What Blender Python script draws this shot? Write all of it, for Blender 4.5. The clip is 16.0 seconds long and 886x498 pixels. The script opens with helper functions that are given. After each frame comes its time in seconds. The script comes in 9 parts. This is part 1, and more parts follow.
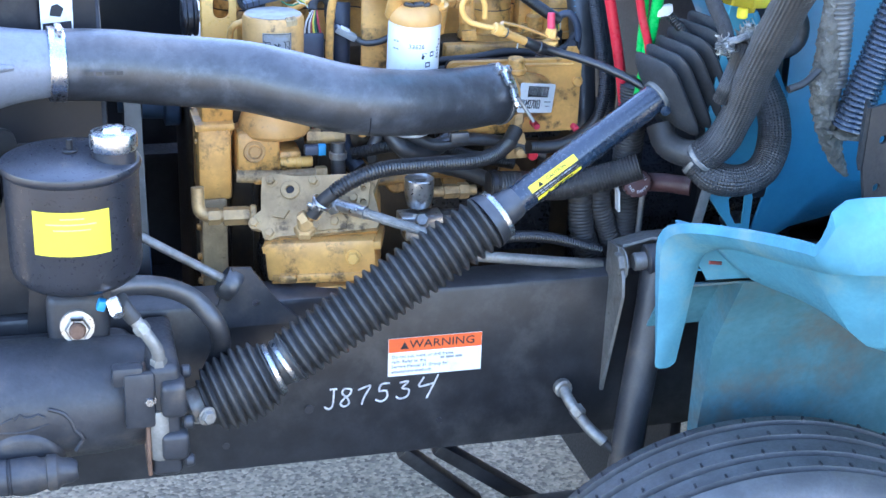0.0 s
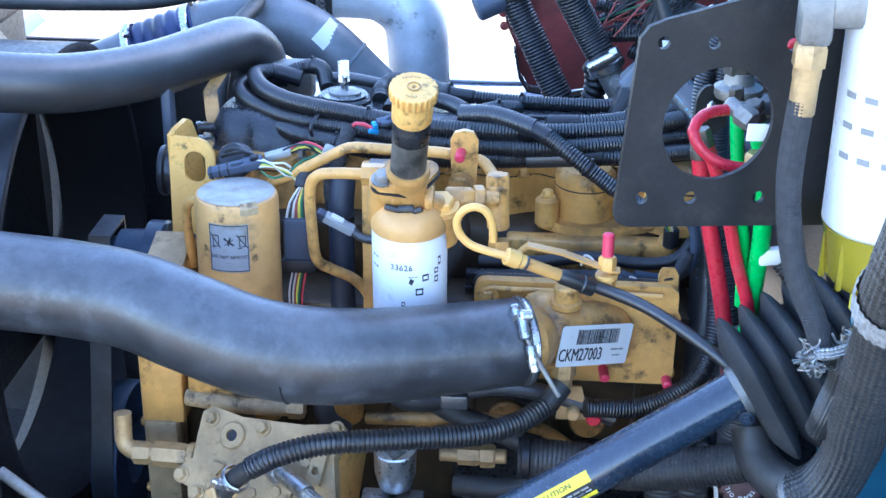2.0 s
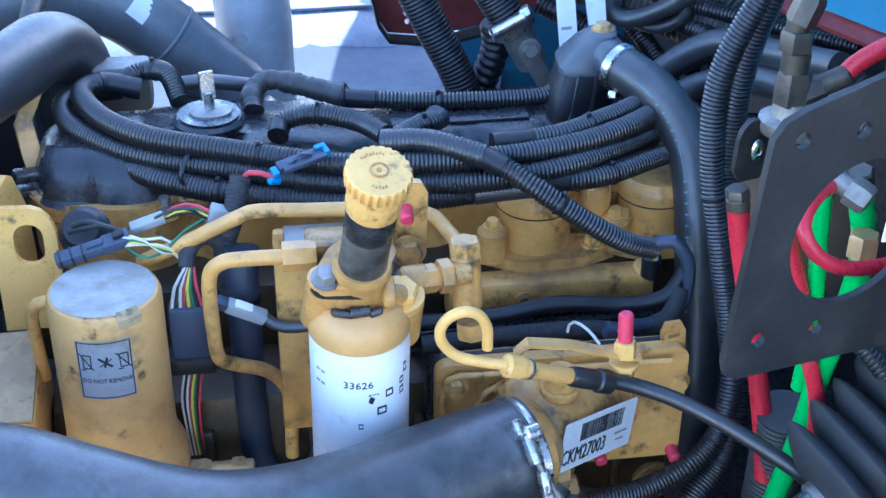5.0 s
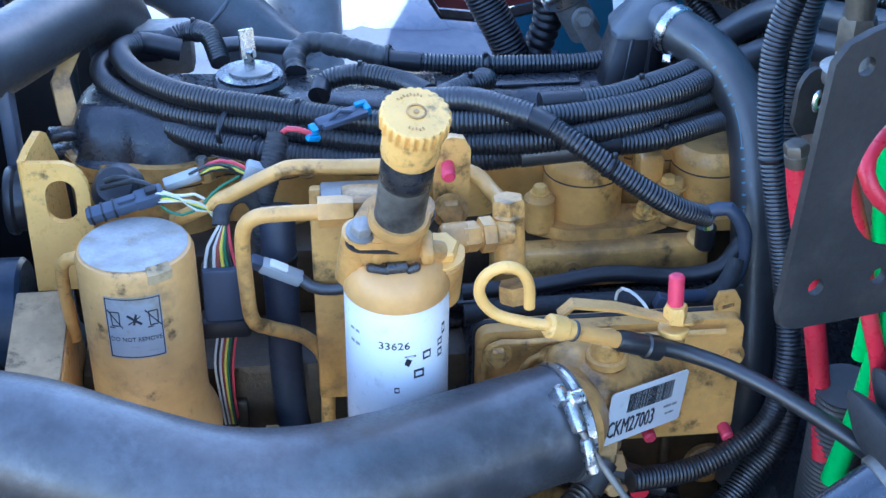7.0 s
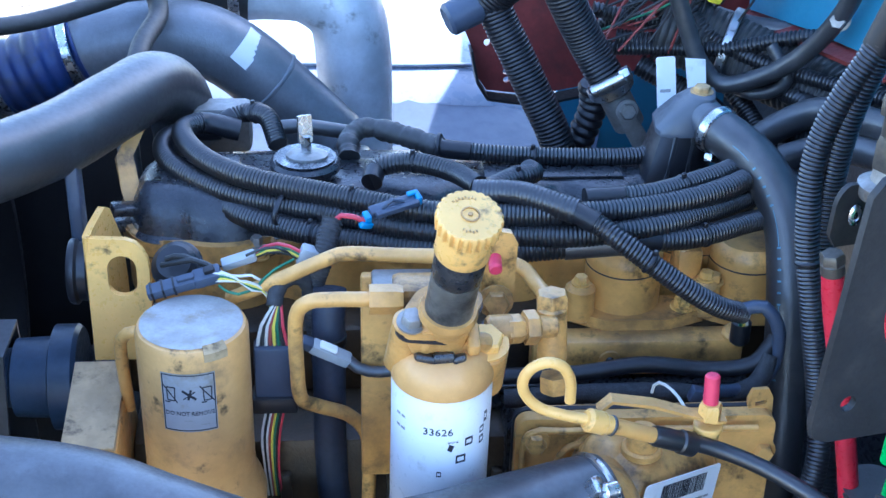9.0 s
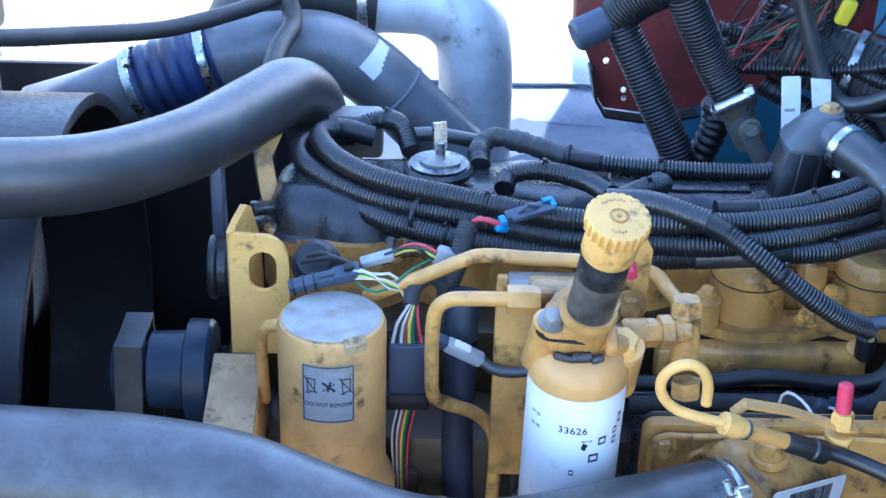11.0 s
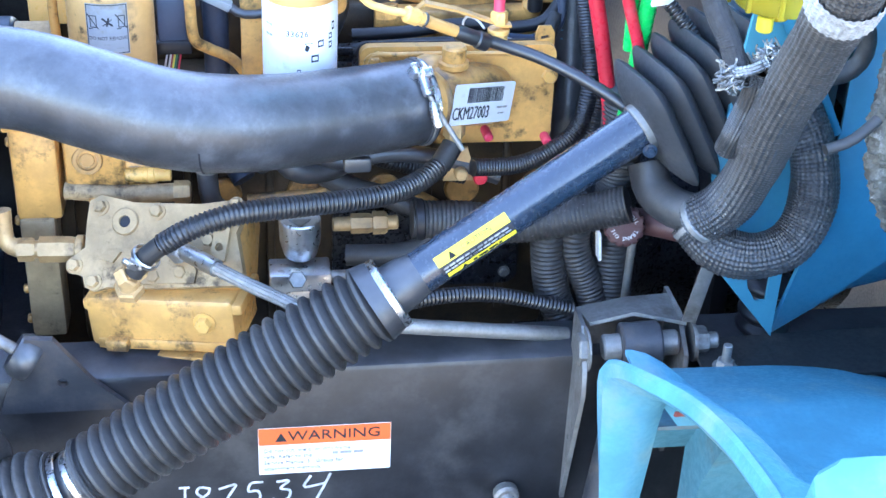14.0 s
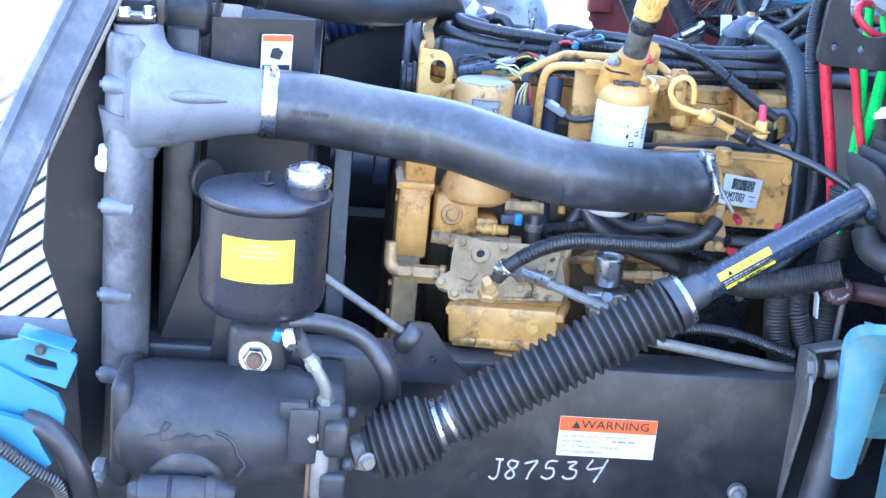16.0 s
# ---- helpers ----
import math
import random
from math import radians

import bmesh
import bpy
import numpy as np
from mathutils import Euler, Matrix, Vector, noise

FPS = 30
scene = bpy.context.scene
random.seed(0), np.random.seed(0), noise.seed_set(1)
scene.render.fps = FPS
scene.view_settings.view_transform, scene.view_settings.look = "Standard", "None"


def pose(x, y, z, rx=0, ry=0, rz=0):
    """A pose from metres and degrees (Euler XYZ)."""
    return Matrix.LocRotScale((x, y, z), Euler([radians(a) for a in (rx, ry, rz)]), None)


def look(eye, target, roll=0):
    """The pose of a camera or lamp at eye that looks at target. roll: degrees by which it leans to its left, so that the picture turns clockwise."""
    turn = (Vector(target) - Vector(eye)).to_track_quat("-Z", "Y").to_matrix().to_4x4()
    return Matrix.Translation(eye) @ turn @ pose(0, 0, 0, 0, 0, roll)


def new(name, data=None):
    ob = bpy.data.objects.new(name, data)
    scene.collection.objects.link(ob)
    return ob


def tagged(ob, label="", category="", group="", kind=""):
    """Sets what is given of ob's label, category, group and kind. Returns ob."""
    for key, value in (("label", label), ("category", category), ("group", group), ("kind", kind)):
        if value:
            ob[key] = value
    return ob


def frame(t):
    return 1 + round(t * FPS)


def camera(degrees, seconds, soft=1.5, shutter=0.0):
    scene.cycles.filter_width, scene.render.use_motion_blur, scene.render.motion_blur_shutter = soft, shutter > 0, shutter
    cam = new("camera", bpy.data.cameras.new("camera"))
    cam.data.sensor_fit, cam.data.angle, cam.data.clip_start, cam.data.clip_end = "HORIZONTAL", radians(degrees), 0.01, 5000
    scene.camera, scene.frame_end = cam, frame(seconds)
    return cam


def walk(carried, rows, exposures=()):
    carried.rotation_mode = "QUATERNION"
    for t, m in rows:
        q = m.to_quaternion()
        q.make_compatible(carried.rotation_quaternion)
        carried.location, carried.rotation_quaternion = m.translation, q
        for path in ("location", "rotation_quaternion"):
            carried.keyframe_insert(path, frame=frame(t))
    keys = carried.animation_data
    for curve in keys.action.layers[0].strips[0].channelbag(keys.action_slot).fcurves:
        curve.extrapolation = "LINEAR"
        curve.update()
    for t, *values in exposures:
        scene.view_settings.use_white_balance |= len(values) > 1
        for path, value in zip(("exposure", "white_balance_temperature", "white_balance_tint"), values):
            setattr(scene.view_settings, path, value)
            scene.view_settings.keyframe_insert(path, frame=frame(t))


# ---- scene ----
cam = camera(35.0, 16.0)
PATH = [
    (0, (-0.5374, -2.2490, 1.9586), (-0.2866, -1.3597, 1.5762), 2.23),
    (0.5, (-0.2575, -2.1252, 2.0759), (-0.1209, -1.2129, 1.6898), 0.82),
    (1, (-0.0905, -1.7973, 2.0461), (-0.0330, -0.8811, 1.6495), -1.25),
    (1.5, (0.1245, -1.5686, 2.0310), (0.1012, -0.6583, 1.6179), 0.09),
    (2, (0.2267, -1.4387, 2.0697), (0.1612, -0.5309, 1.6554), 0.62),
    (2.5, (0.0903, -1.2720, 2.0709), (0.0721, -0.3603, 1.6607), -0.22),
    (3, (-0.0761, -1.1316, 2.1079), (0.0031, -0.2278, 1.6876), -0.51),
    (3.5, (-0.0384, -1.0146, 2.1058), (0.0333, -0.1224, 1.6599), 0.51),
    (4, (0.0215, -0.9398, 2.1050), (0.0889, -0.0719, 1.6128), 0.54),
    (4.5, (0.0262, -0.9254, 2.1033), (0.1266, -0.0751, 1.5867), -0.28),
    (5, (-0.0180, -0.9177, 2.1260), (0.1123, -0.0796, 1.5961), 0.71),
    (5.2, (-0.0382, -0.9146, 2.1320), (0.0975, -0.0762, 1.6041), 1.44),
    (7.3, (0.0067, -0.9003, 2.0335), (0.0863, -0.0493, 1.5145), 0.37),
    (7.5, (0.0087, -0.9000, 2.0273), (0.0860, -0.0494, 1.5071), 1.25),
    (8, (0.0206, -0.8940, 2.0314), (0.0922, -0.0476, 1.5037), 0.84),
    (8.5, (0.0130, -0.8957, 2.0423), (0.0857, -0.0494, 1.5146), 0.99),
    (9, (-0.0181, -0.9258, 2.1087), (0.0514, -0.0561, 1.6200), 1.55),
    (9.5, (-0.0471, -0.9383, 2.1194), (0.0113, -0.0555, 1.6533), 1.61),
    (9.7, (-0.0674, -0.9404, 2.1182), (-0.0199, -0.0547, 1.6564), 2.14),
    (11.8, (-0.0984, -1.0482, 2.0849), (-0.0885, -0.1691, 1.6083), 1.33),
    (12, (-0.1127, -1.0969, 2.0803), (-0.0632, -0.2183, 1.6054), 0.84),
    (12.5, (-0.1205, -1.2515, 2.0691), (0.0154, -0.3836, 1.5914), 0.95),
    (13, (-0.0874, -1.3188, 2.0281), (0.0995, -0.4671, 1.5385), 0.99),
    (13.5, (-0.0624, -1.3848, 1.9845), (0.1357, -0.5487, 1.4730), 2.01),
    (14, (-0.0084, -1.5131, 1.9806), (0.1312, -0.6602, 1.4775), 2.60),
    (14.5, (0.0586, -1.7318, 1.9659), (0.1377, -0.8525, 1.4963), 2.57),
    (15, (-0.0113, -1.8771, 1.9398), (0.0150, -0.9670, 1.5261), 2.91),
    (15.5, (-0.1932, -2.1056, 1.8971), (-0.1710, -1.1737, 1.5350), 3.41),
    (16, (-0.4390, -2.2955, 1.8700), (-0.3570, -1.3480, 1.5608), 5.32),
]
walk(cam, [(t, look(eye, to, lean)) for t, eye, to, lean in PATH], exposures=[(0.0, 3.27, 5780, 15), (0.5, 3.42, 5750, 15), (1.5, 3.28, 5650, 14), (2.0, 3.09, 5550, 14), (3.0, 2.84, 5400, 13), (4.5, 2.84, 5400, 13), (9.0, 2.84, 5400, 13), (12.0, 2.80, 5450, 13), (12.5, 2.89, 5500, 14), (13.0, 3.18, 5700, 15), (13.5, 3.66, 5850, 15), (14.5, 3.87, 5900, 15), (15.5, 3.69, 5750, 17), (16.0, 3.54, 5620, 18)])

# ---------------------------------------------------------------- light
world = bpy.data.worlds.new("sky")
scene.world = world
world.use_nodes = True
_wn = world.node_tree.nodes
_sky = _wn.new("ShaderNodeTexSky")
_sky.sky_type = "NISHITA"
_sky.sun_disc = False
SUN_ELEV, SUN_AZ = radians(38), radians(70)      # azimuth clockwise from +y
_sky.sun_elevation, _sky.sun_rotation = SUN_ELEV, SUN_AZ
_wn["Background"].inputs["Strength"].default_value = 0.15
world.node_tree.links.new(_sky.outputs[0], _wn["Background"].inputs["Color"])
_sun = bpy.data.lights.new("sun", "SUN")
_sun.energy, _sun.angle, _sun.color = 4.5, radians(0.53), (1.0, 0.95, 0.86)
sun = new("sun", _sun)
_to_sun = Vector((math.sin(SUN_AZ) * math.cos(SUN_ELEV), math.cos(SUN_AZ) * math.cos(SUN_ELEV), math.sin(SUN_ELEV)))
sun.matrix_world = Matrix.Translation((6, 3, 9)) @ _to_sun.to_track_quat("Z", "Y").to_matrix().to_4x4()


# ---------------------------------------------------------------- materials
def material(name, color, rough=0.5, metal=0.0, vary=0.25, scale=18.0, dirt_glint=None, dirt_amount=0.0, dirt_scale=5.0,
             bump=0.15, bump_scale=220.0, coat=0.0, random_tint=0.0, dust=0.0, spec=0.5, dust_sheen_color=(0.36, 0.32, 0.26), soot=0.0, soot_color=(0.030, 0.020, 0.013)):
    """A painted, rubber or metal surface: grain, blotches, dirt or glint patches, dust or sheen on top and a fine
    relief, in metres.
    """
    m = bpy.data.materials.new(name)
    m.use_nodes = True
    n, l = m.node_tree.nodes, m.node_tree.links
    b = n["Principled BSDF"]
    tc = n.new("ShaderNodeTexCoord")
    geo = n.new("ShaderNodeNewGeometry")

    def noise_node(sc, detail=5.0, rough_=0.6):
        t = n.new("ShaderNodeTexNoise")
        t.inputs["Scale"].default_value, t.inputs["Detail"].default_value, t.inputs["Roughness"].default_value = sc, detail, rough_
        l.new(geo.outputs["Position"], t.inputs["Vector"])
        return t

    def ramp(src, a, b_, ca=0.0, cb=1.0):
        r = n.new("ShaderNodeMapRange")
        r.inputs[1].default_value, r.inputs[2].default_value, r.inputs[3].default_value, r.inputs[4].default_value = a, b_, ca, cb
        r.interpolation_type = "SMOOTHSTEP"
        l.new(src, r.inputs[0])
        return r.outputs[0]

    def mix(fac, a, b_, mode="MIX"):
        x = n.new("ShaderNodeMix")
        x.data_type, x.blend_type = "RGBA", mode
        if isinstance(fac, float):
            x.inputs[0].default_value = fac
        else:
            l.new(fac, x.inputs[0])
        for sock, v in ((x.inputs[6], a), (x.inputs[7], b_)):
            if isinstance(v, tuple):
                sock.default_value = (*v, 1.0)
            else:
                l.new(v, sock)
        return x.outputs[2]

    big, fine = noise_node(scale), noise_node(scale * 9.0, 4.0)
    dark = tuple(c * (1 - vary) for c in color)
    light = tuple(min(1.0, c * (1 + vary * 0.7)) for c in color)
    col = mix(ramp(big.outputs[0], 0.3, 0.7), dark, light)
    col = mix(ramp(fine.outputs[0], 0.35, 0.75, 0.0, 0.35), col, tuple(c * (1 - vary * 0.8) for c in color))
    rough_sock = ramp(fine.outputs[0], 0.3, 0.75, max(0.02, rough - 0.08), min(1.0, rough + 0.12))
    if dirt_glint:
        dn = noise_node(dirt_scale, 8.0, 0.68)
        mask = ramp(dn.outputs[0], 0.62 - 0.25 * dirt_amount, 0.72, 0.0, 0.92)
        col = mix(mask, col, dirt_glint)
    if soot > 0:
        sn, sf = noise_node(21.0, 9.0, 0.62), noise_node(95.0, 6.0, 0.7)
        add = n.new("ShaderNodeMath")
        add.operation = "MULTIPLY_ADD"
        l.new(sf.outputs[0], add.inputs[0])
        add.inputs[1].default_value = 0.45
        l.new(sn.outputs[0], add.inputs[2])
        patch = ramp(add.outputs[0], 0.80 - 0.12 * soot, 0.95, 0.0, 0.85)
        col = mix(patch, col, soot_color)
    # upward faces go paler: settled dust, and painted sky sheen on the blacks
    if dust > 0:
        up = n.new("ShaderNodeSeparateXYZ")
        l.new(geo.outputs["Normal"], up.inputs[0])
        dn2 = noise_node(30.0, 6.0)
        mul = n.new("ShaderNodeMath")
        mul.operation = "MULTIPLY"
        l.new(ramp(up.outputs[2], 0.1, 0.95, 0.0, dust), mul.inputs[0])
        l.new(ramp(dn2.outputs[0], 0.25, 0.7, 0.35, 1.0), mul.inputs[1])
        col = mix(mul.outputs[0], col, dust_sheen_color)
    if random_tint > 0:
        oi = n.new("ShaderNodeObjectInfo")
        col = mix(ramp(oi.outputs["Random"], 0.0, 1.0, 0.0, random_tint), col, tuple(c * 0.6 for c in color))
    l.new(col, b.inputs["Base Color"])
    l.new(rough_sock, b.inputs["Roughness"])
    b.inputs["Metallic"].default_value = metal
    b.inputs["Specular IOR Level"].default_value = spec
    b.inputs["Coat Weight"].default_value = coat
    b.inputs["Coat Roughness"].default_value = 0.15
    if bump > 0:
        bn = noise_node(bump_scale, 3.0)
        bp = n.new("ShaderNodeBump")
        bp.inputs["Strength"].default_value, bp.inputs["Distance"].default_value = bump, 0.002
        l.new(bn.outputs[0], bp.inputs["Height"])
        l.new(bp.outputs[0], b.inputs["Normal"])
    return m


GRIME = (0.035, 0.026, 0.018)
M = {
    "yellow": material("yellow_engine_paint", (0.69, 0.365, 0.100), 0.36, vary=0.20, dirt_glint=(0.24, 0.130, 0.050), dirt_amount=0.42, dirt_scale=10, bump=0.16, dust=0.08, spec=0.5, soot=0.36),
    "yellow_clean": material("yellow_bright_paint", (0.80, 0.455, 0.125), 0.33, vary=0.12, dirt_glint=(0.36, 0.21, 0.06), dirt_amount=0.14, dirt_scale=18, bump=0.10, spec=0.5, soot=0.05),
    "yellow_grimy": material("yellow_grimy_paint", (0.52, 0.275, 0.078), 0.36, vary=0.26, dirt_glint=(0.12, 0.068, 0.032), dirt_amount=0.55, dirt_scale=14, bump=0.3, dust=0.05, spec=0.5, soot=0.75),
    "cast_dark": material("oily_dark_casting", (0.016, 0.017, 0.021), 0.30, vary=0.4, dirt_glint=(0.050, 0.044, 0.036), dirt_amount=0.5, dirt_scale=9, bump=0.3, bump_scale=140, dust=0.14, dust_sheen_color=(0.12, 0.13, 0.15), spec=0.6),
    "pump_metal": material("oily_bare_metal", (0.17, 0.155, 0.13), 0.36, 0.30, vary=0.4, dirt_glint=(0.020, 0.018, 0.017), dirt_amount=0.9, dirt_scale=24, bump=0.2),
    "cast_tan": material("dusty_tan_casting", (0.43, 0.30, 0.155), 0.55, vary=0.25, dirt_glint=(0.17, 0.115, 0.062), dirt_amount=0.5, dirt_scale=16, bump=0.35, dust=0.08, spec=0.35, soot=0.25),
    # on the blacks, the bluish top colour paints sky light as well as dust
    "rail": material("black_chassis_paint", (0.022, 0.022, 0.025), 0.36, vary=0.4, dirt_glint=(0.060, 0.057, 0.054), dirt_amount=0.55, dirt_scale=4.5, bump=0.10, bump_scale=60, spec=0.55, dust=0.35, dust_sheen_color=(0.13, 0.13, 0.14)),
    "rubber": material("black_rubber", (0.030, 0.0305, 0.0335), 0.39, vary=0.3, dirt_glint=(0.062, 0.062, 0.064), dirt_amount=0.45, dirt_scale=11, bump=0.08, bump_scale=160, spec=0.85, dust=0.25, dust_sheen_color=(0.15, 0.155, 0.17)),
    "rubber_dusty": material("dusty_black_rubber", (0.032, 0.031, 0.031), 0.48, vary=0.25, dirt_glint=(0.075, 0.068, 0.060), dirt_amount=0.5, dirt_scale=12, bump=0.15, spec=0.45, dust=0.26, dust_sheen_color=(0.15, 0.145, 0.14)),
    "slate_rubber": material("slate_blue_rubber", (0.026, 0.034, 0.055), 0.5, vary=0.25, dirt_glint=(0.05, 0.05, 0.052), dirt_amount=0.35, dirt_scale=14, bump=0.1, spec=0.5, dust=0.1, dust_sheen_color=(0.14, 0.14, 0.15)),
    "boot_rubber": material("matt_boot_rubber", (0.036, 0.037, 0.040), 0.55, vary=0.2, dirt_glint=(0.075, 0.070, 0.062), dirt_amount=0.35, dirt_scale=16, bump=0.08, spec=0.4, dust=0.25, dust_sheen_color=(0.13, 0.13, 0.135)),
    # fender plastic with mud, its base darkened to paint in the arch's shade
    "shaded_mud_liner": material("muddy_shade_toned_liner", (0.060, 0.165, 0.205), 0.6, vary=0.25, scale=9, dirt_glint=(0.11, 0.105, 0.085), dirt_amount=0.75, dirt_scale=7, bump=0.2),
    "loom": material("black_loom_plastic", (0.012, 0.012, 0.014), 0.36, vary=0.2, bump=0.0, spec=0.85, dust=0.12, dust_sheen_color=(0.12, 0.12, 0.13)),
    "plastic": material("black_plastic", (0.012, 0.012, 0.015), 0.40, vary=0.2, dirt_glint=(0.035, 0.033, 0.032), dirt_amount=0.3, dirt_scale=11, bump=0.10, spec=0.45, dust=0.12, dust_sheen_color=(0.14, 0.14, 0.15)),
    "gloss_black": material("satin_black_tank", (0.020, 0.021, 0.027), 0.34, vary=0.25, dirt_glint=(0.05, 0.05, 0.055), dirt_amount=0.35, dirt_scale=14, bump=0.04, bump_scale=60, coat=0.12, spec=0.55, dust=0.22, dust_sheen_color=(0.12, 0.13, 0.16)),
    "shaft": material("semi_gloss_black_shaft", (0.018, 0.027, 0.044), 0.22, vary=0.3, dirt_glint=(0.040, 0.046, 0.056), dirt_amount=0.25, dirt_scale=10, bump=0.02, bump_scale=60, coat=0.3, spec=0.75, dust=0.18, dust_sheen_color=(0.12, 0.145, 0.19)),
    "gear": material("black_cast_gear", (0.030, 0.031, 0.036), 0.44, vary=0.3, dirt_glint=(0.085, 0.068, 0.052), dirt_amount=0.5, dirt_scale=9, bump=0.35, bump_scale=110, spec=0.5, dust=0.22, dust_sheen_color=(0.13, 0.13, 0.145)),
    "steel": material("zinc_steel", (0.55, 0.55, 0.55), 0.34, 1.0, vary=0.2, dirt_glint=(0.20, 0.16, 0.11), dirt_amount=0.25, dirt_scale=20, bump=0.1),
    "steel_dull": material("dull_grey_steel", (0.30, 0.29, 0.27), 0.55, 0.7, vary=0.25, dirt_glint=(0.14, 0.10, 0.07), dirt_amount=0.45, dirt_scale=10, bump=0.25),
    "chrome": material("bright_clamp_steel", (0.62, 0.62, 0.63), 0.28, 1.0, vary=0.2, bump=0.05),
    "alu": material("cast_aluminium", (0.56, 0.57, 0.59), 0.48, 0.55, vary=0.14, dirt_glint=(0.30, 0.29, 0.27), dirt_amount=0.3, dirt_scale=7, bump=0.3, bump_scale=150),
    "alu_pipe": material("weathered_aluminium_pipe", (0.62, 0.65, 0.69), 0.50, 0.35, vary=0.16, dirt_glint=(0.22, 0.22, 0.22), dirt_amount=0.22, dirt_scale=16, bump=0.2),
    "grey_pipe": material("grey_coated_pipe", (0.17, 0.18, 0.195), 0.42, 0.3, vary=0.2, dirt_glint=(0.10, 0.09, 0.08), dirt_amount=0.35, dirt_scale=6, bump=0.2),
    "brass": material("brass_fitting", (0.50, 0.325, 0.145), 0.42, 0.2, vary=0.25, dirt_glint=(0.17, 0.11, 0.055), dirt_amount=0.5, dirt_scale=28, bump=0.15),
    "white_filter": material("white_filter_paint", (0.80, 0.80, 0.79), 0.34, vary=0.04, dirt_glint=(0.55, 0.52, 0.45), dirt_amount=0.1, dirt_scale=9, bump=0.03),
    "white_label": material("white_paper_label", (0.78, 0.78, 0.76), 0.5, vary=0.05, dirt_glint=(0.50, 0.47, 0.40), dirt_amount=0.2, dirt_scale=15, bump=0.04),
    "grey_label": material("grey_paper_label", (0.33, 0.325, 0.325), 0.5, vary=0.10, dirt_glint=(0.26, 0.22, 0.16), dirt_amount=0.35, dirt_scale=18, bump=0.04),
    "yellow_label": material("yellow_label", (0.84, 0.68, 0.04), 0.42, vary=0.05, bump=0.03),
    "orange_label": material("orange_label", (0.80, 0.13, 0.03), 0.42, vary=0.06, bump=0.03),
    "ink": material("black_ink", (0.02, 0.02, 0.025), 0.5, vary=0.1, bump=0.0),
    "ink_grey": material("faded_ink", (0.30, 0.29, 0.28), 0.5, vary=0.2, bump=0.0),
    "chalk": material("white_chalk", (0.70, 0.70, 0.70), 0.9, vary=0.35, scale=90, bump=0.2),
    "red": material("red_cable_jacket", (0.60, 0.024, 0.045), 0.32, vary=0.12, bump=0.05, dirt_glint=(0.5, 0.10, 0.10), dirt_amount=0.1),
    "green": material("green_cable_jacket", (0.020, 0.52, 0.10), 0.30, vary=0.12, bump=0.05),
    "pink": material("faded_red_plug", (0.70, 0.05, 0.10), 0.42, vary=0.12, bump=0.05),
    "maroon": material("maroon_cap_plastic", (0.085, 0.035, 0.032), 0.5, vary=0.25, dirt_glint=(0.14, 0.10, 0.08), dirt_amount=0.4, dirt_scale=20, bump=0.1),
    "body": material("turquoise_body_paint", (0.075, 0.28, 0.37), 0.38, vary=0.10, dirt_glint=(0.18, 0.34, 0.38), dirt_amount=0.3, dirt_scale=5, bump=0.1, coat=0.1),
    "body_blue": material("blue_body_paint", (0.045, 0.21, 0.33), 0.36, vary=0.10, dirt_glint=(0.05, 0.20, 0.34), dirt_amount=0.3, dirt_scale=5, bump=0.05, coat=0.2),
    "fender": material("turquoise_fender_plastic", (0.078, 0.245, 0.330), 0.45, vary=0.16, dirt_glint=(0.17, 0.28, 0.29), dirt_amount=0.45, dirt_scale=7, bump=0.14),
    # oily casting, base colour lowered to paint the deep shade between parts
    "block": material("oily_gap_shade_casting", (0.075, 0.045, 0.020), 0.42, vary=0.35, dirt_glint=(0.012, 0.011, 0.011), dirt_amount=1.2, dirt_scale=8, bump=0.4, dust=0.05, spec=0.4),
    "brown_rust": material("brown_surface_rust", (0.15, 0.085, 0.055), 0.7, vary=0.3, dirt_glint=(0.28, 0.24, 0.20), dirt_amount=0.4, dirt_scale=14, bump=0.3),
    "rust": material("red_oxide_plate", (0.22, 0.036, 0.030), 0.45, vary=0.3, dirt_glint=(0.10, 0.025, 0.022), dirt_amount=0.5, dirt_scale=11, bump=0.2),
    "plate": material("black_steel_plate", (0.020, 0.019, 0.019), 0.52, vary=0.25, dirt_glint=(0.042, 0.037, 0.033), dirt_amount=0.4, dirt_scale=14, bump=0.15, spec=0.35),
    # the pale fine specks are painted glints on the threads
    "braid": material("braided_fabric_sleeve", (0.036, 0.033, 0.031), 0.42, vary=0.4, scale=60, dirt_glint=(0.26, 0.24, 0.22), dirt_amount=0.20, dirt_scale=300, bump=0.25, spec=0.6),
    "fabric": material("woven_hose_cover", (0.040, 0.040, 0.043), 0.72, vary=0.3, scale=120, bump=0.5, bump_scale=500),
    "foil": material("crumpled_foil", (0.40, 0.39, 0.37), 0.45, 0.9, vary=0.3, scale=60, dirt_glint=(0.30, 0.27, 0.22), dirt_amount=0.4, dirt_scale=30, bump=0.8, bump_scale=160),
    "cuff": material("frayed_glass_braid", (0.33, 0.325, 0.32), 0.55, 0.25, vary=0.35, scale=120, dirt_glint=(0.15, 0.14, 0.125), dirt_amount=0.5, dirt_scale=90, bump=0.5, bump_scale=300),
    "lagging": material("grey_lagging", (0.115, 0.105, 0.085), 0.75, 0.0, vary=0.5, scale=45, dirt_glint=(0.30, 0.29, 0.26), dirt_amount=0.35, dirt_scale=55, bump=0.9, bump_scale=110),
    "duct_silver": material("aged_silver_duct", (0.20, 0.19, 0.175), 0.42, 0.35, vary=0.3, dirt_glint=(0.08, 0.07, 0.06), dirt_amount=0.5, dirt_scale=22, bump=0.2),
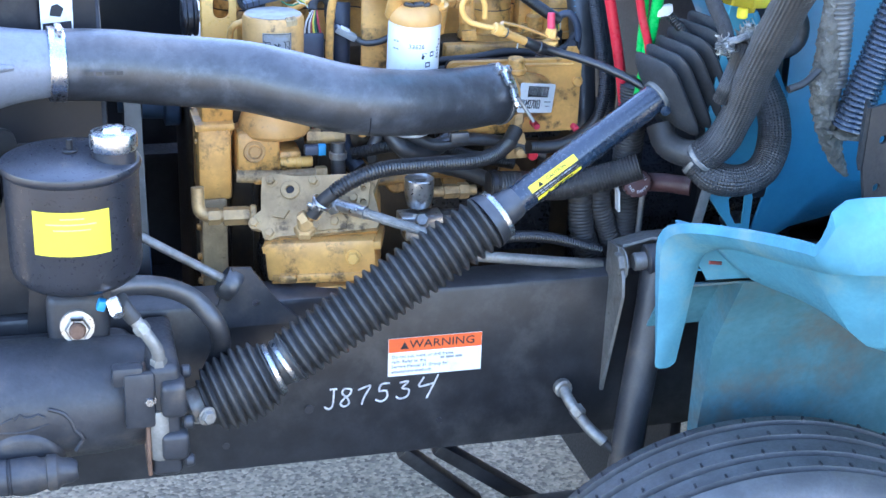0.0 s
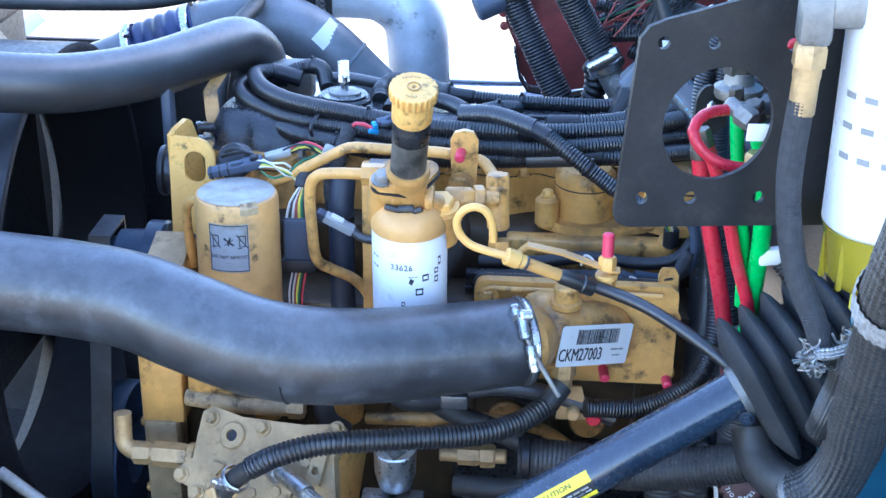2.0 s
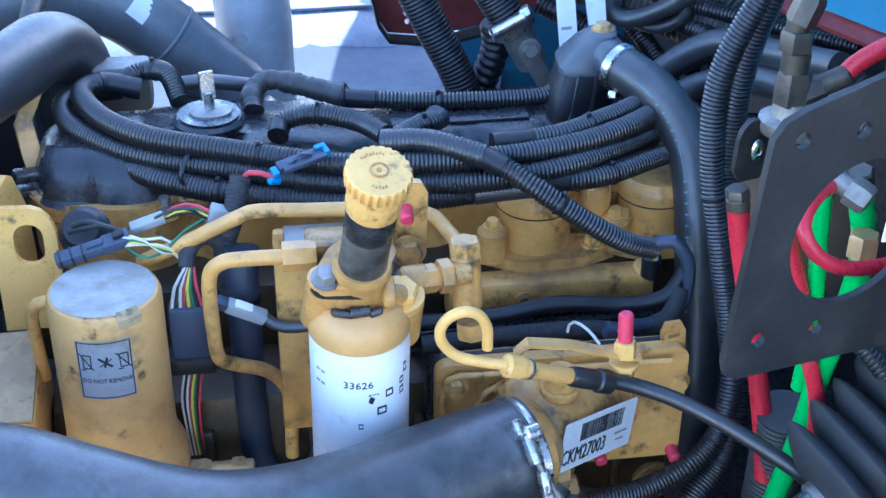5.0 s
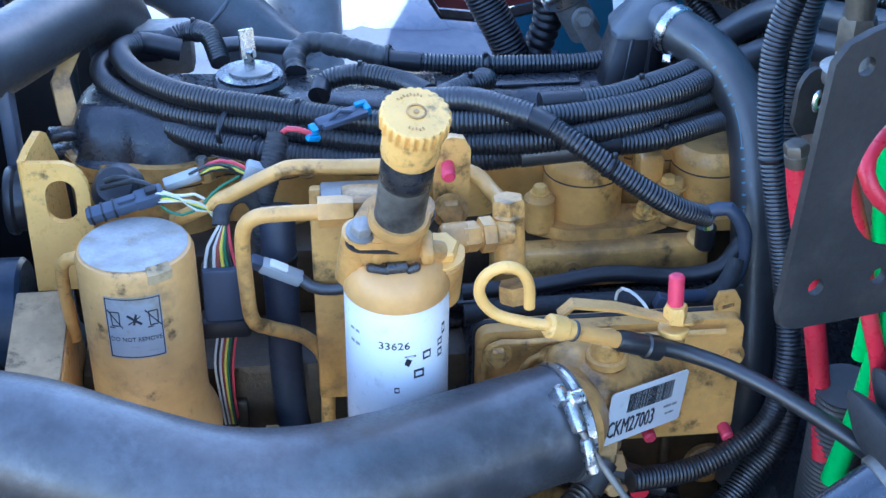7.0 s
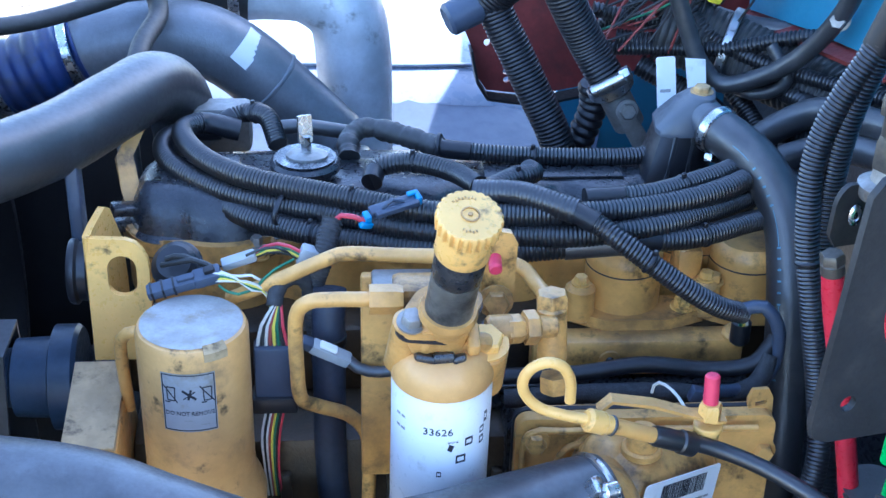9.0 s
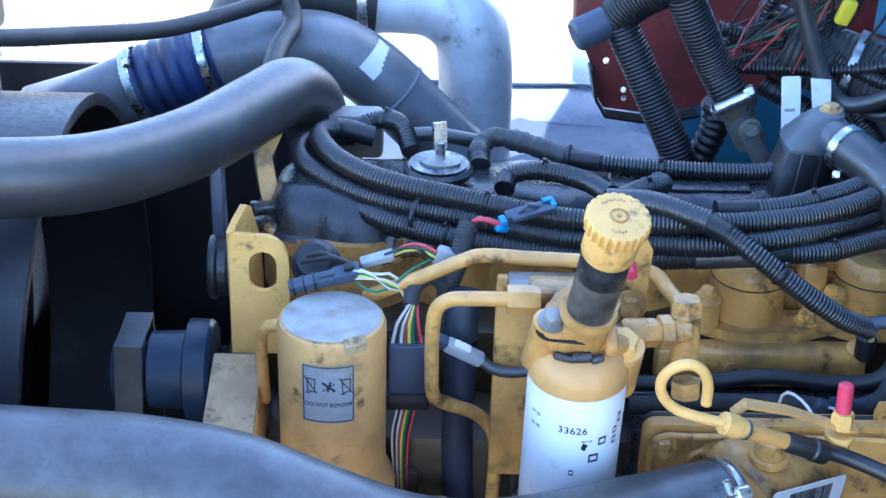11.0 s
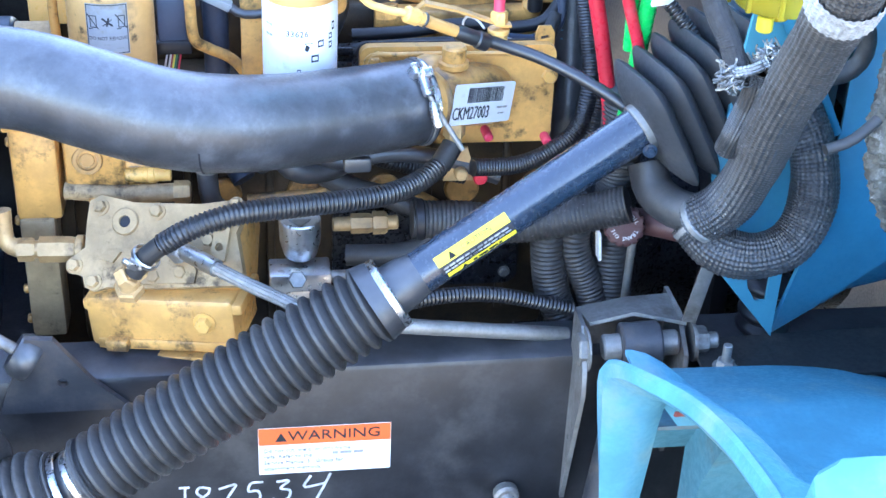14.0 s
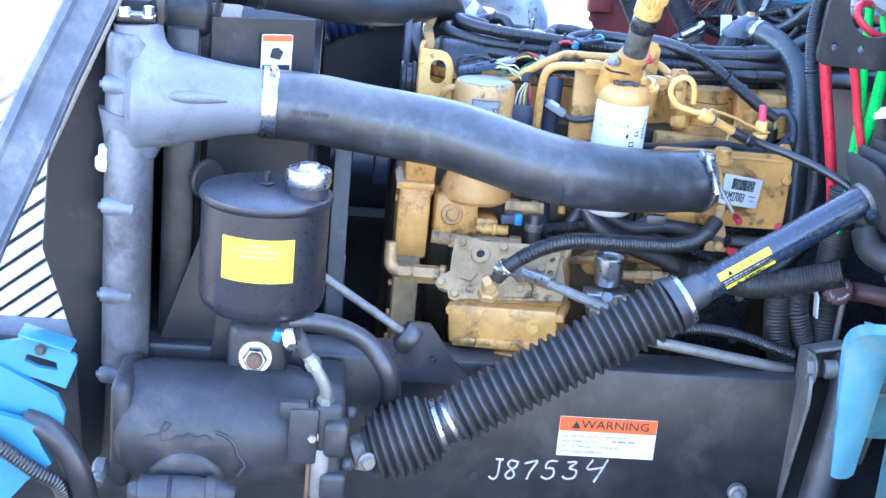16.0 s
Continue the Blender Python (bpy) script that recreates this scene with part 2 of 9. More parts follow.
    "blue_hose": material("blue_silicone_hose", (0.016, 0.036, 0.13), 0.42, vary=0.25, dirt_glint=(0.035, 0.035, 0.04), dirt_amount=0.8, dirt_scale=14, bump=0.15),
    "blue_pulley": material("dull_blue_pulley", (0.035, 0.060, 0.105), 0.40, vary=0.25, dirt_glint=(0.045, 0.045, 0.05), dirt_amount=0.5, dirt_scale=8, bump=0.1),
    "blue_conn": material("blue_connector", (0.03, 0.25, 0.50), 0.4, vary=0.1, bump=0.05),
    "grey_conn": material("grey_connector", (0.34, 0.35, 0.35), 0.5, vary=0.12, bump=0.05),
    "slate_conn": material("slate_connector", (0.055, 0.070, 0.105), 0.42, vary=0.15, bump=0.08),
    "wire_white": material("white_wire", (0.62, 0.60, 0.55), 0.45, vary=0.1, bump=0),
    "wire_yellow": material("yellow_wire", (0.70, 0.58, 0.08), 0.45, vary=0.1, bump=0),
    "wire_green": material("green_wire", (0.03, 0.16, 0.08), 0.45, vary=0.1, bump=0),
    "wire_red": material("red_wire", (0.55, 0.05, 0.07), 0.45, vary=0.1, bump=0),
    "wire_orange": material("orange_wire", (0.30, 0.06, 0.05), 0.45, vary=0.1, bump=0),
    "wire_black": material("black_wire", (0.02, 0.02, 0.02), 0.45, vary=0.1, bump=0),
    "tyre": material("tyre_rubber", (0.10, 0.101, 0.106), 0.55, vary=0.25, dirt_glint=(0.10, 0.095, 0.085), dirt_amount=0.35, dirt_scale=8, bump=0.25),
    "worn_cap": material("rubbed_black_cap", (0.075, 0.078, 0.085), 0.26, 0.45, vary=0.5, scale=40, dirt_glint=(0.50, 0.50, 0.50), dirt_amount=0.75, dirt_scale=34, bump=0.2),
    "dust": material("pale_settled_dust", (0.36, 0.345, 0.32), 0.75, vary=0.22, scale=35, dirt_glint=(0.26, 0.21, 0.13), dirt_amount=0.5, dirt_scale=30, bump=0.3),
    "pale_liner": material("grey_blue_liner", (0.20, 0.245, 0.32), 0.30, vary=0.08, scale=4, dirt_glint=(0.15, 0.17, 0.20), dirt_amount=0.35, dirt_scale=3, bump=0.02, spec=0.6),
    "core": material("radiator_core", (0.010, 0.011, 0.013), 0.5, vary=0.3, bump=0.5, bump_scale=300),
    "tank_metal": material("weathered_tank_metal", (0.175, 0.182, 0.200), 0.5, 0.3, vary=0.3, dirt_glint=(0.05, 0.048, 0.048), dirt_amount=0.5, dirt_scale=8, bump=0.3),
    "ochre": material("ochre_paint", (0.62, 0.335, 0.110), 0.36, vary=0.14, dirt_glint=(0.36, 0.20, 0.075), dirt_amount=0.35, dirt_scale=14, bump=0.14, dust=0.06, spec=0.5, soot=0.12),
    "hood_liner": material("dusty_hood_liner", (0.085, 0.105, 0.145), 0.5, vary=0.22, dirt_glint=(0.19, 0.20, 0.22), dirt_amount=0.4, dirt_scale=7, bump=0.2),
    "olive_brass": material("tarnished_brass", (0.105, 0.092, 0.074), 0.45, 0.5, vary=0.3, dirt_glint=(0.045, 0.042, 0.04), dirt_amount=0.5, dirt_scale=24, bump=0.2),
    "dome_plastic": material("slate_breather_plastic", (0.075, 0.088, 0.110), 0.36, vary=0.15, dirt_glint=(0.14, 0.14, 0.145), dirt_amount=0.4, dirt_scale=16, bump=0.08, dust=0.12),
    "print_blue": material("faded_blue_print", (0.10, 0.24, 0.33), 0.5, vary=0.2, bump=0.02),
    "shelf_liner": material("dark_blue_grey_shelf", (0.060, 0.078, 0.115), 0.45, vary=0.10, scale=5, dirt_glint=(0.09, 0.10, 0.115), dirt_amount=0.3, dirt_scale=3, bump=0.015, spec=0.45),
    "hose_rubber": material("scuffed_hose_rubber", (0.029, 0.030, 0.034), 0.38, vary=0.4, scale=30, dirt_glint=(0.074, 0.078, 0.088), dirt_amount=0.6, dirt_scale=24, bump=0.14, bump_scale=120, spec=0.85, dust=0.28, dust_sheen_color=(0.15, 0.16, 0.18)),
    "silver_paint": material("silver_tank_paint", (0.205, 0.222, 0.260), 0.46, 0.30, vary=0.18, dirt_glint=(0.11, 0.115, 0.13), dirt_amount=0.4, dirt_scale=9, bump=0.2),
}


def ground_material():
    m = bpy.data.materials.new("speckled_pavement")
    m.use_nodes = True
    n, l = m.node_tree.nodes, m.node_tree.links
    b = n["Principled BSDF"]
    geo = n.new("ShaderNodeNewGeometry")
    vo = n.new("ShaderNodeTexVoronoi")
    vo.inputs["Scale"].default_value = 90
    l.new(geo.outputs["Position"], vo.inputs["Vector"])
    hsv = n.new("ShaderNodeValToRGB")
    hsv.color_ramp.elements[0].color, hsv.color_ramp.elements[1].color = (0.05, 0.040, 0.027, 1), (0.30, 0.25, 0.175, 1)
    l.new(vo.outputs["Color"], hsv.inputs[0])
    l.new(hsv.outputs[0], b.inputs["Base Color"])
    b.inputs["Roughness"].default_value = 0.85
    bp = n.new("ShaderNodeBump")
    bp.inputs["Strength"].default_value, bp.inputs["Distance"].default_value = 0.6, 0.006
    l.new(vo.outputs["Distance"], bp.inputs["Height"])
    l.new(bp.outputs[0], b.inputs["Normal"])
    return m


M["ground"] = ground_material()


def clear_plastic(name, color):
    m = bpy.data.materials.new(name)
    m.use_nodes = True
    b = m.node_tree.nodes["Principled BSDF"]
    b.inputs["Base Color"].default_value = (*color, 1)
    b.inputs["Roughness"].default_value, b.inputs["Transmission Weight"].default_value, b.inputs["IOR"].default_value = 0.18, 0.55, 1.45
    return m


M["bowl"] = clear_plastic("amber_clear_plastic", (0.72, 0.58, 0.05))


# ---------------------------------------------------------------- mesh helpers
def along(base, axis, spin=0.0):
    """Placement whose z runs along axis from base."""
    q = Vector(axis).normalized().to_track_quat("Z", "Y")
    return Matrix.Translation(base) @ q.to_matrix().to_4x4() @ Matrix.Rotation(radians(spin), 4, "Z")


def basis(origin, ux, uz):
    """Placement with x along ux and z near uz."""
    x = Vector(ux).normalized()
    z = Vector(uz)
    z = (z - x * z.dot(x)).normalized()
    y = z.cross(x)
    return Matrix(((x.x, y.x, z.x, origin[0]), (x.y, y.y, z.y, origin[1]), (x.z, y.z, z.z, origin[2]), (0, 0, 0, 1)))


def at(x, y, z, rx=0, ry=0, rz=0):
    return pose(x, y, z, rx, ry, rz)


def lathe(profile, m=Matrix(), segs=24, bm=None, phase=0.0):
    """Turn (radius, height) pairs about local z."""
    bm = bm or bmesh.new()
    rings = []
    for r, z in profile:
        if r < 1e-6:
            rings.append([bm.verts.new(m @ Vector((0, 0, z)))])
        else:
            rings.append([bm.verts.new(m @ Vector((r * math.cos(phase + 2 * math.pi * i / segs), r * math.sin(phase + 2 * math.pi * i / segs), z))) for i in range(segs)])
    for a, b in zip(rings, rings[1:]):
        if len(a) == 1 and len(b) == 1:
            continue
        for i in range(segs):
            j = (i + 1) % segs
            if len(a) == 1:
                bm.faces.new((a[0], b[j], b[i]))
            elif len(b) == 1:
                bm.faces.new((a[i], a[j], b[0]))
            else:
                bm.faces.new((a[i], a[j], b[j], b[i]))
    return bm


def can(r, h, m=Matrix(), bevel=0.003, segs=24, bm=None):
    b = min(bevel, r * 0.45, h * 0.45)
    return lathe([(0, 0), (r - b, 0), (r, b), (r, h - b), (r - b, h), (0, h)], m, segs, bm)


def washer(r_in, r_out, h, m=Matrix(), segs=32, bm=None):
    b = min(0.0015, h * 0.3)
    return lathe([(r_in, 0), (r_out - b, 0), (r_out, b), (r_out, h - b), (r_out - b, h), (r_in, h), (r_in, 0)], m, segs, bm)


def hexa(r, h, m=Matrix(), bm=None, segs=6):
    return lathe([(0, 0), (r, 0), (r, h * 0.82), (r * 0.86, h), (0, h)], m, segs, bm)


def bolt(m, r=0.009, h=0.008, bm=None, flange=True):
    bm = bm or bmesh.new()
    if flange:
        lathe([(0, 0), (r * 1.35, 0), (r * 1.35, h * 0.22), (0, h * 0.22)], m, 16, bm)
    hexa(r, h, m, bm)
    return bm


def brick(sx, sy, sz, m=Matrix(), bevel=0.004, bm=None, segs=2, taper=1.0):
    """A bevelled block centred on m; taper scales its top."""
    tmp = bmesh.new()
    bmesh.ops.create_cube(tmp, size=1.0)
    for v in tmp.verts:
        k = taper if v.co.z > 0 else 1.0
        v.co = Vector((v.co.x * sx * k, v.co.y * sy * k, v.co.z * sz))
    if bevel > 0:
        bmesh.ops.bevel(tmp, geom=tmp.edges[:], offset=min(bevel, 0.45 * min(sx, sy, sz)), segments=segs, profile=0.5, affect="EDGES")
    return graft(tmp, bm, m)


def graft(src, bm=None, m=Matrix()):
    """Add src, placed by m, to bm."""
    bm = bm or bmesh.new()
    made = {}
    for v in src.verts:
        made[v] = bm.verts.new(m @ v.co)
    for f in src.faces:
        bm.faces.new([made[v] for v in f.verts])
    src.free()
    return bm


def smooth_path(pts, step):
    """Catmull-Rom curve through the points, at even steps; each point may carry a radius as a fourth number."""
    pts = [np.array(p, float) for p in pts]
    ext = [2 * pts[0] - pts[1]] + pts + [2 * pts[-1] - pts[-2]]
    fine = []
    for i in range(1, len(ext) - 2):
        p0, p1, p2, p3 = ext[i - 1:i + 3]
        for k in range(24):
            t = k / 24
            fine.append(0.5 * (2 * p1 + (p2 - p0) * t + (2 * p0 - 5 * p1 + 4 * p2 - p3) * t * t + (3 * p1 - p0 - 3 * p2 + p3) * t ** 3))
    fine.append(pts[-1])
    fine = np.array(fine)
    d = np.r_[0, np.cumsum(np.linalg.norm(np.diff(fine[:, :3], axis=0), axis=1))]
    count = max(2, int(round(d[-1] / step)) + 1)
    s = np.linspace(0, d[-1], count)
    return np.stack([np.interp(s, d, fine[:, k]) for k in range(fine.shape[1])], 1)


def tube(pts, r=0.01, step=0.012, segs=14, ribs=None, bm=None, caps=True, hollow=0.0):
    """A hose through the points. ribs: (pitch, depth) for corrugated tube. hollow: wall at open ends."""
    bm = bm or bmesh.new()
    prof = np.array([0.0, 0.15, 1.0, 0.85]) if ribs and ribs[0] < 0.012 else np.array([0.0, 0.06, 0.35, 0.80, 1.0, 0.80, 0.35, 0.06])
    if ribs:
        step = ribs[0] / len(prof)
    path = smooth_path(pts, step)
    P = path[:, :3]
    R = path[:, 3] if path.shape[1] > 3 else np.full(len(P), r)
    if ribs:
        R = R - ribs[1] * prof[np.arange(len(P)) % len(prof)]
    tan = np.gradient(P, axis=0)
    tan /= np.linalg.norm(tan, axis=1)[:, None] + 1e-12
    u = np.cross(tan[0], (0.31, 0.2, 0.93))
    u /= np.linalg.norm(u)
    ang = np.linspace(0, 2 * np.pi, segs, endpoint=False)
    rings = []
    for i in range(len(P)):
        u = u - tan[i] * (u @ tan[i])
        u /= np.linalg.norm(u)
        w = np.cross(tan[i], u)
        ring = P[i] + R[i] * (np.cos(ang)[:, None] * u + np.sin(ang)[:, None] * w)
        rings.append([bm.verts.new(c) for c in ring])
    for a, b in zip(rings, rings[1:]):
        for i in range(segs):
            j = (i + 1) % segs
            bm.faces.new((a[i], a[j], b[j], b[i]))
    if caps:
        bm.faces.new(rings[0][::-1])
        bm.faces.new(rings[-1])
    return bm


def flat(outline, thick, m=Matrix(), holes=(), bm=None):
    """A plate from a 2D outline (x, z of m) with holes, thick along m's y (from 0 to thick)."""
    from mathutils.geometry import tessellate_polygon
    bm = bm or bmesh.new()
    loops = [list(outline)] + [list(h) for h in holes]
    flatpts = [p for lp in loops for p in lp]
    tris = tessellate_polygon([[Vector((p[0], p[1], 0)) for p in lp] for lp in loops])
    front = [bm.verts.new(m @ Vector((p[0], 0, p[1]))) for p in flatpts]
    back = [bm.verts.new(m @ Vector((p[0], thick, p[1]))) for p in flatpts]
    for t in tris:
        try:
            bm.faces.new([front[i] for i in t])
            bm.faces.new([back[i] for i in reversed(t)])
        except ValueError:
            pass
    k = 0
    for lp in loops:
        c = len(lp)
        for i in range(c):
            a, b = k + i, k + (i + 1) % c
            bm.faces.new((front[a], front[b], back[b], back[a]))
        k += c
    bmesh.ops.recalc_face_normals(bm, faces=bm.faces[:])
    return bm


def ring_pts(cx, cz, r, n=24, rz=None):
    rz = rz or r
    return [(cx + r * math.cos(2 * math.pi * i / n), cz + rz * math.sin(2 * math.pi * i / n)) for i in range(n)]


def round_rect(x0, z0, x1, z1, r, n=5):
    out = []
    for cx, cz, a0 in ((x1 - r, z1 - r, 0), (x0 + r, z1 - r, 90), (x0 + r, z0 + r, 180), (x1 - r, z0 + r, 270)):
        for k in range(n + 1):
            a = radians(a0 + 90 * k / n)
            out.append((cx + r * math.cos(a), cz + r * math.sin(a)))
    return out


def sheet(rows, thick=0.0, bm=None):
    """A skin over rows of points; thick gives it a back."""
    bm = bm or bmesh.new()
    grid = [[bm.verts.new(p) for p in row] for row in rows]
    for a, b in zip(grid, grid[1:]):
        for i in range(len(a) - 1):
            bm.faces.new((a[i], a[i + 1], b[i + 1], b[i]))
    if thick:
        bmesh.ops.recalc_face_normals(bm, faces=bm.faces[:])
        bmesh.ops.solidify(bm, geom=bm.faces[:], thickness=thick)
    return bm


def lettering(text, size, m, depth=0.0004, align="CENTER", squeeze=1.0):
    """Built-in-font letters as a mesh, standing in m's x-z plane and facing its -y."""
    cu = bpy.data.curves.new("letters", "FONT")
    cu.body, cu.size, cu.extrude, cu.align_x, cu.align_y = text, size, depth, align, "CENTER"
    cu.resolution_u = 2
    ob = bpy.data.objects.new("letters", cu)
    scene.collection.objects.link(ob)
    bpy.context.view_layer.update()
    me = bpy.data.meshes.new_from_object(ob.evaluated_get(bpy.context.evaluated_depsgraph_get()))
    bpy.data.objects.remove(ob)
    bm = bmesh.new()
    bm.from_mesh(me)
    bpy.data.meshes.remove(me)
    bm.transform(m @ Matrix(((squeeze, 0, 0, 0), (0, 0, -1, 0), (0, 1, 0, 0), (0, 0, 0, 1))))
    return bm


def _mesh(name, bm, mat, root, sharp=38):
    bmesh.ops.recalc_face_normals(bm, faces=bm.faces[:])
    me = bpy.data.meshes.new(name)
    bm.transform(Matrix.Translation(-Vector(root)))
    bm.to_mesh(me)
    bm.free()
    me.materials.append(M[mat] if isinstance(mat, str) else mat)
    me.polygons.foreach_set("use_smooth", [True] * len(me.polygons))
    me.set_sharp_from_angle(angle=radians(sharp))
    return me


def thing(name, base, label, category, group="", kind=""):
    """An Empty at the base of a thing made of parts."""
    ob = new(name)
    ob.empty_display_size = 0.02
    ob.location = base
    return tagged(ob, label, category, group, kind)


def part(name, bm, mat, parent, label="", sharp=38):
    root = parent
    while root.parent:
        root = root.parent
    ob = new(name, _mesh(name, bm, mat, root.location, sharp))
    ob.parent = parent
    return tagged(ob, label)


def solo(name, bm, mat, label, category, group="", kind="", sharp=38):
    """A thing that is one mesh."""
    lo = Vector((min(v.co.x for v in bm.verts), min(v.co.y for v in bm.verts), min(v.co.z for v in bm.verts)))
    hi = Vector((max(v.co.x for v in bm.verts), max(v.co.y for v in bm.verts), max(v.co.z for v in bm.verts)))
    base = Vector(((lo.x + hi.x) / 2, (lo.y + hi.y) / 2, lo.z))
    ob = new(name, _mesh(name, bm, mat, base, sharp))
    ob.location = base
    return tagged(ob, label, category, group, kind)


def bars(x0, x1, z, h, m, gap=0.2, bm=None, seed=1):
    """Stand-ins for one line of unreadable writing."""
    bm = bm or bmesh.new()
    rnd = random.Random(seed)
    x = x0
    while x < x1:
        w = min(rnd.uniform(1.2, 4.5) * h, x1 - x)
        if w > 0.3 * h:
            flat([(x, z), (x + w, z), (x + w, z + h), (x, z + h)], 0.0003, m, bm=bm)
        x += w + gap * h * 3
    return bm


def clamp_band(center, axis, r, width=0.012, screw=None, parent=None, name="hose_clamp", label="", mat="chrome"):
    """A band clamp; as a part of parent, with its screw housing under it."""
    m = along(Vector(center) - Vector(axis).normalized() * width / 2, axis)
    band = part(name, washer(r, r + 0.0022, width, m, 40), mat, parent, label)
    if screw:
        d = Vector(screw).normalized()
        side = Vector(axis).cross(d).normalized()
        b = Vector(center) + d * (r + 0.006)
        bm = brick(0.018, 0.011, 0.010, basis(b, side, d), 0.002)
        hexa(0.0055, 0.012, along(b + side * 0.009, side), bm)
        part("screw_housing", bm, mat, band)
    return band


def woven(pts, r, segs=144, count=36, step=0.0016, relief=0.0012):
    """A braided sleeve: two opposed helices raised on a hose."""
    P = smooth_path(pts, step)[:, :3]
    tan = np.gradient(P, axis=0)
    tan /= np.linalg.norm(tan, axis=1)[:, None]
    u = np.cross(tan[0], (0.3, 0.2, 0.9))
    ang = np.linspace(0, 2 * np.pi, segs, endpoint=False)
    verts = []
    for i in range(len(P)):
        u = u - tan[i] * (u @ tan[i])
        u /= np.linalg.norm(u)
        w = np.cross(tan[i], u)
        s = i * step / r * 1.35
        h = np.cos(count / 2 * (ang + s)) * np.cos(count / 2 * (ang - s))
        sag = 1 + 0.025 * math.sin(i * step * 41) + 0.012 * math.sin(i * step * 97 + 1)
        rad = (r * sag + relief * h)[:, None]
        verts.append(P[i] + rad * (np.cos(ang)[:, None] * u + np.sin(ang)[:, None] * w))
    verts = np.concatenate(verts)
    faces = []
    for i in range(len(P) - 1):
        a, b = i * segs, (i + 1) * segs
        faces += [(a + k, a + (k + 1) % segs, b + (k + 1) % segs, b + k) for k in range(segs)]
    me = bpy.data.meshes.new("sleeve")
    me.from_pydata(verts.tolist(), [], faces)
    bm = bmesh.new()
    bm.from_mesh(me)
    bpy.data.meshes.remove(me)
    return bm




# ---------------------------------------------------------------- ground and the truck's large forms
GROUND = -0.22
bm = bmesh.new()
bm.faces.new([bm.verts.new((x, y, GROUND)) for x, y in ((-260, -260), (260, -260), (260, 260), (-260, 260))])
ground = new("ground", _mesh("ground", bm, "ground", (0, 0, 0)))
tagged(ground, "pale speckled pavement, sunlit beyond the truck", "ground", kind="structure")


def slab(outline, z0, z1, bm=None, bevel=0.0):
    """An upright prism over an outline in plan."""
    tmp = flat([(x, y) for x, y in outline], z1 - z0)
    tmp.transform(Matrix(((1, 0, 0, 0), (0, 0, 1, 0), (0, 1, 0, z0), (0, 0, 0, 1))))
    if bevel:
        edges = [e for e in tmp.edges if len(e.link_faces) == 2 and e.calc_face_angle(0) > 0.6 and abs(e.verts[0].co.z - e.verts[1].co.z) < 1e-5 and e.verts[0].co.z > z1 - 1e-4]
        bmesh.ops.bevel(tmp, geom=edges, offset=bevel, segments=3, profile=0.5, affect="EDGES")
    return graft(tmp, bm)


def frame_rail(y, face, label):
    t = thing("frame_rail", (0.4, y, 0.577), label, "frame rail")
    prof = [(0.004, 0.577), (0.085, 0.577), (0.085, 0.587), (0.010, 0.589), (0.010, 0.903), (0.085, 0.905), (0.085, 0.915), (0.010, 0.915), (0.003, 0.912), (0, 0.905), (0, 0.585)]
    bm = bmesh.new()
    a = [bm.verts.new((-1.02, y + face * p[0], p[1])) for p in prof]
    b = [bm.verts.new((2.6, y + face * p[0], p[1])) for p in prof]
    n = len(prof)
    for i in range(n):
        bm.faces.new((a[i], a[(i + 1) % n], b[(i + 1) % n], b[i]))
    bm.faces.new(a)
    bm.faces.new(b[::-1])
    part("channel", bm, "rail", t)
    return t


rail = frame_rail(0.0, 1, "black painted steel chassis rail with dust and scuffs")
for a, b in (((0.09, 0.25, 0.435), (0.27, 0.25, 0.276)), ((0.165, 0.25, 0.435), (0.41, 0.25, 0.256))):
    d = Vector(b) - Vector(a)
    part("stay", brick(d.length, 0.05, 0.030, basis((Vector(a) + Vector(b)) / 2, d, (0, 0, 1)), 0.005), "rail", rail, "dark angled stay under the rail")
for hx, hz, hr in ((-0.147, 0.690, 0.009), (0.102, 0.640, 0.006), (-0.30, 0.63, 0.007)):
    part("bolt_hole", can(hr, 0.002, along((hx, 0.0005, hz), (0, -1, 0)), 0.0003, 20), "ink", rail, "dark drilled hole")
far_rail = frame_rail(0.92, -1, "black painted steel chassis rail on the far side")
part("flange_bolt", bolt(along((0.1, 0.918, 0.75), (0, 1, 0)), 0.012, 0.01), "steel_dull", far_rail)
solo("cross_member", brick(0.12, 0.815, 0.10, at(-0.62, 0.46, 0.66), 0.01), "rail", "black steel cross member between the chassis rails", "cross member")
solo("cross_member", brick(0.10, 0.815, 0.12, at(0.85, 0.46, 0.70), 0.01), "rail", "black steel cross member behind the engine", "cross member")

# cab behind the engine bay
cab = thing("cab", (1.9, 0.45, 0.7), "turquoise truck cab standing behind the engine bay", "truck cab")
part("firewall", brick(0.05, 1.55, 1.05, at(0.905, 0.75, 1.66), 0.015), "body_blue", cab, "blue painted firewall")
# out-of-view cab height is set to keep sun off the cooler
part("cab_body", brick(1.9, 2.1, 2.4, at(1.90, 0.45, 2.13), 0.12, segs=3), "body", cab)
part("floor_frame", brick(1.7, 1.5, 0.12, at(1.9, 0.45, 0.98), 0.02), "rail", cab)
# added dark backdrop; reaches near the ground to keep sun from passing under
part("bulkhead", brick(0.03, 1.75, 1.46, at(0.70, 1.08, 0.78), 0.01), "plastic", cab, "black backdrop panel, carried low to block the sun")
part("corner_post", brick(0.03, 0.27, 0.62, at(0.688, 0.085, 1.38), 0.008), "plastic", cab, "black inner corner post")
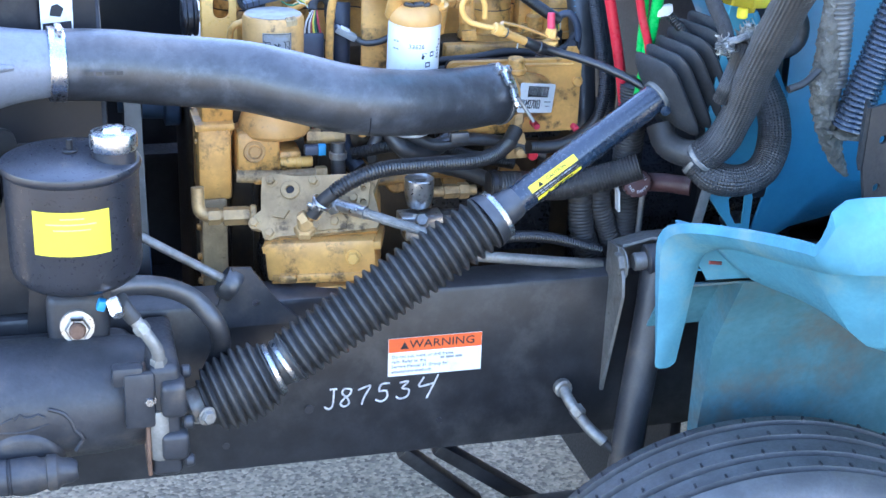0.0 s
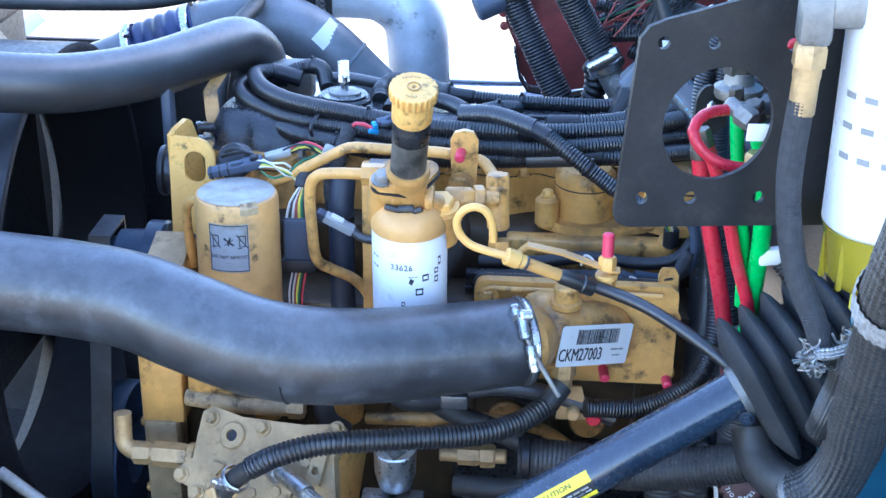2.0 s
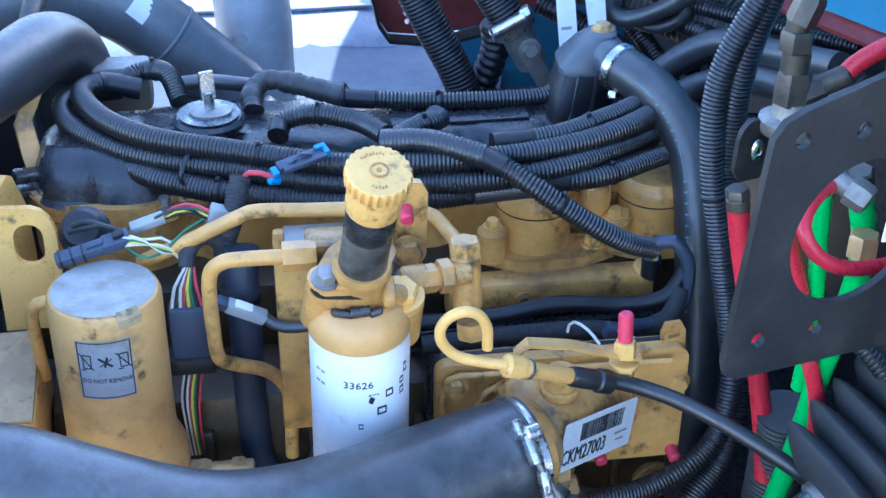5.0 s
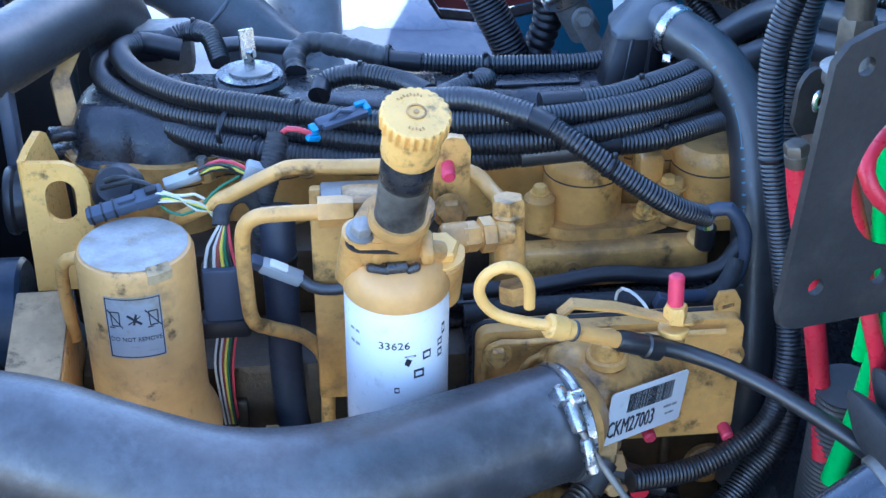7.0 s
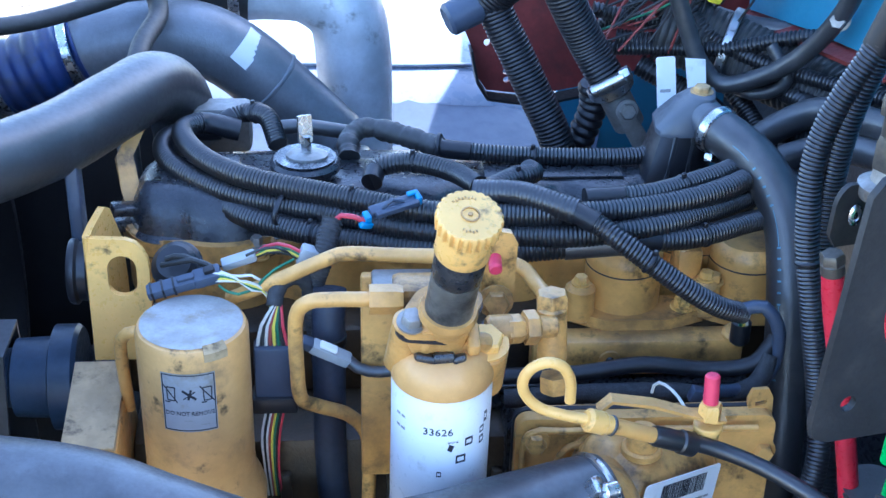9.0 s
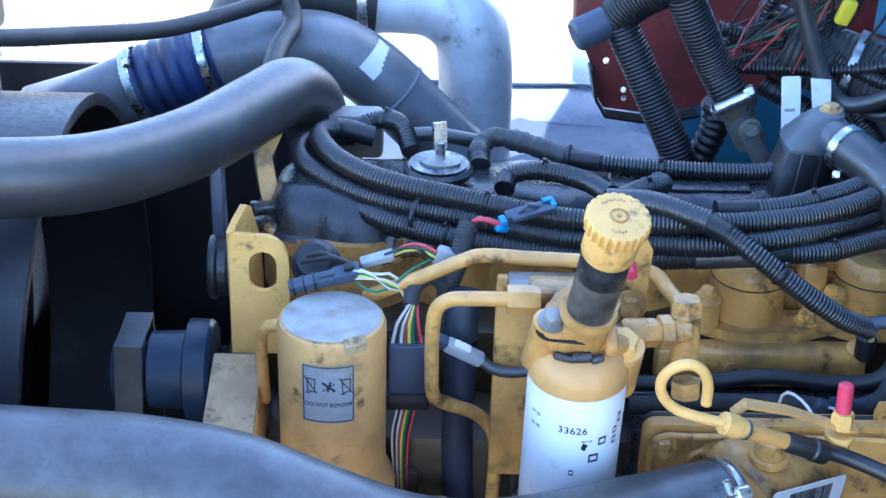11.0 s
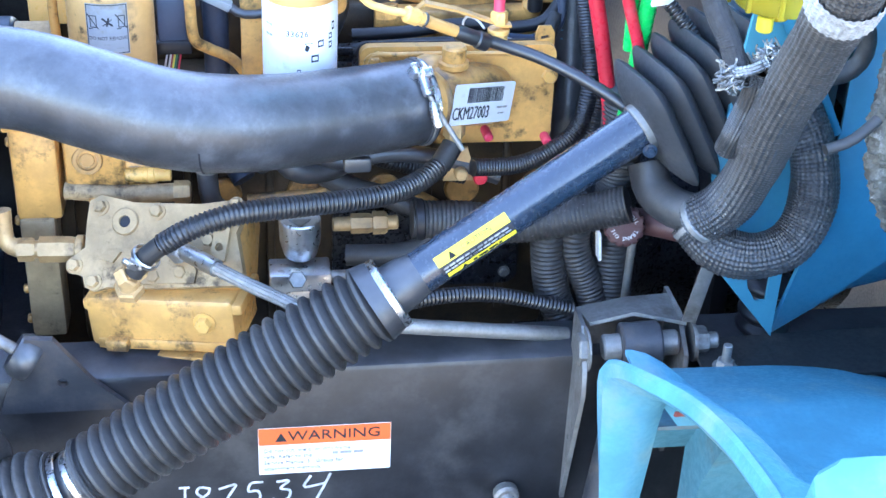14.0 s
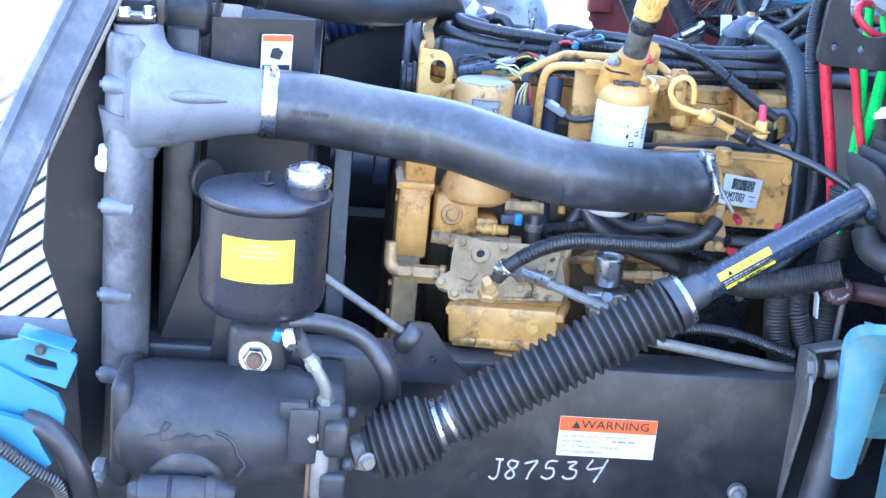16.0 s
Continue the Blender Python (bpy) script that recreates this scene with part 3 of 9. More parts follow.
part("far_panel", sheet([[(0.40, 1.36, 0.75), (0.55, 1.40, 0.75), (0.72, 1.44, 0.75)], [(0.36, 1.40, 1.10), (0.54, 1.42, 1.12), (0.72, 1.46, 1.14)], [(0.42, 1.46, 1.36), (0.56, 1.48, 1.40), (0.72, 1.50, 1.44)]], 0.008), "body_blue", cab, "blue far-side inner panel")
part("bulkhead_top", brick(0.30, 1.75, 0.03, at(0.84, 1.08, 1.52), 0.01), "body_blue", cab, "blue bulkhead shelf")
# lower front corner post of the cab, seen beside the steering boot
bm = flat([(0.0, 0.0), (0.0, 0.34), (-0.10, 0.52), (-0.13, 0.26), (-0.10, 0.12)], 0.004, basis((0.676, -0.045, 0.962), (1, 0.25, 0), (0, 0, 1)),
          holes=[[(-0.018, 0.06), (-0.018, 0.115), (-0.035, 0.128), (-0.058, 0.115), (-0.050, 0.085), (-0.035, 0.062)]])
part("corner_bracket", bm, "body", cab, "turquoise bracket with a slot")
part("cowl_side", sheet([[(0.676, -0.030, 0.962), (0.82, 0.06, 0.97), (0.97, 0.10, 0.98)], [(0.70, -0.045, 1.10), (0.83, -0.05, 1.10), (0.98, -0.06, 1.10)],
                         [(0.72, -0.035, 1.26), (0.83, -0.05, 1.26), (0.98, -0.06, 1.26)], [(0.72, -0.02, 1.62), (0.83, -0.03, 1.64), (0.98, -0.04, 1.65)], [(0.72, -0.01, 1.9), (0.83, -0.02, 1.9), (0.98, -0.04, 1.9)]], 0.006), "body_blue", cab, "blue cowl side panel")

# ---------------------------------------------------------------- engine
engine = thing("diesel_engine", (0.07, 0.45, 0.62), "yellow painted diesel engine with an oily dark valve cover", "engine")
block = part("block", brick(0.70, 0.36, 0.42, at(0.10, 0.475, 0.98), 0.015), "block", engine)
for i in range(6):
    part("rib", brick(0.012, 0.012, 0.34, at(-0.20 + i * 0.115, 0.2905, 0.98), 0.003), "block", block)
    part("core_plug", can(0.026, 0.012, along((-0.15 + i * 0.115, 0.298, 1.02), (0, -1, 0)), 0.003, 20), "yellow_grimy", block)
part("crankcase", brick(0.64, 0.30, 0.25, at(0.10, 0.475, 0.68), 0.03), "block", engine)
part("oil_pan", brick(0.66, 0.34, 0.20, at(0.10, 0.475, 0.50), 0.04, segs=3), "cast_dark", engine, "dark oil pan")
part("flywheel_housing", lathe([(0, 0), (0.24, 0), (0.25, 0.01), (0.25, 0.08), (0.20, 0.16), (0.19, 0.5), (0, 0.5)], along((0.46, 0.475, 0.88), (1, 0, 0)), 40), "cast_dark", engine, "dark flywheel housing")
part("front_cover", brick(0.09, 0.34, 0.62, at(-0.275, 0.475, 0.86), 0.02), "block", engine)
part("clutch_housing", brick(0.30, 0.42, 0.40, at(0.56, 0.58, 0.72), 0.05, segs=3), "cast_dark", engine)
part("engine_foot", brick(0.10, 0.25, 0.05, at(-0.15, 0.20, 0.89), 0.01), "cast_dark", engine)
bm = brick(0.72, 0.22, 0.084, at(0.10, 0.495, 1.230), 0.010)
part("cylinder_head", bm, "block", engine)
bm = brick(0.235, 0.032, 0.046, at(0.303, 0.366, 1.250), 0.005)
can(0.012, 0.003, along((0.271, 0.350, 1.250), (0, -1, 0)), 0.001, 24, bm)
can(0.014, 0.02, along((0.41, 0.362, 1.262), (0, -0.3, 1)), 0.003, 20, bm)
part("fuel_gallery", bm, "yellow", engine)
part("gallery_plug", can(0.005, 0.003, along((0.271, 0.3475, 1.250), (0, -1, 0)), 0.001, 12), "cast_dark", engine)
bm = brick(0.30, 0.02, 0.012, at(0.28, 0.352, 1.216), 0.003)
brick(0.30, 0.02, 0.010, at(0.28, 0.350, 1.196), 0.003, bm)
part("gasket_ledge", bm, "cast_dark", engine)


def intake_tower(cx, cy, w, parent):
    bm = lathe([(w, 1.278), (w, 1.340), (w * 0.98, 1.348), (w * 0.8, 1.356), (0, 1.358)], at(cx, cy, 0), 32)
    slab([(cx - w - 0.022, cy - w * 0.7), (cx - w * 0.6, cy - w - 0.010), (cx + w, cy - w - 0.010), (cx + w + 0.045, cy - w * 0.8), (cx + w + 0.045, cy), (cx - w - 0.022, cy)], 1.272, 1.286, bm, 0.003)
    can(0.017, 0.045, at(cx - w - 0.010, cy - w * 0.72, 1.276), 0.005, 18, bm)
    t = part("intake_tower", bm, "yellow", parent)
    part("tower_bolt", bolt(at(cx - w - 0.010, cy - w * 0.72, 1.321), 0.008, 0.010), "yellow_clean", t)
    part("tower_bolt", bolt(at(cx + w + 0.022, cy - w * 0.62, 1.286), 0.010, 0.016), "yellow_clean", t)
    part("parting_line", washer(w - 0.001, w + 0.0006, 0.002, at(cx, cy, 1.331), 32), "ink", t, "dark parting line")


intake_tower(0.294, 0.425, 0.043, engine)
intake_tower(0.436, 0.432, 0.043, engine)
part("rear_boss", brick(0.03, 0.05, 0.06, at(0.366, 0.435, 1.322), 0.008), "yellow", engine)
part("boss_bolt", bolt(at(0.366, 0.425, 1.355), 0.008, 0.012), "steel_dull", engine)
part("boss_bolt", bolt(at(0.392, 0.40, 1.316), 0.008, 0.012), "yellow", engine)
# scalloped rocker base and valve cover
def cover_outline(grow):
    pts = [(-0.262 - grow, 0.56), (-0.262 - grow, 0.50), (-0.245, 0.455 - grow), (-0.20, 0.448 - grow), (-0.182, 0.437 - grow), (-0.150, 0.432 - grow), (-0.118, 0.440 - grow), (-0.10, 0.458 - grow)]
    x = -0.085
    while x < 0.42:
        pts += [(x, 0.462 - grow), (x + 0.02, 0.446 - grow), (x + 0.06, 0.442 - grow), (x + 0.085, 0.456 - grow)]
        x += 0.105
    pts += [(0.455 + grow, 0.47 - grow), (0.46 + grow, 0.55 + grow), (0.20, 0.565 + grow), (-0.05, 0.585 + grow), (-0.235 - grow, 0.60 + grow)]
    ring, n = [], len(pts)
    for i in range(n):          # rounded by cutting every corner twice
        a, b = Vector(pts[i]), Vector(pts[(i + 1) % n])
        ring += [a.lerp(b, 0.25), a.lerp(b, 0.75)]
    fine, n = [], len(ring)
    for i in range(n):
        a, b = ring[i], ring[(i + 1) % n]
        fine += [a.lerp(b, 0.25), a.lerp(b, 0.75)]
    return [(p.x, p.y) for p in fine]


part("rocker_base", slab(cover_outline(0.006), 1.271, 1.3305, None, 0.004), "yellow", engine, "grimy yellow rocker housing")
part("cover_flange", slab(cover_outline(0.012), 1.334, 1.351, None, 0.006), "yellow_grimy", engine, "grimy yellow scalloped cover flange")
part("gasket_line", slab(cover_outline(0.0085), 1.3305, 1.3345), "ink", engine, "dark gasket line")
rings = []
bm = bmesh.new()
for grow, z in ((0.0115, 1.3490), (0.0118, 1.3520), (0.002, 1.356), (-0.006, 1.376), (-0.014, 1.391), (-0.024, 1.399), (-0.036, 1.402)):
    rings.append([bm.verts.new((x, y, z)) for x, y in cover_outline(grow)])
for a, b in zip(rings, rings[1:]):
    for k in range(len(a)):
        bm.faces.new((a[k], a[(k + 1) % len(a)], b[(k + 1) % len(a)], b[k]))
bm.faces.new(rings[-1])
part("valve_cover", bm, "cast_dark", engine, "oily dark valve cover")
part("vent_block", brick(0.07, 0.04, 0.06, at(-0.165, 0.66, 1.395), 0.008), "steel_dull", engine, "grey vent valve")
part("manifold", brick(0.60, 0.14, 0.12, at(0.10, 0.72, 1.25), 0.03, segs=3), "cast_dark", engine, "dark exhaust manifold")
for x, y in ((-0.115, 0.436), (-0.245, 0.470), (0.06, 0.445), (0.165, 0.445), (0.27, 0.445)):
    part("cover_bolt", bolt(at(x, y, 1.350), 0.007, 0.012), "steel_dull", engine)
part("cover_pad", brick(0.05, 0.05, 0.012, at(-0.16, 0.525, 1.404), 0.004), "cast_dark", engine)
part("cover_pad", brick(0.16, 0.06, 0.006, at(0.22, 0.52, 1.403), 0.003), "cast_dark", engine)
# front housing
part("front_housing", brick(0.062, 0.14, 0.145, at(-0.283, 0.29, 1.098), 0.008), "yellow", engine)
part("upper_housing", brick(0.058, 0.12, 0.10, basis((-0.276, 0.285, 1.205), (1, 0, 0), (0, -0.25, 1)), 0.006), "yellow", engine)
part("housing_flange", brick(0.072, 0.10, 0.014, at(-0.283, 0.262, 1.170), 0.003), "yellow", engine)
part("housing_lid", brick(0.054, 0.118, 0.006, basis((-0.276, 0.270, 1.258), (1, 0, 0), (0, -0.25, 1)), 0.002), "cast_tan", engine, "dusty bare machined lid")
bm = brick(0.082, 0.08, 0.092, at(-0.203, 0.250, 1.112), 0.010)
brick(0.046, 0.07, 0.048, at(-0.145, 0.250, 1.094), 0.010, bm)
brick(0.060, 0.05, 0.016, at(-0.185, 0.222, 1.068), 0.005, bm)
part("side_casting", bm, "yellow", engine)
part("casting_plug", lathe([(0, 0.004), (0.009, 0.004), (0.010, 0.002), (0.013, 0.002), (0.014, 0.006), (0.019, 0.006), (0.021, 0.0), (0, 0)], along((-0.212, 0.211, 1.122), (0, -1, 0.15)), 28), "yellow_grimy", engine, "round pressed plug")
bm = can(0.0105, 0.062, along((-0.165, 0.215, 1.096), (1, 0, 0)), 0.002, 16)
can(0.0125, 0.010, along((-0.135, 0.215, 1.096), (1, 0, 0)), 0.002, 16, bm)
bolt(along((-0.150, 0.208, 1.074), (0, -1, 0.1)), 0.008, 0.009, bm)
part("plug_boss", bm, "yellow_clean", engine)
part("sensor_plug", brick(0.030, 0.018, 0.018, at(-0.105, 0.205, 1.122), 0.003), "slate_conn", engine, "dark sensor connector")
part("sensor_clip", brick(0.014, 0.010, 0.022, at(-0.088, 0.198, 1.124), 0.002), "blue_conn", engine, "blue connector clip")
bm = brick(0.048, 0.06, 0.19, at(-0.287, 0.245, 0.935), 0.006)
part("timing_plate", bm, "cast_tan", engine, "grimy tan timing plate")
for z in (0.86, 0.91, 0.97, 1.02, 1.14):
    part("plate_bolt", can(0.007, 0.010, along((-0.309, 0.235, z), (-1, 0, 0)), 0.002, 12), "yellow_grimy", engine)
part("oil_cooler_tube", tube([(-0.245, 0.215, 1.075), (-0.17, 0.205, 1.072), (-0.10, 0.20, 1.075)], 0.0125, segs=18), "cast_tan", engine, "grey aluminium tube")
part("tube_nut", hexa(0.016, 0.022, along((-0.10, 0.20, 1.075), (1, -0.05, 0.03))), "brass", engine)
part("drain_hose", tube([(-0.055, 0.215, 1.13), (-0.055, 0.21, 1.09), (-0.05, 0.215, 1.05), (-0.03, 0.235, 1.02)], 0.014, segs=18), "rubber", engine, "black drain hose")
part("hose_cuff", washer(0.0142, 0.017, 0.014, along((-0.055, 0.212, 1.10), (0, 0, 1)), 24), "steel_dull", engine)
part("sensor", can(0.011, 0.03, along((0.02, 0.285, 1.075), (0, -1, 0.2)), 0.002, 18), "plastic", engine, "black pressure sensor")
part("sensor_hex", hexa(0.014, 0.012, along((0.02, 0.292, 1.073), (0, -1, 0.2))), "brass", engine)
part("pressure_pipe", tube([(0.0, 0.255, 1.03), (0.08, 0.235, 1.045), (0.16, 0.235, 1.05), (0.24, 0.25, 1.03), (0.30, 0.27, 0.98)], 0.009, segs=14), "yellow_grimy", engine, "grimy yellow pipe")
part("loom_branch", tube([(-0.02, 0.262, 1.09), (0.05, 0.25, 1.105), (0.14, 0.255, 1.10), (0.22, 0.262, 1.075), (0.31, 0.27, 1.05)], 0.012, segs=16, ribs=(0.005, 0.0014)), "loom", engine, "black loom")
part("side_cover", flat(round_rect(0.12, 0.86, 0.40, 0.99, 0.02), 0.016, at(0, 0.280, 0)), "cast_dark", engine, "oily side cover")
for x, z in ((0.14, 0.88), (0.14, 0.97), (0.26, 0.975), (0.38, 0.97), (0.38, 0.88)):
    part("side_bolt", bolt(along((x, 0.281, z), (0, -1, 0)), 0.007, 0.008), "steel_dull", engine)
for k in range(7):
    part("rocker_bolt", bolt(at(-0.215 + k * 0.105, 0.436, 1.334), 0.0065, 0.010), "yellow_grimy", engine)
# lifting eye
bm = flat([(-0.031, -0.095), (0.033, -0.095), (0.033, 0.012), (0.0315, 0.022), (0.027, 0.032), (0.020, 0.040), (0.010, 0.044), (-0.031, 0.046)], 0.009, basis((-0.255, 0.358, 1.356), (1, 0, 0), (0, 0.1, 1)), holes=[round_rect(-0.0105, -0.020, 0.0195, 0.026, 0.0145)])
bend = [(-0.2835 - 0.0055 * math.sin(a), 0.3625 + 0.0055 * (1 - math.cos(a)) - 0.002) for a in np.linspace(0, 1.5, 6)]
cols = [(x, y, 1.403) for x, y in bend] + [(-0.286, 0.385, 1.407), (-0.281, 0.425, 1.407), (-0.278, 0.436, 1.400), (-0.272, 0.462, 1.350), (-0.270, 0.466, 1.30)]
sheet([[(x, y, z), (x, y, 0.5 * z + 0.63), (x, y, 1.262)] for x, y, z in cols], 0.008, bm)
part("lifting_eye", bm, "yellow_clean", engine, "yellow bent lifting eye")
bm = sheet([[(-0.258, 0.495, 1.345), (-0.236, 0.500, 1.345)], [(-0.270, 0.512, 1.380), (-0.250, 0.518, 1.380)], [(-0.277, 0.532, 1.412), (-0.259, 0.540, 1.410)], [(-0.265, 0.565, 1.432), (-0.250, 0.575, 1.427)], [(-0.235, 0.60, 1.440), (-0.226, 0.61, 1.434)]], 0.006)
part("rear_lift_arm", bm, "yellow_grimy", engine, "curved grimy yellow lift strap")
for y_, z_ in ((0.486, 1.352), (0.478, 1.376)):
    part("side_lug", brick(0.030, 0.022, 0.012, at(-0.262, y_, z_, 0, 8, 20), 0.004), "cast_dark", engine)
# breather on the cover
def quad_loft(levels, bm=None):
    """A skin over rounded quads; each level is (z, four corners in plan)."""
    bm = bm or bmesh.new()
    rings = []
    for z, corners in levels:
        c = [Vector((*p, z)) for p in corners]
        ring = []
        for i in range(4):
            p, q, r = c[i - 1], c[i], c[(i + 1) % 4]
            a_, b_ = q.lerp(p, 0.22), q.lerp(r, 0.22)
            ring += [a_.lerp(q, 0.0), (a_ + b_ + q * 1.2) / 3.2, b_]
        rings.append([bm.verts.new(v) for v in ring])
    for lo_, hi_ in zip(rings, rings[1:]):
        for k in range(12):
            bm.faces.new((lo_[k], lo_[(k + 1) % 12], hi_[(k + 1) % 12], hi_[k]))
    bm.faces.new(rings[0][::-1])
    bm.faces.new(rings[-1])
    return bm


BRB = [(0.317, 0.474), (0.398, 0.500), (0.425, 0.585), (0.330, 0.575)]
BRM = [(0.338, 0.506), (0.398, 0.504), (0.420, 0.575), (0.345, 0.575)]
BRT = [(0.372, 0.520), (0.402, 0.515), (0.410, 0.556), (0.378, 0.556)]
bm = quad_loft([(1.396, BRB), (1.404, BRB), (1.448, BRM)])
for f in (0.34, 0.66):
    p, q = Vector((*BRB[0], 1.402)).lerp(Vector((*BRB[1], 1.402)), f), Vector((*BRM[0], 1.446)).lerp(Vector((*BRM[1], 1.446)), f)
    tube([p, (p + q) / 2, q], 0.0035, segs=6, bm=bm)
part("breather_body", bm, "plastic", engine, "black ribbed breather body")
grown = [((x - 0.377) * 1.06 + 0.377, (y - 0.54) * 1.06 + 0.54) for x, y in BRM]
bm = quad_loft([(1.446, grown), (1.452, grown), (1.474, [((x + u) / 2, (y + v) / 2) for (x, y), (u, v) in zip(BRM, BRT)]), (1.487, BRT), (1.490, [((x - 0.39) * 0.6 + 0.39, (y - 0.537) * 0.6 + 0.537) for x, y in BRT])])
tube([(0.388, 0.535, 1.462, 0.026), (0.397, 0.512, 1.461, 0.0225), (0.406, 0.494, 1.459, 0.0205)], segs=22, step=0.006, bm=bm)
part("breather_dome", bm, "dome_plastic", engine, "dusty blue-grey breather dome")
part("breather_bolt", bolt(at(0.390, 0.536, 1.4885), 0.010, 0.008), "brass", engine)
# oil filler cap with a T handle
cap = part("oil_filler_cap", lathe([(0, 0), (0.034, 0), (0.040, 0.004), (0.040, 0.010), (0.036, 0.014), (0.0, 0.016)], at(-0.0615, 0.508, 1.408), 48), "cast_dark", engine, "worn round dark oil filler cap")
part("cap_top", lathe([(0, 0), (0.033, 0), (0.034, 0.0015), (0.0, 0.0022)], at(-0.0615, 0.508, 1.4235), 48), "worn_cap", cap, "rubbed bare metal top")
bm = lathe([(0.004, 0), (0.0225, 0), (0.0225, 0.003), (0.018, 0.005), (0.004, 0.005)], at(-0.0595, 0.506, 1.4255) @ Matrix.Diagonal((1.05, 0.8, 1, 1)), 20)
part("handle_washer", bm, "steel_dull", cap)
bm = can(0.0058, 0.024, at(-0.060, 0.506, 1.428), 0.001, 14)
flat([(-0.0085, -0.004), (0.0075, -0.004), (0.0085, 0.027), (-0.0070, 0.027)], 0.0055, basis((-0.0595, 0.502, 1.448), (1, 0.35, 0.02), (0.10, 0.25, 1)), bm=bm)
part("t_handle", bm, "chrome", cap, "bright bent T handle")
part("filler_neck", can(0.030, 0.016, at(-0.061, 0.503, 1.400), 0.002, 28), "cast_dark", engine)

# belt drive and fan hub
drive = thing("belt_drive", (-0.40, 0.45, 0.72), "dark belt pulleys and fan hub at the engine's front", "pulleys")
part("crank_damper", lathe([(0.05, 0), (0.112, 0), (0.116, 0.006), (0.116, 0.034), (0.112, 0.04), (0.05, 0.04), (0.05, 0)], along((-0.44, 0.445, 0.83), (1, 0, 0)), 48), "blue_pulley", drive, "dull blue crank damper")
bm = lathe([(0, 0), (0.058, 0), (0.062, 0.005), (0.062, 0.03), (0.048, 0.034), (0.046, 0.075), (0.035, 0.08), (0.033, 0.12), (0, 0.12)], along((-0.325, 0.46, 1.165), (-1, 0, 0)), 40)
part("fan_hub", bm, "blue_pulley", drive)
part("idler_pulley", lathe([(0.012, 0), (0.035, 0), (0.037, 0.003), (0.037, 0.008), (0.033, 0.011), (0.033, 0.020), (0.037, 0.023), (0.037, 0.028), (0.035, 0.03), (0.012, 0.03), (0.012, 0)], along((-0.318, 0.43, 1.325), (1, 0, 0)), 40), "rail", drive, "dark grooved idler pulley")
part("idler_bolt", bolt(along((-0.290, 0.43, 1.325), (1, 0, 0)), 0.012, 0.010), "chrome", drive, "bright idler bolt")
part("belt", sheet([[(-0.435 + dx, 0.445 - 0.118 * math.cos(a), 0.83 - 0.118 * math.sin(a)) for a in np.linspace(-0.3, math.pi - 0.3, 20)] + [(-0.435 + dx, 0.50, 1.22), (-0.435 + dx, 0.42, 1.22), (-0.435 + dx, 0.33, 0.86)] for dx in (0.0, 0.032)], 0.005), "rubber", drive)
part("guard_strip", brick(0.014, 0.03, 0.16, at(-0.309, 0.455, 1.370), 0.003), "slate_conn", drive, "slate-blue guard strip")

# ---------------------------------------------------------------- cooler, radiator, shroud, fan
cooler = thing("charge_air_cooler", (-0.80, 0.3, 0.8), "silver-tanked charge-air cooler with a cast side outlet", "radiator")
bm = lathe([(0.0, 0), (0.034, 0), (0.040, 0.01), (0.040, 0.57), (0.034, 0.585), (0, 0.585)], at(-0.775, -0.015, 0.875) @ Matrix.Diagonal((1, 1.3, 1, 1)), 24)
part("side_tank", bm, "tank_metal", cooler, "weathered dark side tank")
for z in (0.875, 1.02, 1.175, 1.378):
    bm = tube([(-0.765, -0.050, z - 0.003, 0.018), (-0.785, -0.055, z, 0.0165), (-0.803, -0.058, z + 0.001, 0.0155), (-0.812, -0.059, z + 0.001, 0.011)], segs=18, step=0.004)
    can(0.006, 0.006, along((-0.811, -0.059, z + 0.001), (-1, -0.15, 0)), 0.001, 12, bm)
    part("tank_lug", bm, "tank_metal" if z < 1.1 else "silver_paint", cooler)
bm = tube([(-0.792, -0.012, 1.352, 0.03), (-0.77, -0.01, 1.352, 0.088), (-0.735, -0.008, 1.352, 0.084), (-0.68, -0.004, 1.353, 0.073), (-0.62, 0, 1.355, 0.060), (-0.575, 0, 1.356, 0.054), (-0.54, 0, 1.356, 0.052)], segs=36, step=0.008)
tube([(-0.748, -0.01, 1.385, 0.070), (-0.757, -0.012, 1.415, 0.054), (-0.762, -0.013, 1.44, 0.043), (-0.764, -0.014, 1.462, 0.040), (-0.765, -0.014, 1.474, 0.040)], segs=32, step=0.005, bm=bm)
tube([(-0.762, -0.012, 1.325, 0.066), (-0.766, -0.013, 1.300, 0.056), (-0.770, -0.014, 1.278, 0.048), (-0.773, -0.015, 1.262, 0.043)], segs=32, step=0.005, bm=bm)
part("outlet", bm, "silver_paint", cooler)
flute = part("outlet_flute", tube([(-0.715, -0.077, 1.372, 0.004), (-0.69, -0.0745, 1.371, 0.010), (-0.65, -0.066, 1.369, 0.009), (-0.615, -0.058, 1.367, 0.004)], segs=14, step=0.004), "silver_paint", cooler)
bm = bmesh.new()
for k in range(9):
    brick(0.004 + 0.002 * (k % 3), 0.0016, 0.0012, at(-0.690 + k * 0.009, -0.0835 + k * 0.0017, 1.3725 - k * 0.0004), 0.0, bm)
part("cast_mark", bm, "tank_metal", flute)
bm = brick(0.062, 0.05, 0.012, at(-0.765, -0.012, 1.482), 0.003)
brick(0.014, 0.040, 0.050, at(-0.728, -0.012, 1.500), 0.003, bm)
part("tank_bracket", bm, "rail", cooler, "dark bracket on the tank's top")
part("bracket_nut", bolt(at(-0.782, -0.040, 1.487), 0.009, 0.014), "chrome", cooler)
part("bracket_nut", bolt(at(-0.745, -0.040, 1.487), 0.009, 0.018), "chrome", cooler)
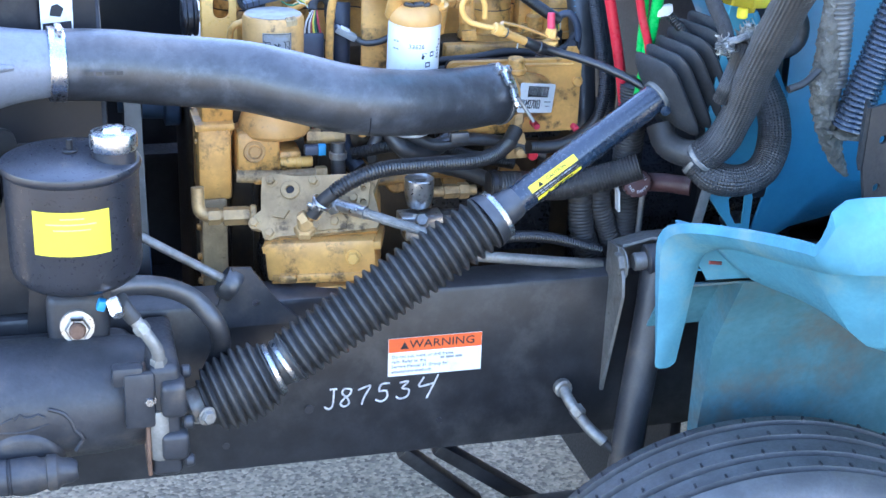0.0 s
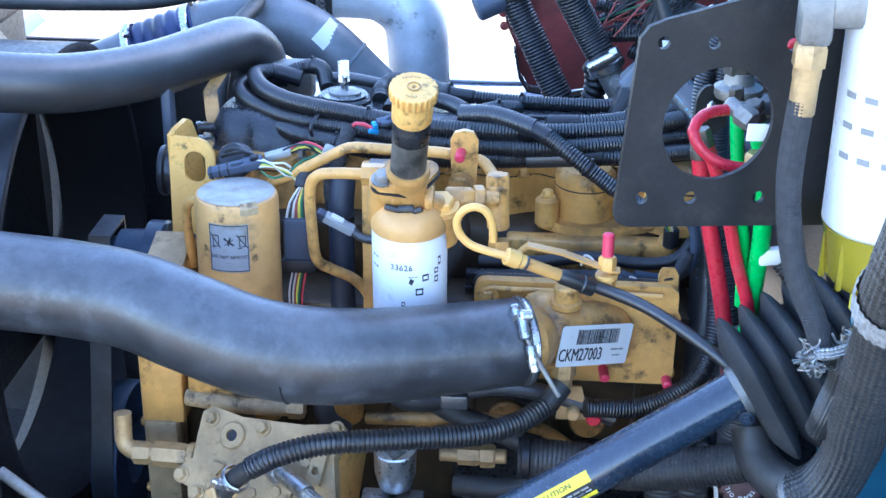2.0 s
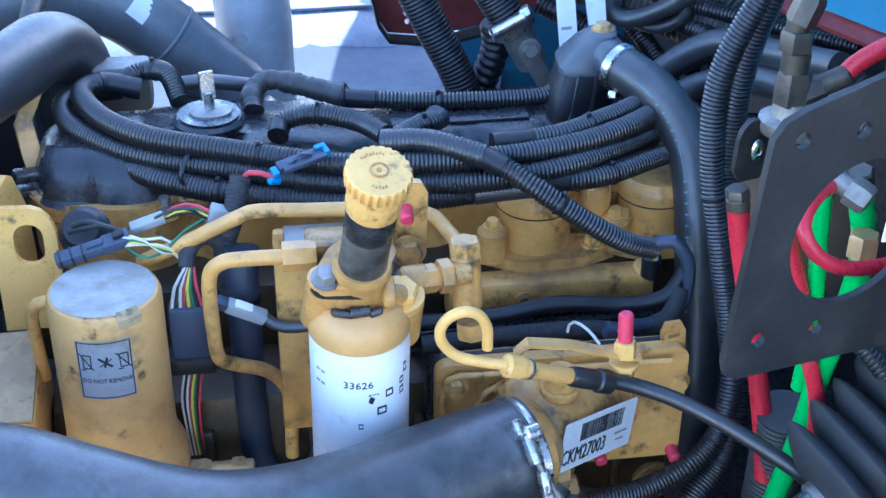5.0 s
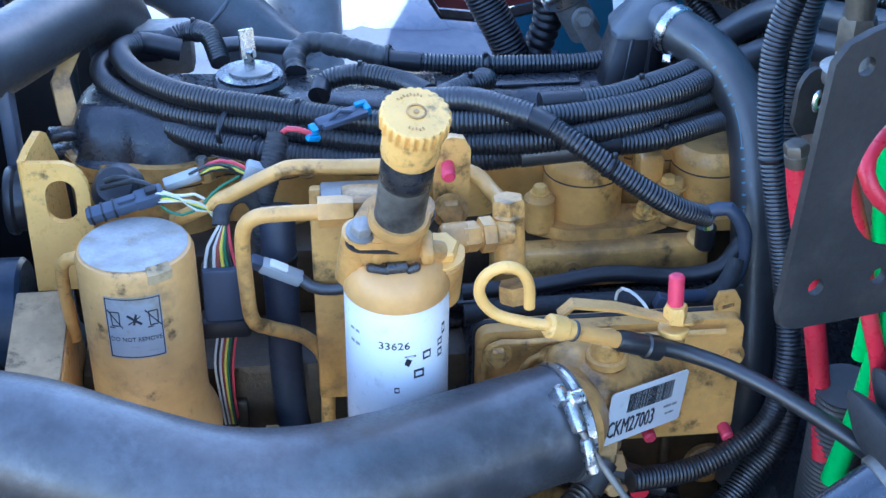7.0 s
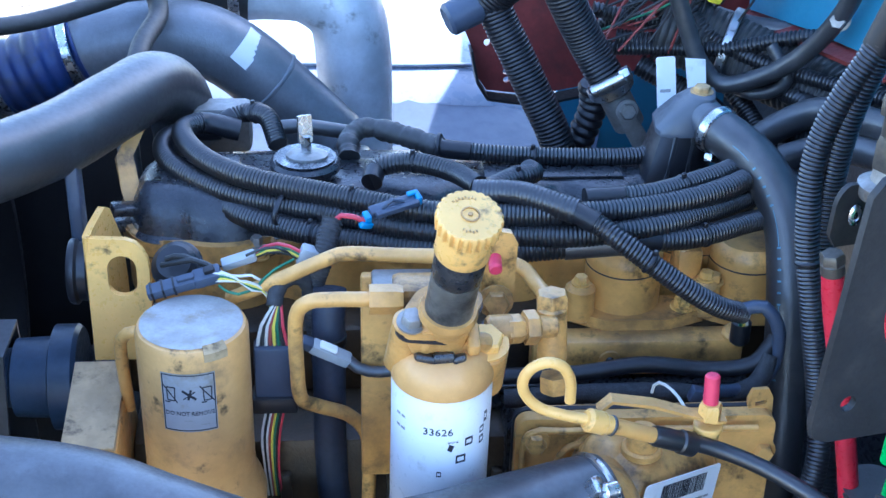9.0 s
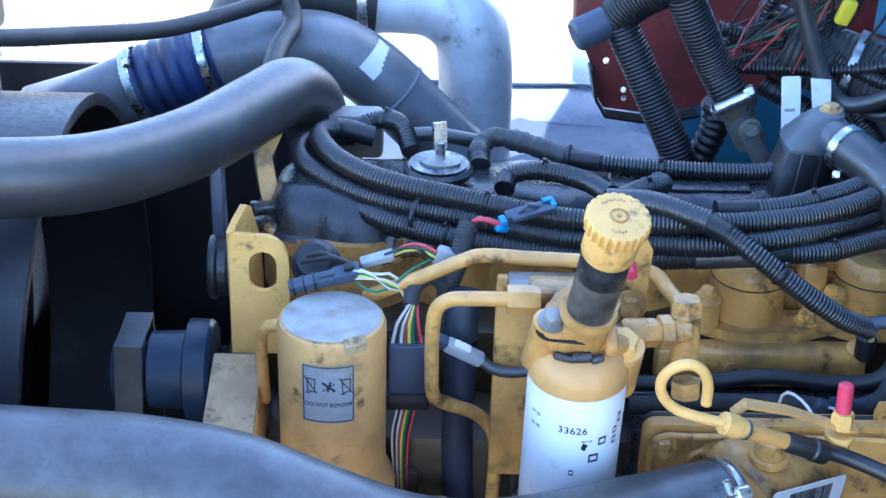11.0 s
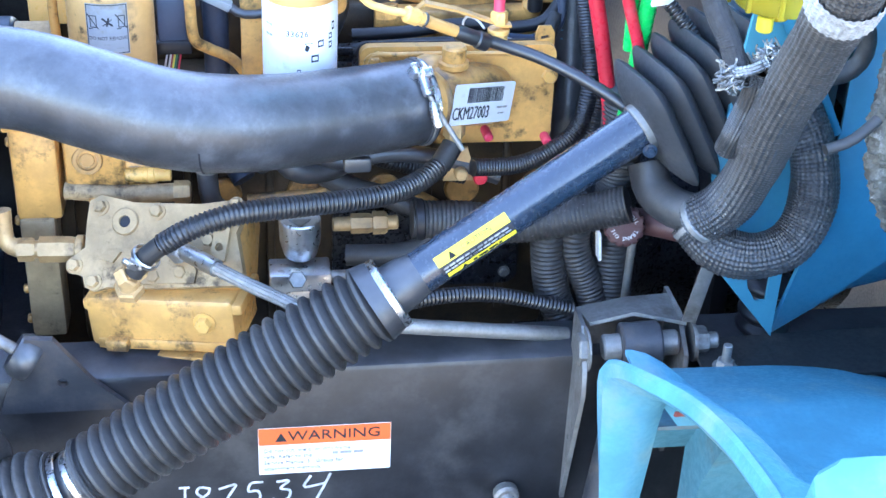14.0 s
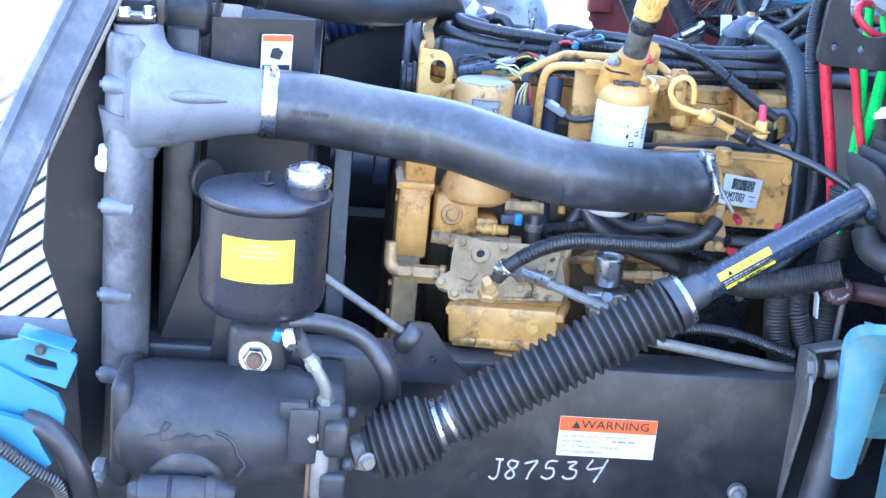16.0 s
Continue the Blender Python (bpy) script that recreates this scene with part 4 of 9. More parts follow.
part("vent_cap", lathe([(0, 0), (0.014, 0), (0.016, 0.004), (0.016, 0.018), (0.011, 0.022), (0.011, 0.040), (0, 0.042)], along((-0.812, -0.030, 1.232), (0.05, -0.2, 1)), 20), "white_label", cooler, "white plastic vent cap")
part("core", brick(0.06, 0.86, 0.66, at(-0.785, 0.48, 1.17), 0.006), "core", cooler)
for i in range(26):
    part("top_fin", brick(0.012, 0.012, 0.05, at(-0.752, 0.06 + i * 0.034, 1.49, 0, 25, 0), 0.002), "core", cooler)
radiator = thing("radiator", (-0.70, 0.45, 0.80), "black engine radiator with side channel and top tank", "radiator")
part("core", brick(0.06, 0.80, 0.60, at(-0.70, 0.48, 1.14), 0.006), "core", radiator)
part("side_channel", brick(0.055, 0.035, 0.66, at(-0.70, 0.062, 1.13), 0.006), "rail", radiator)
bm = brick(0.09, 0.84, 0.07, at(-0.70, 0.48, 1.475), 0.02, segs=3)
can(0.044, 0.06, along((-0.655, 0.225, 1.522), (1, 0.35, -0.05)), 0.004, 28, bm)
part("top_tank", bm, "plastic", radiator)
for i in range(5):
    for j in range(4):
        part("grid_cell", brick(0.006, 0.02, 0.022, at(-0.654, 0.085 + i * 0.026, 1.46 + j * 0.026), 0.001), "plastic", radiator)
part("mount_bracket", flat([(-0.12, -0.14), (0.10, -0.14), (0.14, -0.02), (0.03, 0.16), (-0.02, 0.16)], 0.008, at(-0.60, 0.015, 1.06)), "rail", radiator)
bm = can(0.035, 0.012, along((-0.655, 0.045, 1.205), (1, -1, 0)), 0.003, 24)
can(0.012, 0.03, along((-0.655, 0.045, 1.205), (-1, -1, 0.2)), 0.003, 14, bm)
part("isolator", bm, "rubber_dusty", radiator)
shroud = thing("fan_shroud", (-0.55, 0.45, 0.8), "black plastic fan shroud with a warning label", "fan shroud")
part("ring", lathe([(0.345, 0), (0.36, 0), (0.36, 0.15), (0.352, 0.152), (0.345, 0.15), (0.345, 0)], along((-0.625, 0.49, 1.12), (1, 0, 0)), 72), "plastic", shroud)
bm = bmesh.new()
sheet([[(-0.665, 0.49 + 0.42 * math.cos(a), 1.12 + 0.40 * math.sin(a)) for a in np.linspace(0, 2 * math.pi, 49)], [(-0.62, 0.49 + 0.355 * math.cos(a), 1.12 + 0.355 * math.sin(a)) for a in np.linspace(0, 2 * math.pi, 49)]], 0.004, bm)
part("funnel", bm, "plastic", shroud)
part("outer_panel", sheet([[(-0.655, 0.075, 0.85), (-0.655, 0.06, 1.2), (-0.655, 0.06, 1.48)], [(-0.49, 0.13, 0.85), (-0.485, 0.115, 1.2), (-0.485, 0.115, 1.48)]], 0.005), "plastic", shroud)
# two added black sheets hide sunlit ground and stand in for darkness there
part("far_shield", brick(0.54, 0.012, 0.80, at(-0.52, 0.985, 0.955), 0.004), "plastic", shroud, "black sheet added to close the far-side gap")
part("lower_pan", brick(0.66, 0.86, 0.02, at(-0.50, 0.53, 0.60), 0.004), "plastic", shroud, "black sheet added to close the gap below")
LBM = basis((-0.546, 0.083, 1.415), (0.945, 0.33, 0), (0.10, 0, 1))
slab_bm = flat(round_rect(-0.027, -0.040, 0.027, 0.040, 0.003), 0.0006, LBM)
lab = part("label", slab_bm, "white_label", shroud, "white warning label with a red header")
FR = LBM @ Matrix.Translation((0, -0.0008, 0))
part("header", flat([(-0.026, 0.028), (0.026, 0.028), (0.026, 0.039), (-0.026, 0.039)], 0.0006, FR), "orange_label", lab)
bm = flat([(-0.024, -0.038), (0.024, -0.038), (0.024, -0.012), (-0.024, -0.012)], 0.0006, FR)
flat([(-0.012, 0.0), (0.006, -0.004), (0.012, 0.010), (0.002, 0.018), (-0.008, 0.016), (-0.010, 0.010)], 0.0006, FR, bm=bm)
part("print", bm, "ink", lab)

# ---------------------------------------------------------------- hoses at the front
charge_hose = thing("charge_air_hose", (-0.15, 0.03, 1.2), "thick smooth black rubber charge-air hose, clamped at both ends", "hose")
CH = [(-0.562, 0.004, 1.354, 0.0570), (-0.47, 0.018, 1.346, 0.0580), (-0.40, 0.030, 1.334, 0.0585), (-0.33, 0.036, 1.325, 0.0585), (-0.248, 0.026, 1.317, 0.0585), (-0.177, 0.001, 1.305, 0.0585),
      (-0.097, -0.017, 1.287, 0.0580), (-0.025, -0.008, 1.273, 0.0575), (0.05, 0.024, 1.260, 0.0565), (0.130, 0.064, 1.251, 0.0555), (0.19, 0.090, 1.248, 0.0545), (0.221, 0.101, 1.247, 0.0538)]
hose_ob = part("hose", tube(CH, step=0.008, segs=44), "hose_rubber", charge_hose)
for cx, cy, cz, cr, turn, a0, a1 in ((-0.050, -0.0155, 1.2780, 0.0582, -0.10, 3.35, 4.9), (0.112, 0.0555, 1.2530, 0.0562, -0.45, 3.4, 4.3)):
    part("mould_seam", tube([(cx - turn * cr * math.cos(a), cy + cr * math.cos(a), cz + cr * math.sin(a)) for a in np.linspace(a0, a1, 9)], 0.0011, segs=6), "ink", hose_ob)
part("scuff", sheet([[(-0.118 + 0.014 * u, -0.0172 + (0.0588) * math.cos(a), 1.290 - 0.06 * u * 0.014 + 0.0588 * math.sin(a)) for u in (-1.2, -0.4, 0.4, 1.2)] for a in np.linspace(4.12, 4.28, 4)], 0.0003), "ink", hose_ob, "dark rubbed spot")
clamp_band((-0.552, 0.004, 1.3545), (1, 0.08, -0.03), 0.0578, 0.026, (0.1, -0.2, 1), charge_hose, "band_clamp", "wide bright steel band clamp")
EAX = Vector((0.90, 0.36, -0.02)).normalized()
end_clamp = clamp_band((0.214, 0.098, 1.2475), EAX, 0.0545, 0.0065, None, charge_hose, "t_bolt_clamp", "steel T-bolt clamp", "steel")
part("liner_tongue", washer(0.0538, 0.0550, 0.013, along((0.208, 0.0957, 1.2475), EAX), 40), "rubber", end_clamp)
bm = brick(0.011, 0.020, 0.017, basis((0.205, 0.066, 1.302), EAX, (-0.15, 0.9, 0.55)), 0.003)
brick(0.013, 0.012, 0.030, basis((0.217, 0.050, 1.291), EAX, (-0.2, 0.75, 0.75)), 0.004, bm)
can(0.0085, 0.016, along((0.211, 0.058, 1.302), EAX), 0.002, 16, bm)
part("trunnion", bm, "chrome", end_clamp)
bm = brick(0.012, 0.010, 0.026, basis((0.228, 0.036, 1.262), EAX, (-0.3, 0.35, 0.9)), 0.003)
can(0.0070, 0.010, along((0.230, 0.034, 1.252), (0.3, -0.3, -0.9)), 0.001, 12, bm)
part("barrel_nut", bm, "chrome", end_clamp)
part("t_bolt", tube([(0.209, 0.062, 1.300), (0.221, 0.044, 1.281), (0.237, 0.033, 1.254), (0.262, 0.022, 1.216)], 0.0033, segs=10), "steel_dull", end_clamp)
tail = [Vector((0.214, 0.098, 1.2475)) + (Vector((0, 1, 0)) - EAX * EAX.y).normalized() * 0.058 * math.cos(a) + Vector((0, 0, 1)) * 0.058 * math.sin(a) + EAX * w for a in np.linspace(2.35, 3.0, 7) for w in (-0.004, 0.004)]
part("clamp_bridge", sheet([[tail[2 * k], tail[2 * k + 1]] for k in range(7)], 0.0015), "chrome", end_clamp)
part("moulded_text", bars(-0.030, 0.030, 0.0, 0.006, basis((-0.478, -0.0565, 1.350), (1, 0, 0), (0, 0, 1)), seed=4), "rubber_dusty", hose_ob)

up_hose = thing("radiator_hose", (-0.35, 0.4, 1.4), "black rubber upper radiator hose with a scuffed elbow", "hose")
UH = [(-0.615, 0.238, 1.515), (-0.52, 0.28, 1.500), (-0.42, 0.35, 1.478), (-0.335, 0.455, 1.466), (-0.275, 0.565, 1.464), (-0.243, 0.635, 1.458), (-0.222, 0.676, 1.428), (-0.215, 0.69, 1.38), (-0.213, 0.70, 1.33)]
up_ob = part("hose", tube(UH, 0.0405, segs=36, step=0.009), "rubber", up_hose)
clamp_band((-0.588, 0.249, 1.511), (0.95, 0.32, -0.12), 0.041, 0.012, None, up_hose, "band_clamp", "bright steel band clamp")
part("moulded_text", bars(-0.03, 0.03, 0.0, 0.005, basis((-0.540, 0.231, 1.504), (0.92, 0.38, -0.13), (0, 0, 1)), seed=5), "chalk", up_ob)
part("thermostat_neck", can(0.045, 0.05, at(-0.203, 0.70, 1.30), 0.004, 28), "cast_dark", up_hose)

turbo = thing("intake_pipe", (0, 1.05, 1.0), "weathered silver air pipe that rises and bends over", "pipe")
part("pipe", tube([(0.005, 0.98, 0.86), (0.003, 1.03, 1.08), (0.0, 1.05, 1.22), (-0.002, 1.05, 1.33), (-0.015, 1.05, 1.400), (-0.062, 1.05, 1.440), (-0.12, 1.05, 1.448), (-0.175, 1.05, 1.446)], 0.0565, segs=40, step=0.008), "alu_pipe", turbo)
part("coupling", tube([(-0.150, 1.05, 1.447), (-0.22, 1.05, 1.452), (-0.285, 1.05, 1.446), (-0.335, 1.045, 1.415), (-0.362, 1.04, 1.36)], 0.0605, segs=36), "rubber_dusty", turbo, "black rubber elbow")
clamp_band((-0.172, 1.05, 1.448), (1, 0, 0), 0.061, 0.016, None, turbo, "band_clamp", "bright steel band clamp")
part("casting", brick(0.16, 0.12, 0.12, at(-0.05, 0.86, 1.20), 0.03, segs=3), "cast_dark", turbo)
cross = thing("crossover_pipe", (-0.28, 0.93, 1.25), "grey coated air pipe with a blue hose coupler", "pipe")
part("pipe", tube([(-0.03, 0.93, 1.245), (-0.085, 0.93, 1.302), (-0.16, 0.93, 1.374), (-0.225, 0.93, 1.407), (-0.30, 0.93, 1.405), (-0.385, 0.93, 1.387)], 0.0505, segs=36, step=0.008), "grey_pipe", cross)
part("weld_ring", washer(0.050, 0.0525, 0.006, along((-0.118, 0.93, 1.336), (-0.075, 0, 0.07)), 36), "grey_pipe", cross)
part("blue_coupler", tube([(-0.375, 0.93, 1.390), (-0.42, 0.925, 1.374), (-0.495, 0.92, 1.345)], 0.0535, segs=36, ribs=(0.020, 0.004)), "blue_hose", cross, "ribbed blue silicone coupler")
clamp_band((-0.385, 0.93, 1.387), (1, 0, 0.3), 0.055, 0.014, (0, -0.1, 1), cross, "band_clamp", "bright steel band clamp")
clamp_band((-0.487, 0.92, 1.348), (1, 0, 0.38), 0.055, 0.014, (-0.2, -0.5, 1), cross, "band_clamp", "bright steel band clamp")
part("lower_pipe", tube([(-0.48, 0.92, 1.35), (-0.55, 0.92, 1.32), (-0.64, 0.92, 1.29)], 0.050, segs=32), "grey_pipe", cross)
_pa = Vector((-0.075, 0, 0.072)).normalized()
_pu, _pv = Vector((0, -1, 0)), _pa.cross(Vector((0, -1, 0)))
stk = part("sticker", sheet([[Vector((-0.168, 0.93, 1.380)) + _pa * s + (_pu * math.cos(a) + _pv * math.sin(a)) * 0.0513 for s in (-0.014, 0.0, 0.014)] for a in np.linspace(0.2, 1.35, 10)], 0.0006), "white_label", cross, "worn white sticker")

# ---------------------------------------------------------------- canister and fuel filter
canister = thing("oil_separator", (-0.169, 0.25, 1.1), "yellow cylindrical canister with a dusty top and grey label", "canister")
part("body", lathe([(0, 0.045), (0.060, 0.045), (0.066, 0.052), (0.0665, 0.066), (0.062, 0.080), (0.0565, 0.090), (0.0555, 0.11), (0.0555, 0.262), (0.053, 0.268), (0.050, 0.2695), (0, 0.270)], at(-0.169, 0.25, 1.10), 56), "ochre", canister)
part("dusty_top", lathe([(0, 0), (0.0495, 0.0), (0.0505, 0.0008), (0.049, 0.0016), (0, 0.0018)], at(-0.169, 0.25, 1.3695), 56), "dust", canister, "dusty pale top disc")
part("rim_tab", sheet([[(-0.169 + r_ * math.cos(a), 0.25 + r_ * math.sin(a), z_) for r_, z_ in ((0.0562, 1.357), (0.0562, 1.366), (0.050, 1.3728))] for a in np.linspace(radians(287), radians(312), 6)], 0.0015), "cast_tan", canister, "folded rim tab")



def wrap_label(cx, cy, r, a0, a1, z0, z1, n=14):
    """A label round an upright cylinder, between two angles in degrees from +x."""
    rows = []
    for k in range(n + 1):
        a = radians(a0 + (a1 - a0) * k / n)
        rows.append([(cx + r * math.cos(a), cy + r * math.sin(a), z) for z in (z0, (z0 + z1) / 2, z1)])
    return sheet(rows, 0.0004)


lab = part("label", wrap_label(-0.169, 0.25, 0.0562, 242, 296.5, 1.2785, 1.346), "grey_label", canister, "grey do-not-remove label")
bm = wrap_label(-0.169, 0.25, 0.0566, 243, 295.5, 1.3438, 1.3447)
graft(wrap_label(-0.169, 0.25, 0.0566, 243, 295.5, 1.2798, 1.2807), bm)
graft(wrap_label(-0.169, 0.25, 0.0566, 243, 243.9, 1.280, 1.3445, 3), bm)
graft(wrap_label(-0.169, 0.25, 0.0566, 294.6, 295.5, 1.280, 1.3445, 3), bm)
part("border", bm, "ink", lab)


def on_canister(bm):
    """Bend flat print on to the canister's skin."""
    for v in bm.verts:
        dx = v.co.x + 0.169
        v.co.y = 0.25 - math.sqrt(max(1e-6, 0.0567 ** 2 - dx * dx)) - (0.0003 if v.co.y < 0 else 0.0)
    return bm


LM = basis((-0.1695, 0.0, 1.300), (1, 0, 0), (0, 0, 1))
part("print", on_canister(lettering("DO NOT REMOVE", 0.0068, LM, squeeze=0.86)), "ink", lab)
bm = bars(-0.006, 0.002, -0.009, 0.0015, LM, seed=51)
bars(0.010, 0.019, -0.014, 0.0013, LM, seed=52, bm=bm)
part("small_print", on_canister(bm), "ink_grey", lab)
PW = 0.0011


def stroke(x0, z0, x1, z1, bm, w=PW):
    d = math.hypot(x1 - x0, z1 - z0)
    nx, nz = -(z1 - z0) / d * w / 2, (x1 - x0) / d * w / 2
    n_ = max(1, int(d / 0.004))
    for k in range(n_):
        a_, b_ = k / n_, (k + 1) / n_
        p, q = (x0 + (x1 - x0) * a_, z0 + (z1 - z0) * a_), (x0 + (x1 - x0) * b_, z0 + (z1 - z0) * b_)
        flat([(p[0] + nx, p[1] + nz), (p[0] - nx, p[1] - nz), (q[0] - nx, q[1] - nz), (q[0] + nx, q[1] + nz)], 0.0003, Matrix.Translation((0, -0.0001, 0)), bm=bm)
    return bm


for cx, kind_ in ((-0.1865, "can"), (-0.1690, "fan"), (-0.1515, "can")):
    bm = bmesh.new()
    if kind_ == "can":
        for seg in ((-0.004, 0.008, 0.004, 0.008), (-0.004, 0.008, -0.0035, -0.007), (0.004, 0.008, 0.0035, -0.007), (-0.0035, -0.007, 0.0035, -0.007), (-0.007, 0.010, 0.006, -0.009), (-0.006, -0.009, -0.001, -0.009)):
            stroke(cx + seg[0], 1.322 + seg[1], cx + seg[2], 1.322 + seg[3], bm)
    else:
        stroke(cx - 0.0065, 1.327, cx + 0.0065, 1.317, bm, 0.0024)
        stroke(cx + 0.002, 1.328, cx - 0.001, 1.3165, bm, 0.0022)
        stroke(cx - 0.006, 1.317, cx + 0.006, 1.326, bm, 0.0010)
    part("pictogram", on_canister(bm), "ink", lab)
part("side_tube", tube([(-0.200, 0.262, 1.352), (-0.218, 0.262, 1.352), (-0.237, 0.268, 1.345), (-0.2445, 0.275, 1.322), (-0.2445, 0.29, 1.24)], 0.0065, segs=14), "yellow", canister)
bm = hexa(0.017, 0.03, along((-0.112, 0.238, 1.135), (1, 0, 0)))
can(0.013, 0.075, along((-0.112, 0.238, 1.135), (1, 0, 0)), 0.002, 18, bm)
hexa(0.016, 0.014, along((-0.06, 0.238, 1.135), (1, 0, 0)), bm)
part("base_fitting", bm, "brass", canister, "grimy brass fitting")

filt = thing("fuel_filter", (0.07, 0.185, 1.1), "white spin-on fuel filter under a yellow filter head with primer pump", "fuel filter")
FAX = Vector((0.003, -0.085, 0.99)).normalized()
FB = Vector((0.0697, 0.168, 1.163))
can_ob = part("can", lathe([(0, 0), (0.038, 0), (0.0445, 0.005), (0.0472, 0.014), (0.0472, 0.206), (0.0458, 0.210), (0.0465, 0.214), (0, 0.214)], along(FB, FAX), 56), "white_filter", filt)
FM = basis(FB + FAX * 0.173, (1, 0, 0), FAX)


def on_filter(bm):
    """Bend flat print on to the filter's skin."""
    inv = FM.inverted()
    for v in bm.verts:
        p = inv @ v.co
        lift = p.y
        a = p.x / 0.0474
        rr = 0.0475 - lift * 0.5
        v.co = FM @ Vector((rr * math.sin(a), -rr * math.cos(a), p.z))
    return bm


part("print", on_filter(lettering("33626", 0.0115, FM @ Matrix.Translation((-0.006, 0, 0.005)))), "ink", can_ob)
bm = bmesh.new()
for (x, z, w, h) in ((0.0085, -0.0075, 0.010, 0.0016), (0.0245, -0.010, 0.0085, 0.0095), (0.0405, -0.004, 0.006, 0.008), (0.0165, -0.029, 0.010, 0.010), (0.0405, -0.016, 0.006, 0.009), (-0.004, -0.046, 0.0045, 0.0065), (0.046, 0.008, 0.005, 0.012)):
    bm = flat([(x - w / 2, z - h / 2), (x + w / 2, z - h / 2), (x + w / 2, z + h / 2), (x - w / 2, z + h / 2)], 0.0002, FM, holes=[[(x - w / 3, z - h / 4), (x + w / 3, z - h / 4), (x + w / 3, z + h / 4), (x - w / 3, z + h / 4)]])
    part("pictogram", on_filter(bm), "ink", can_ob)
part("pictogram", on_filter(flat([(0.003, -0.016), (0.007, -0.019), (0.010, -0.012), (0.005, -0.009)], 0.0002, FM)), "ink", can_ob)
for k in range(2):
    part("side_print", on_filter(bars(-0.052, -0.040, 0.010 - k * 0.014, 0.003, FM, seed=k)), "ink_grey", can_ob)
FT = FB + FAX * 0.214
PAX = Vector((0.012, -0.050, 0.126)).normalized()
PC = Vector((0.0698, 0.1259, 1.4416))                   # middle of the pump flange
bm = lathe([(0, 0), (0.0480, 0.0), (0.0482, 0.006), (0.0470, 0.014), (0.0425, 0.024), (0.0360, 0.031), (0.0280, 0.035), (0, 0.036)], along(FT, FAX), 52)
part("dome", bm, "ochre", filt)
PN = Vector((0.0726, 0.1144, 1.4708))                   # foot of the pump's barrel
bm = tube([(0.071, 0.168, 1.380, 0.033), (0.071, 0.152, 1.408, 0.0250), (0.071, 0.136, 1.436, 0.0225), (*(PN - PAX * 0.004), 0.0225)], segs=30, step=0.004)
for dx, dz, w_ in ((-0.018, 0.002, 0.010), (0.004, 0.004, 0.007), (0.026, 0.0, 0.012)):
    brick(w_, 0.030, 0.016, basis((0.070 + dx, 0.134, 1.420 + dz), (1, 0.1 * dx, 0), PAX), 0.004, bm)
brick(0.072, 0.036, 0.010, basis((0.070, 0.146, 1.396), (1, 0, 0.02), (0, -0.25, 1)), 0.004, bm)
brick(0.060, 0.035, 0.040, at(0.068, 0.185, 1.405), 0.010, bm, segs=3)
brick(0.07, 0.04, 0.026, at(0.06, 0.235, 1.41), 0.008, bm)
can(0.0145, 0.026, along((0.112, 0.172, 1.404), (1, 0.1, 0)), 0.003, 20, bm)
LEFT_BOLT = Vector((0.0395, 0.1247, 1.444))
can(0.0150, 0.070, along(LEFT_BOLT - PAX * 0.070 + Vector((-0.003, 0.006, 0)), PAX + Vector((0.03, 0, 0))), 0.004, 20, bm)
brick(0.034, 0.020, 0.036, basis((0.052, 0.128, 1.428), (1, -0.1, 0.3), PAX), 0.006, bm)
brick(0.040, 0.018, 0.028, basis((0.094, 0.142, 1.408), (1, 0.2, -0.25), PAX), 0.007, bm)
part("head", bm, "yellow_grimy", filt, "oil-stained yellow filter head")
BAX = Vector((0.05, -0.30, 1)).normalized()
bm = can(0.0225, 0.056, along(Vector((0.1094, 0.1523, 1.402)) - BAX * 0.056, BAX), 0.004, 28)
part("bolt_boss", bm, "yellow", filt)
# solid dark blocks; their colour imitates the shade of a recess
bm = bmesh.new()
for dx, dz, w_, h_, tilt in ((-0.013, 0.000, 0.022, 0.0075, 14), (0.003, 0.0005, 0.020, 0.0100, -4), (0.017, -0.001, 0.014, 0.0075, -22)):
    brick(w_, 0.013, h_, at(0.066 + dx, 0.1205, 1.409 + dz, -18, tilt, 0), 0.0035, bm)
part("cavity", bm, "cast_dark", filt, "dark oily blocks standing in for a shaded recess")
FLX = (Vector((0.86, 0.42, 0.24)) - PAX * PAX.dot(Vector((0.86, 0.42, 0.24)))).normalized()
ear = []
for cx_, r_, a0_, a1_ in ((0.0, 0.0285, 66, 114), (-0.030, 0.0130, 114, 246), (0.0, 0.0285, 246, 294), (0.030, 0.0130, -66, 66)):
    ear += [(cx_ + r_ * math.cos(radians(a)), r_ * math.sin(radians(a))) for a in np.linspace(a0_, a1_, 8)]
FC = LEFT_BOLT - PAX * 0.0065 + FLX * 0.031
part("pump_flange", flat(ear, 0.007, basis(FC, FLX, FLX.cross(PAX))), "yellow_grimy", filt, "oily yellow pump flange")
part("flange_gasket", flat([(x * 1.04, z * 1.07) for x, z in ear], 0.0034, basis(FC - PAX * 0.0052, FLX, FLX.cross(PAX))), "ink", filt, "black weeping gasket")
part("head_bolt", bolt(along((0.1094, 0.1523, 1.402), BAX), 0.0165, 0.013), "yellow_clean", filt)
part("flange_bolt", bolt(along(LEFT_BOLT, PAX), 0.0100, 0.012), "steel_dull", filt, "dull hex bolt")
part("bolt_washer", washer(0.006, 0.0128, 0.003, along(LEFT_BOLT - PAX * 0.0015, PAX), 24), "cast_dark", filt)
part("foot_ring", lathe([(0.0, 0), (0.0262, 0), (0.0268, 0.004), (0.0250, 0.010), (0, 0.010)], along(PN - PAX * 0.016, PAX), 36), "yellow_grimy", filt)
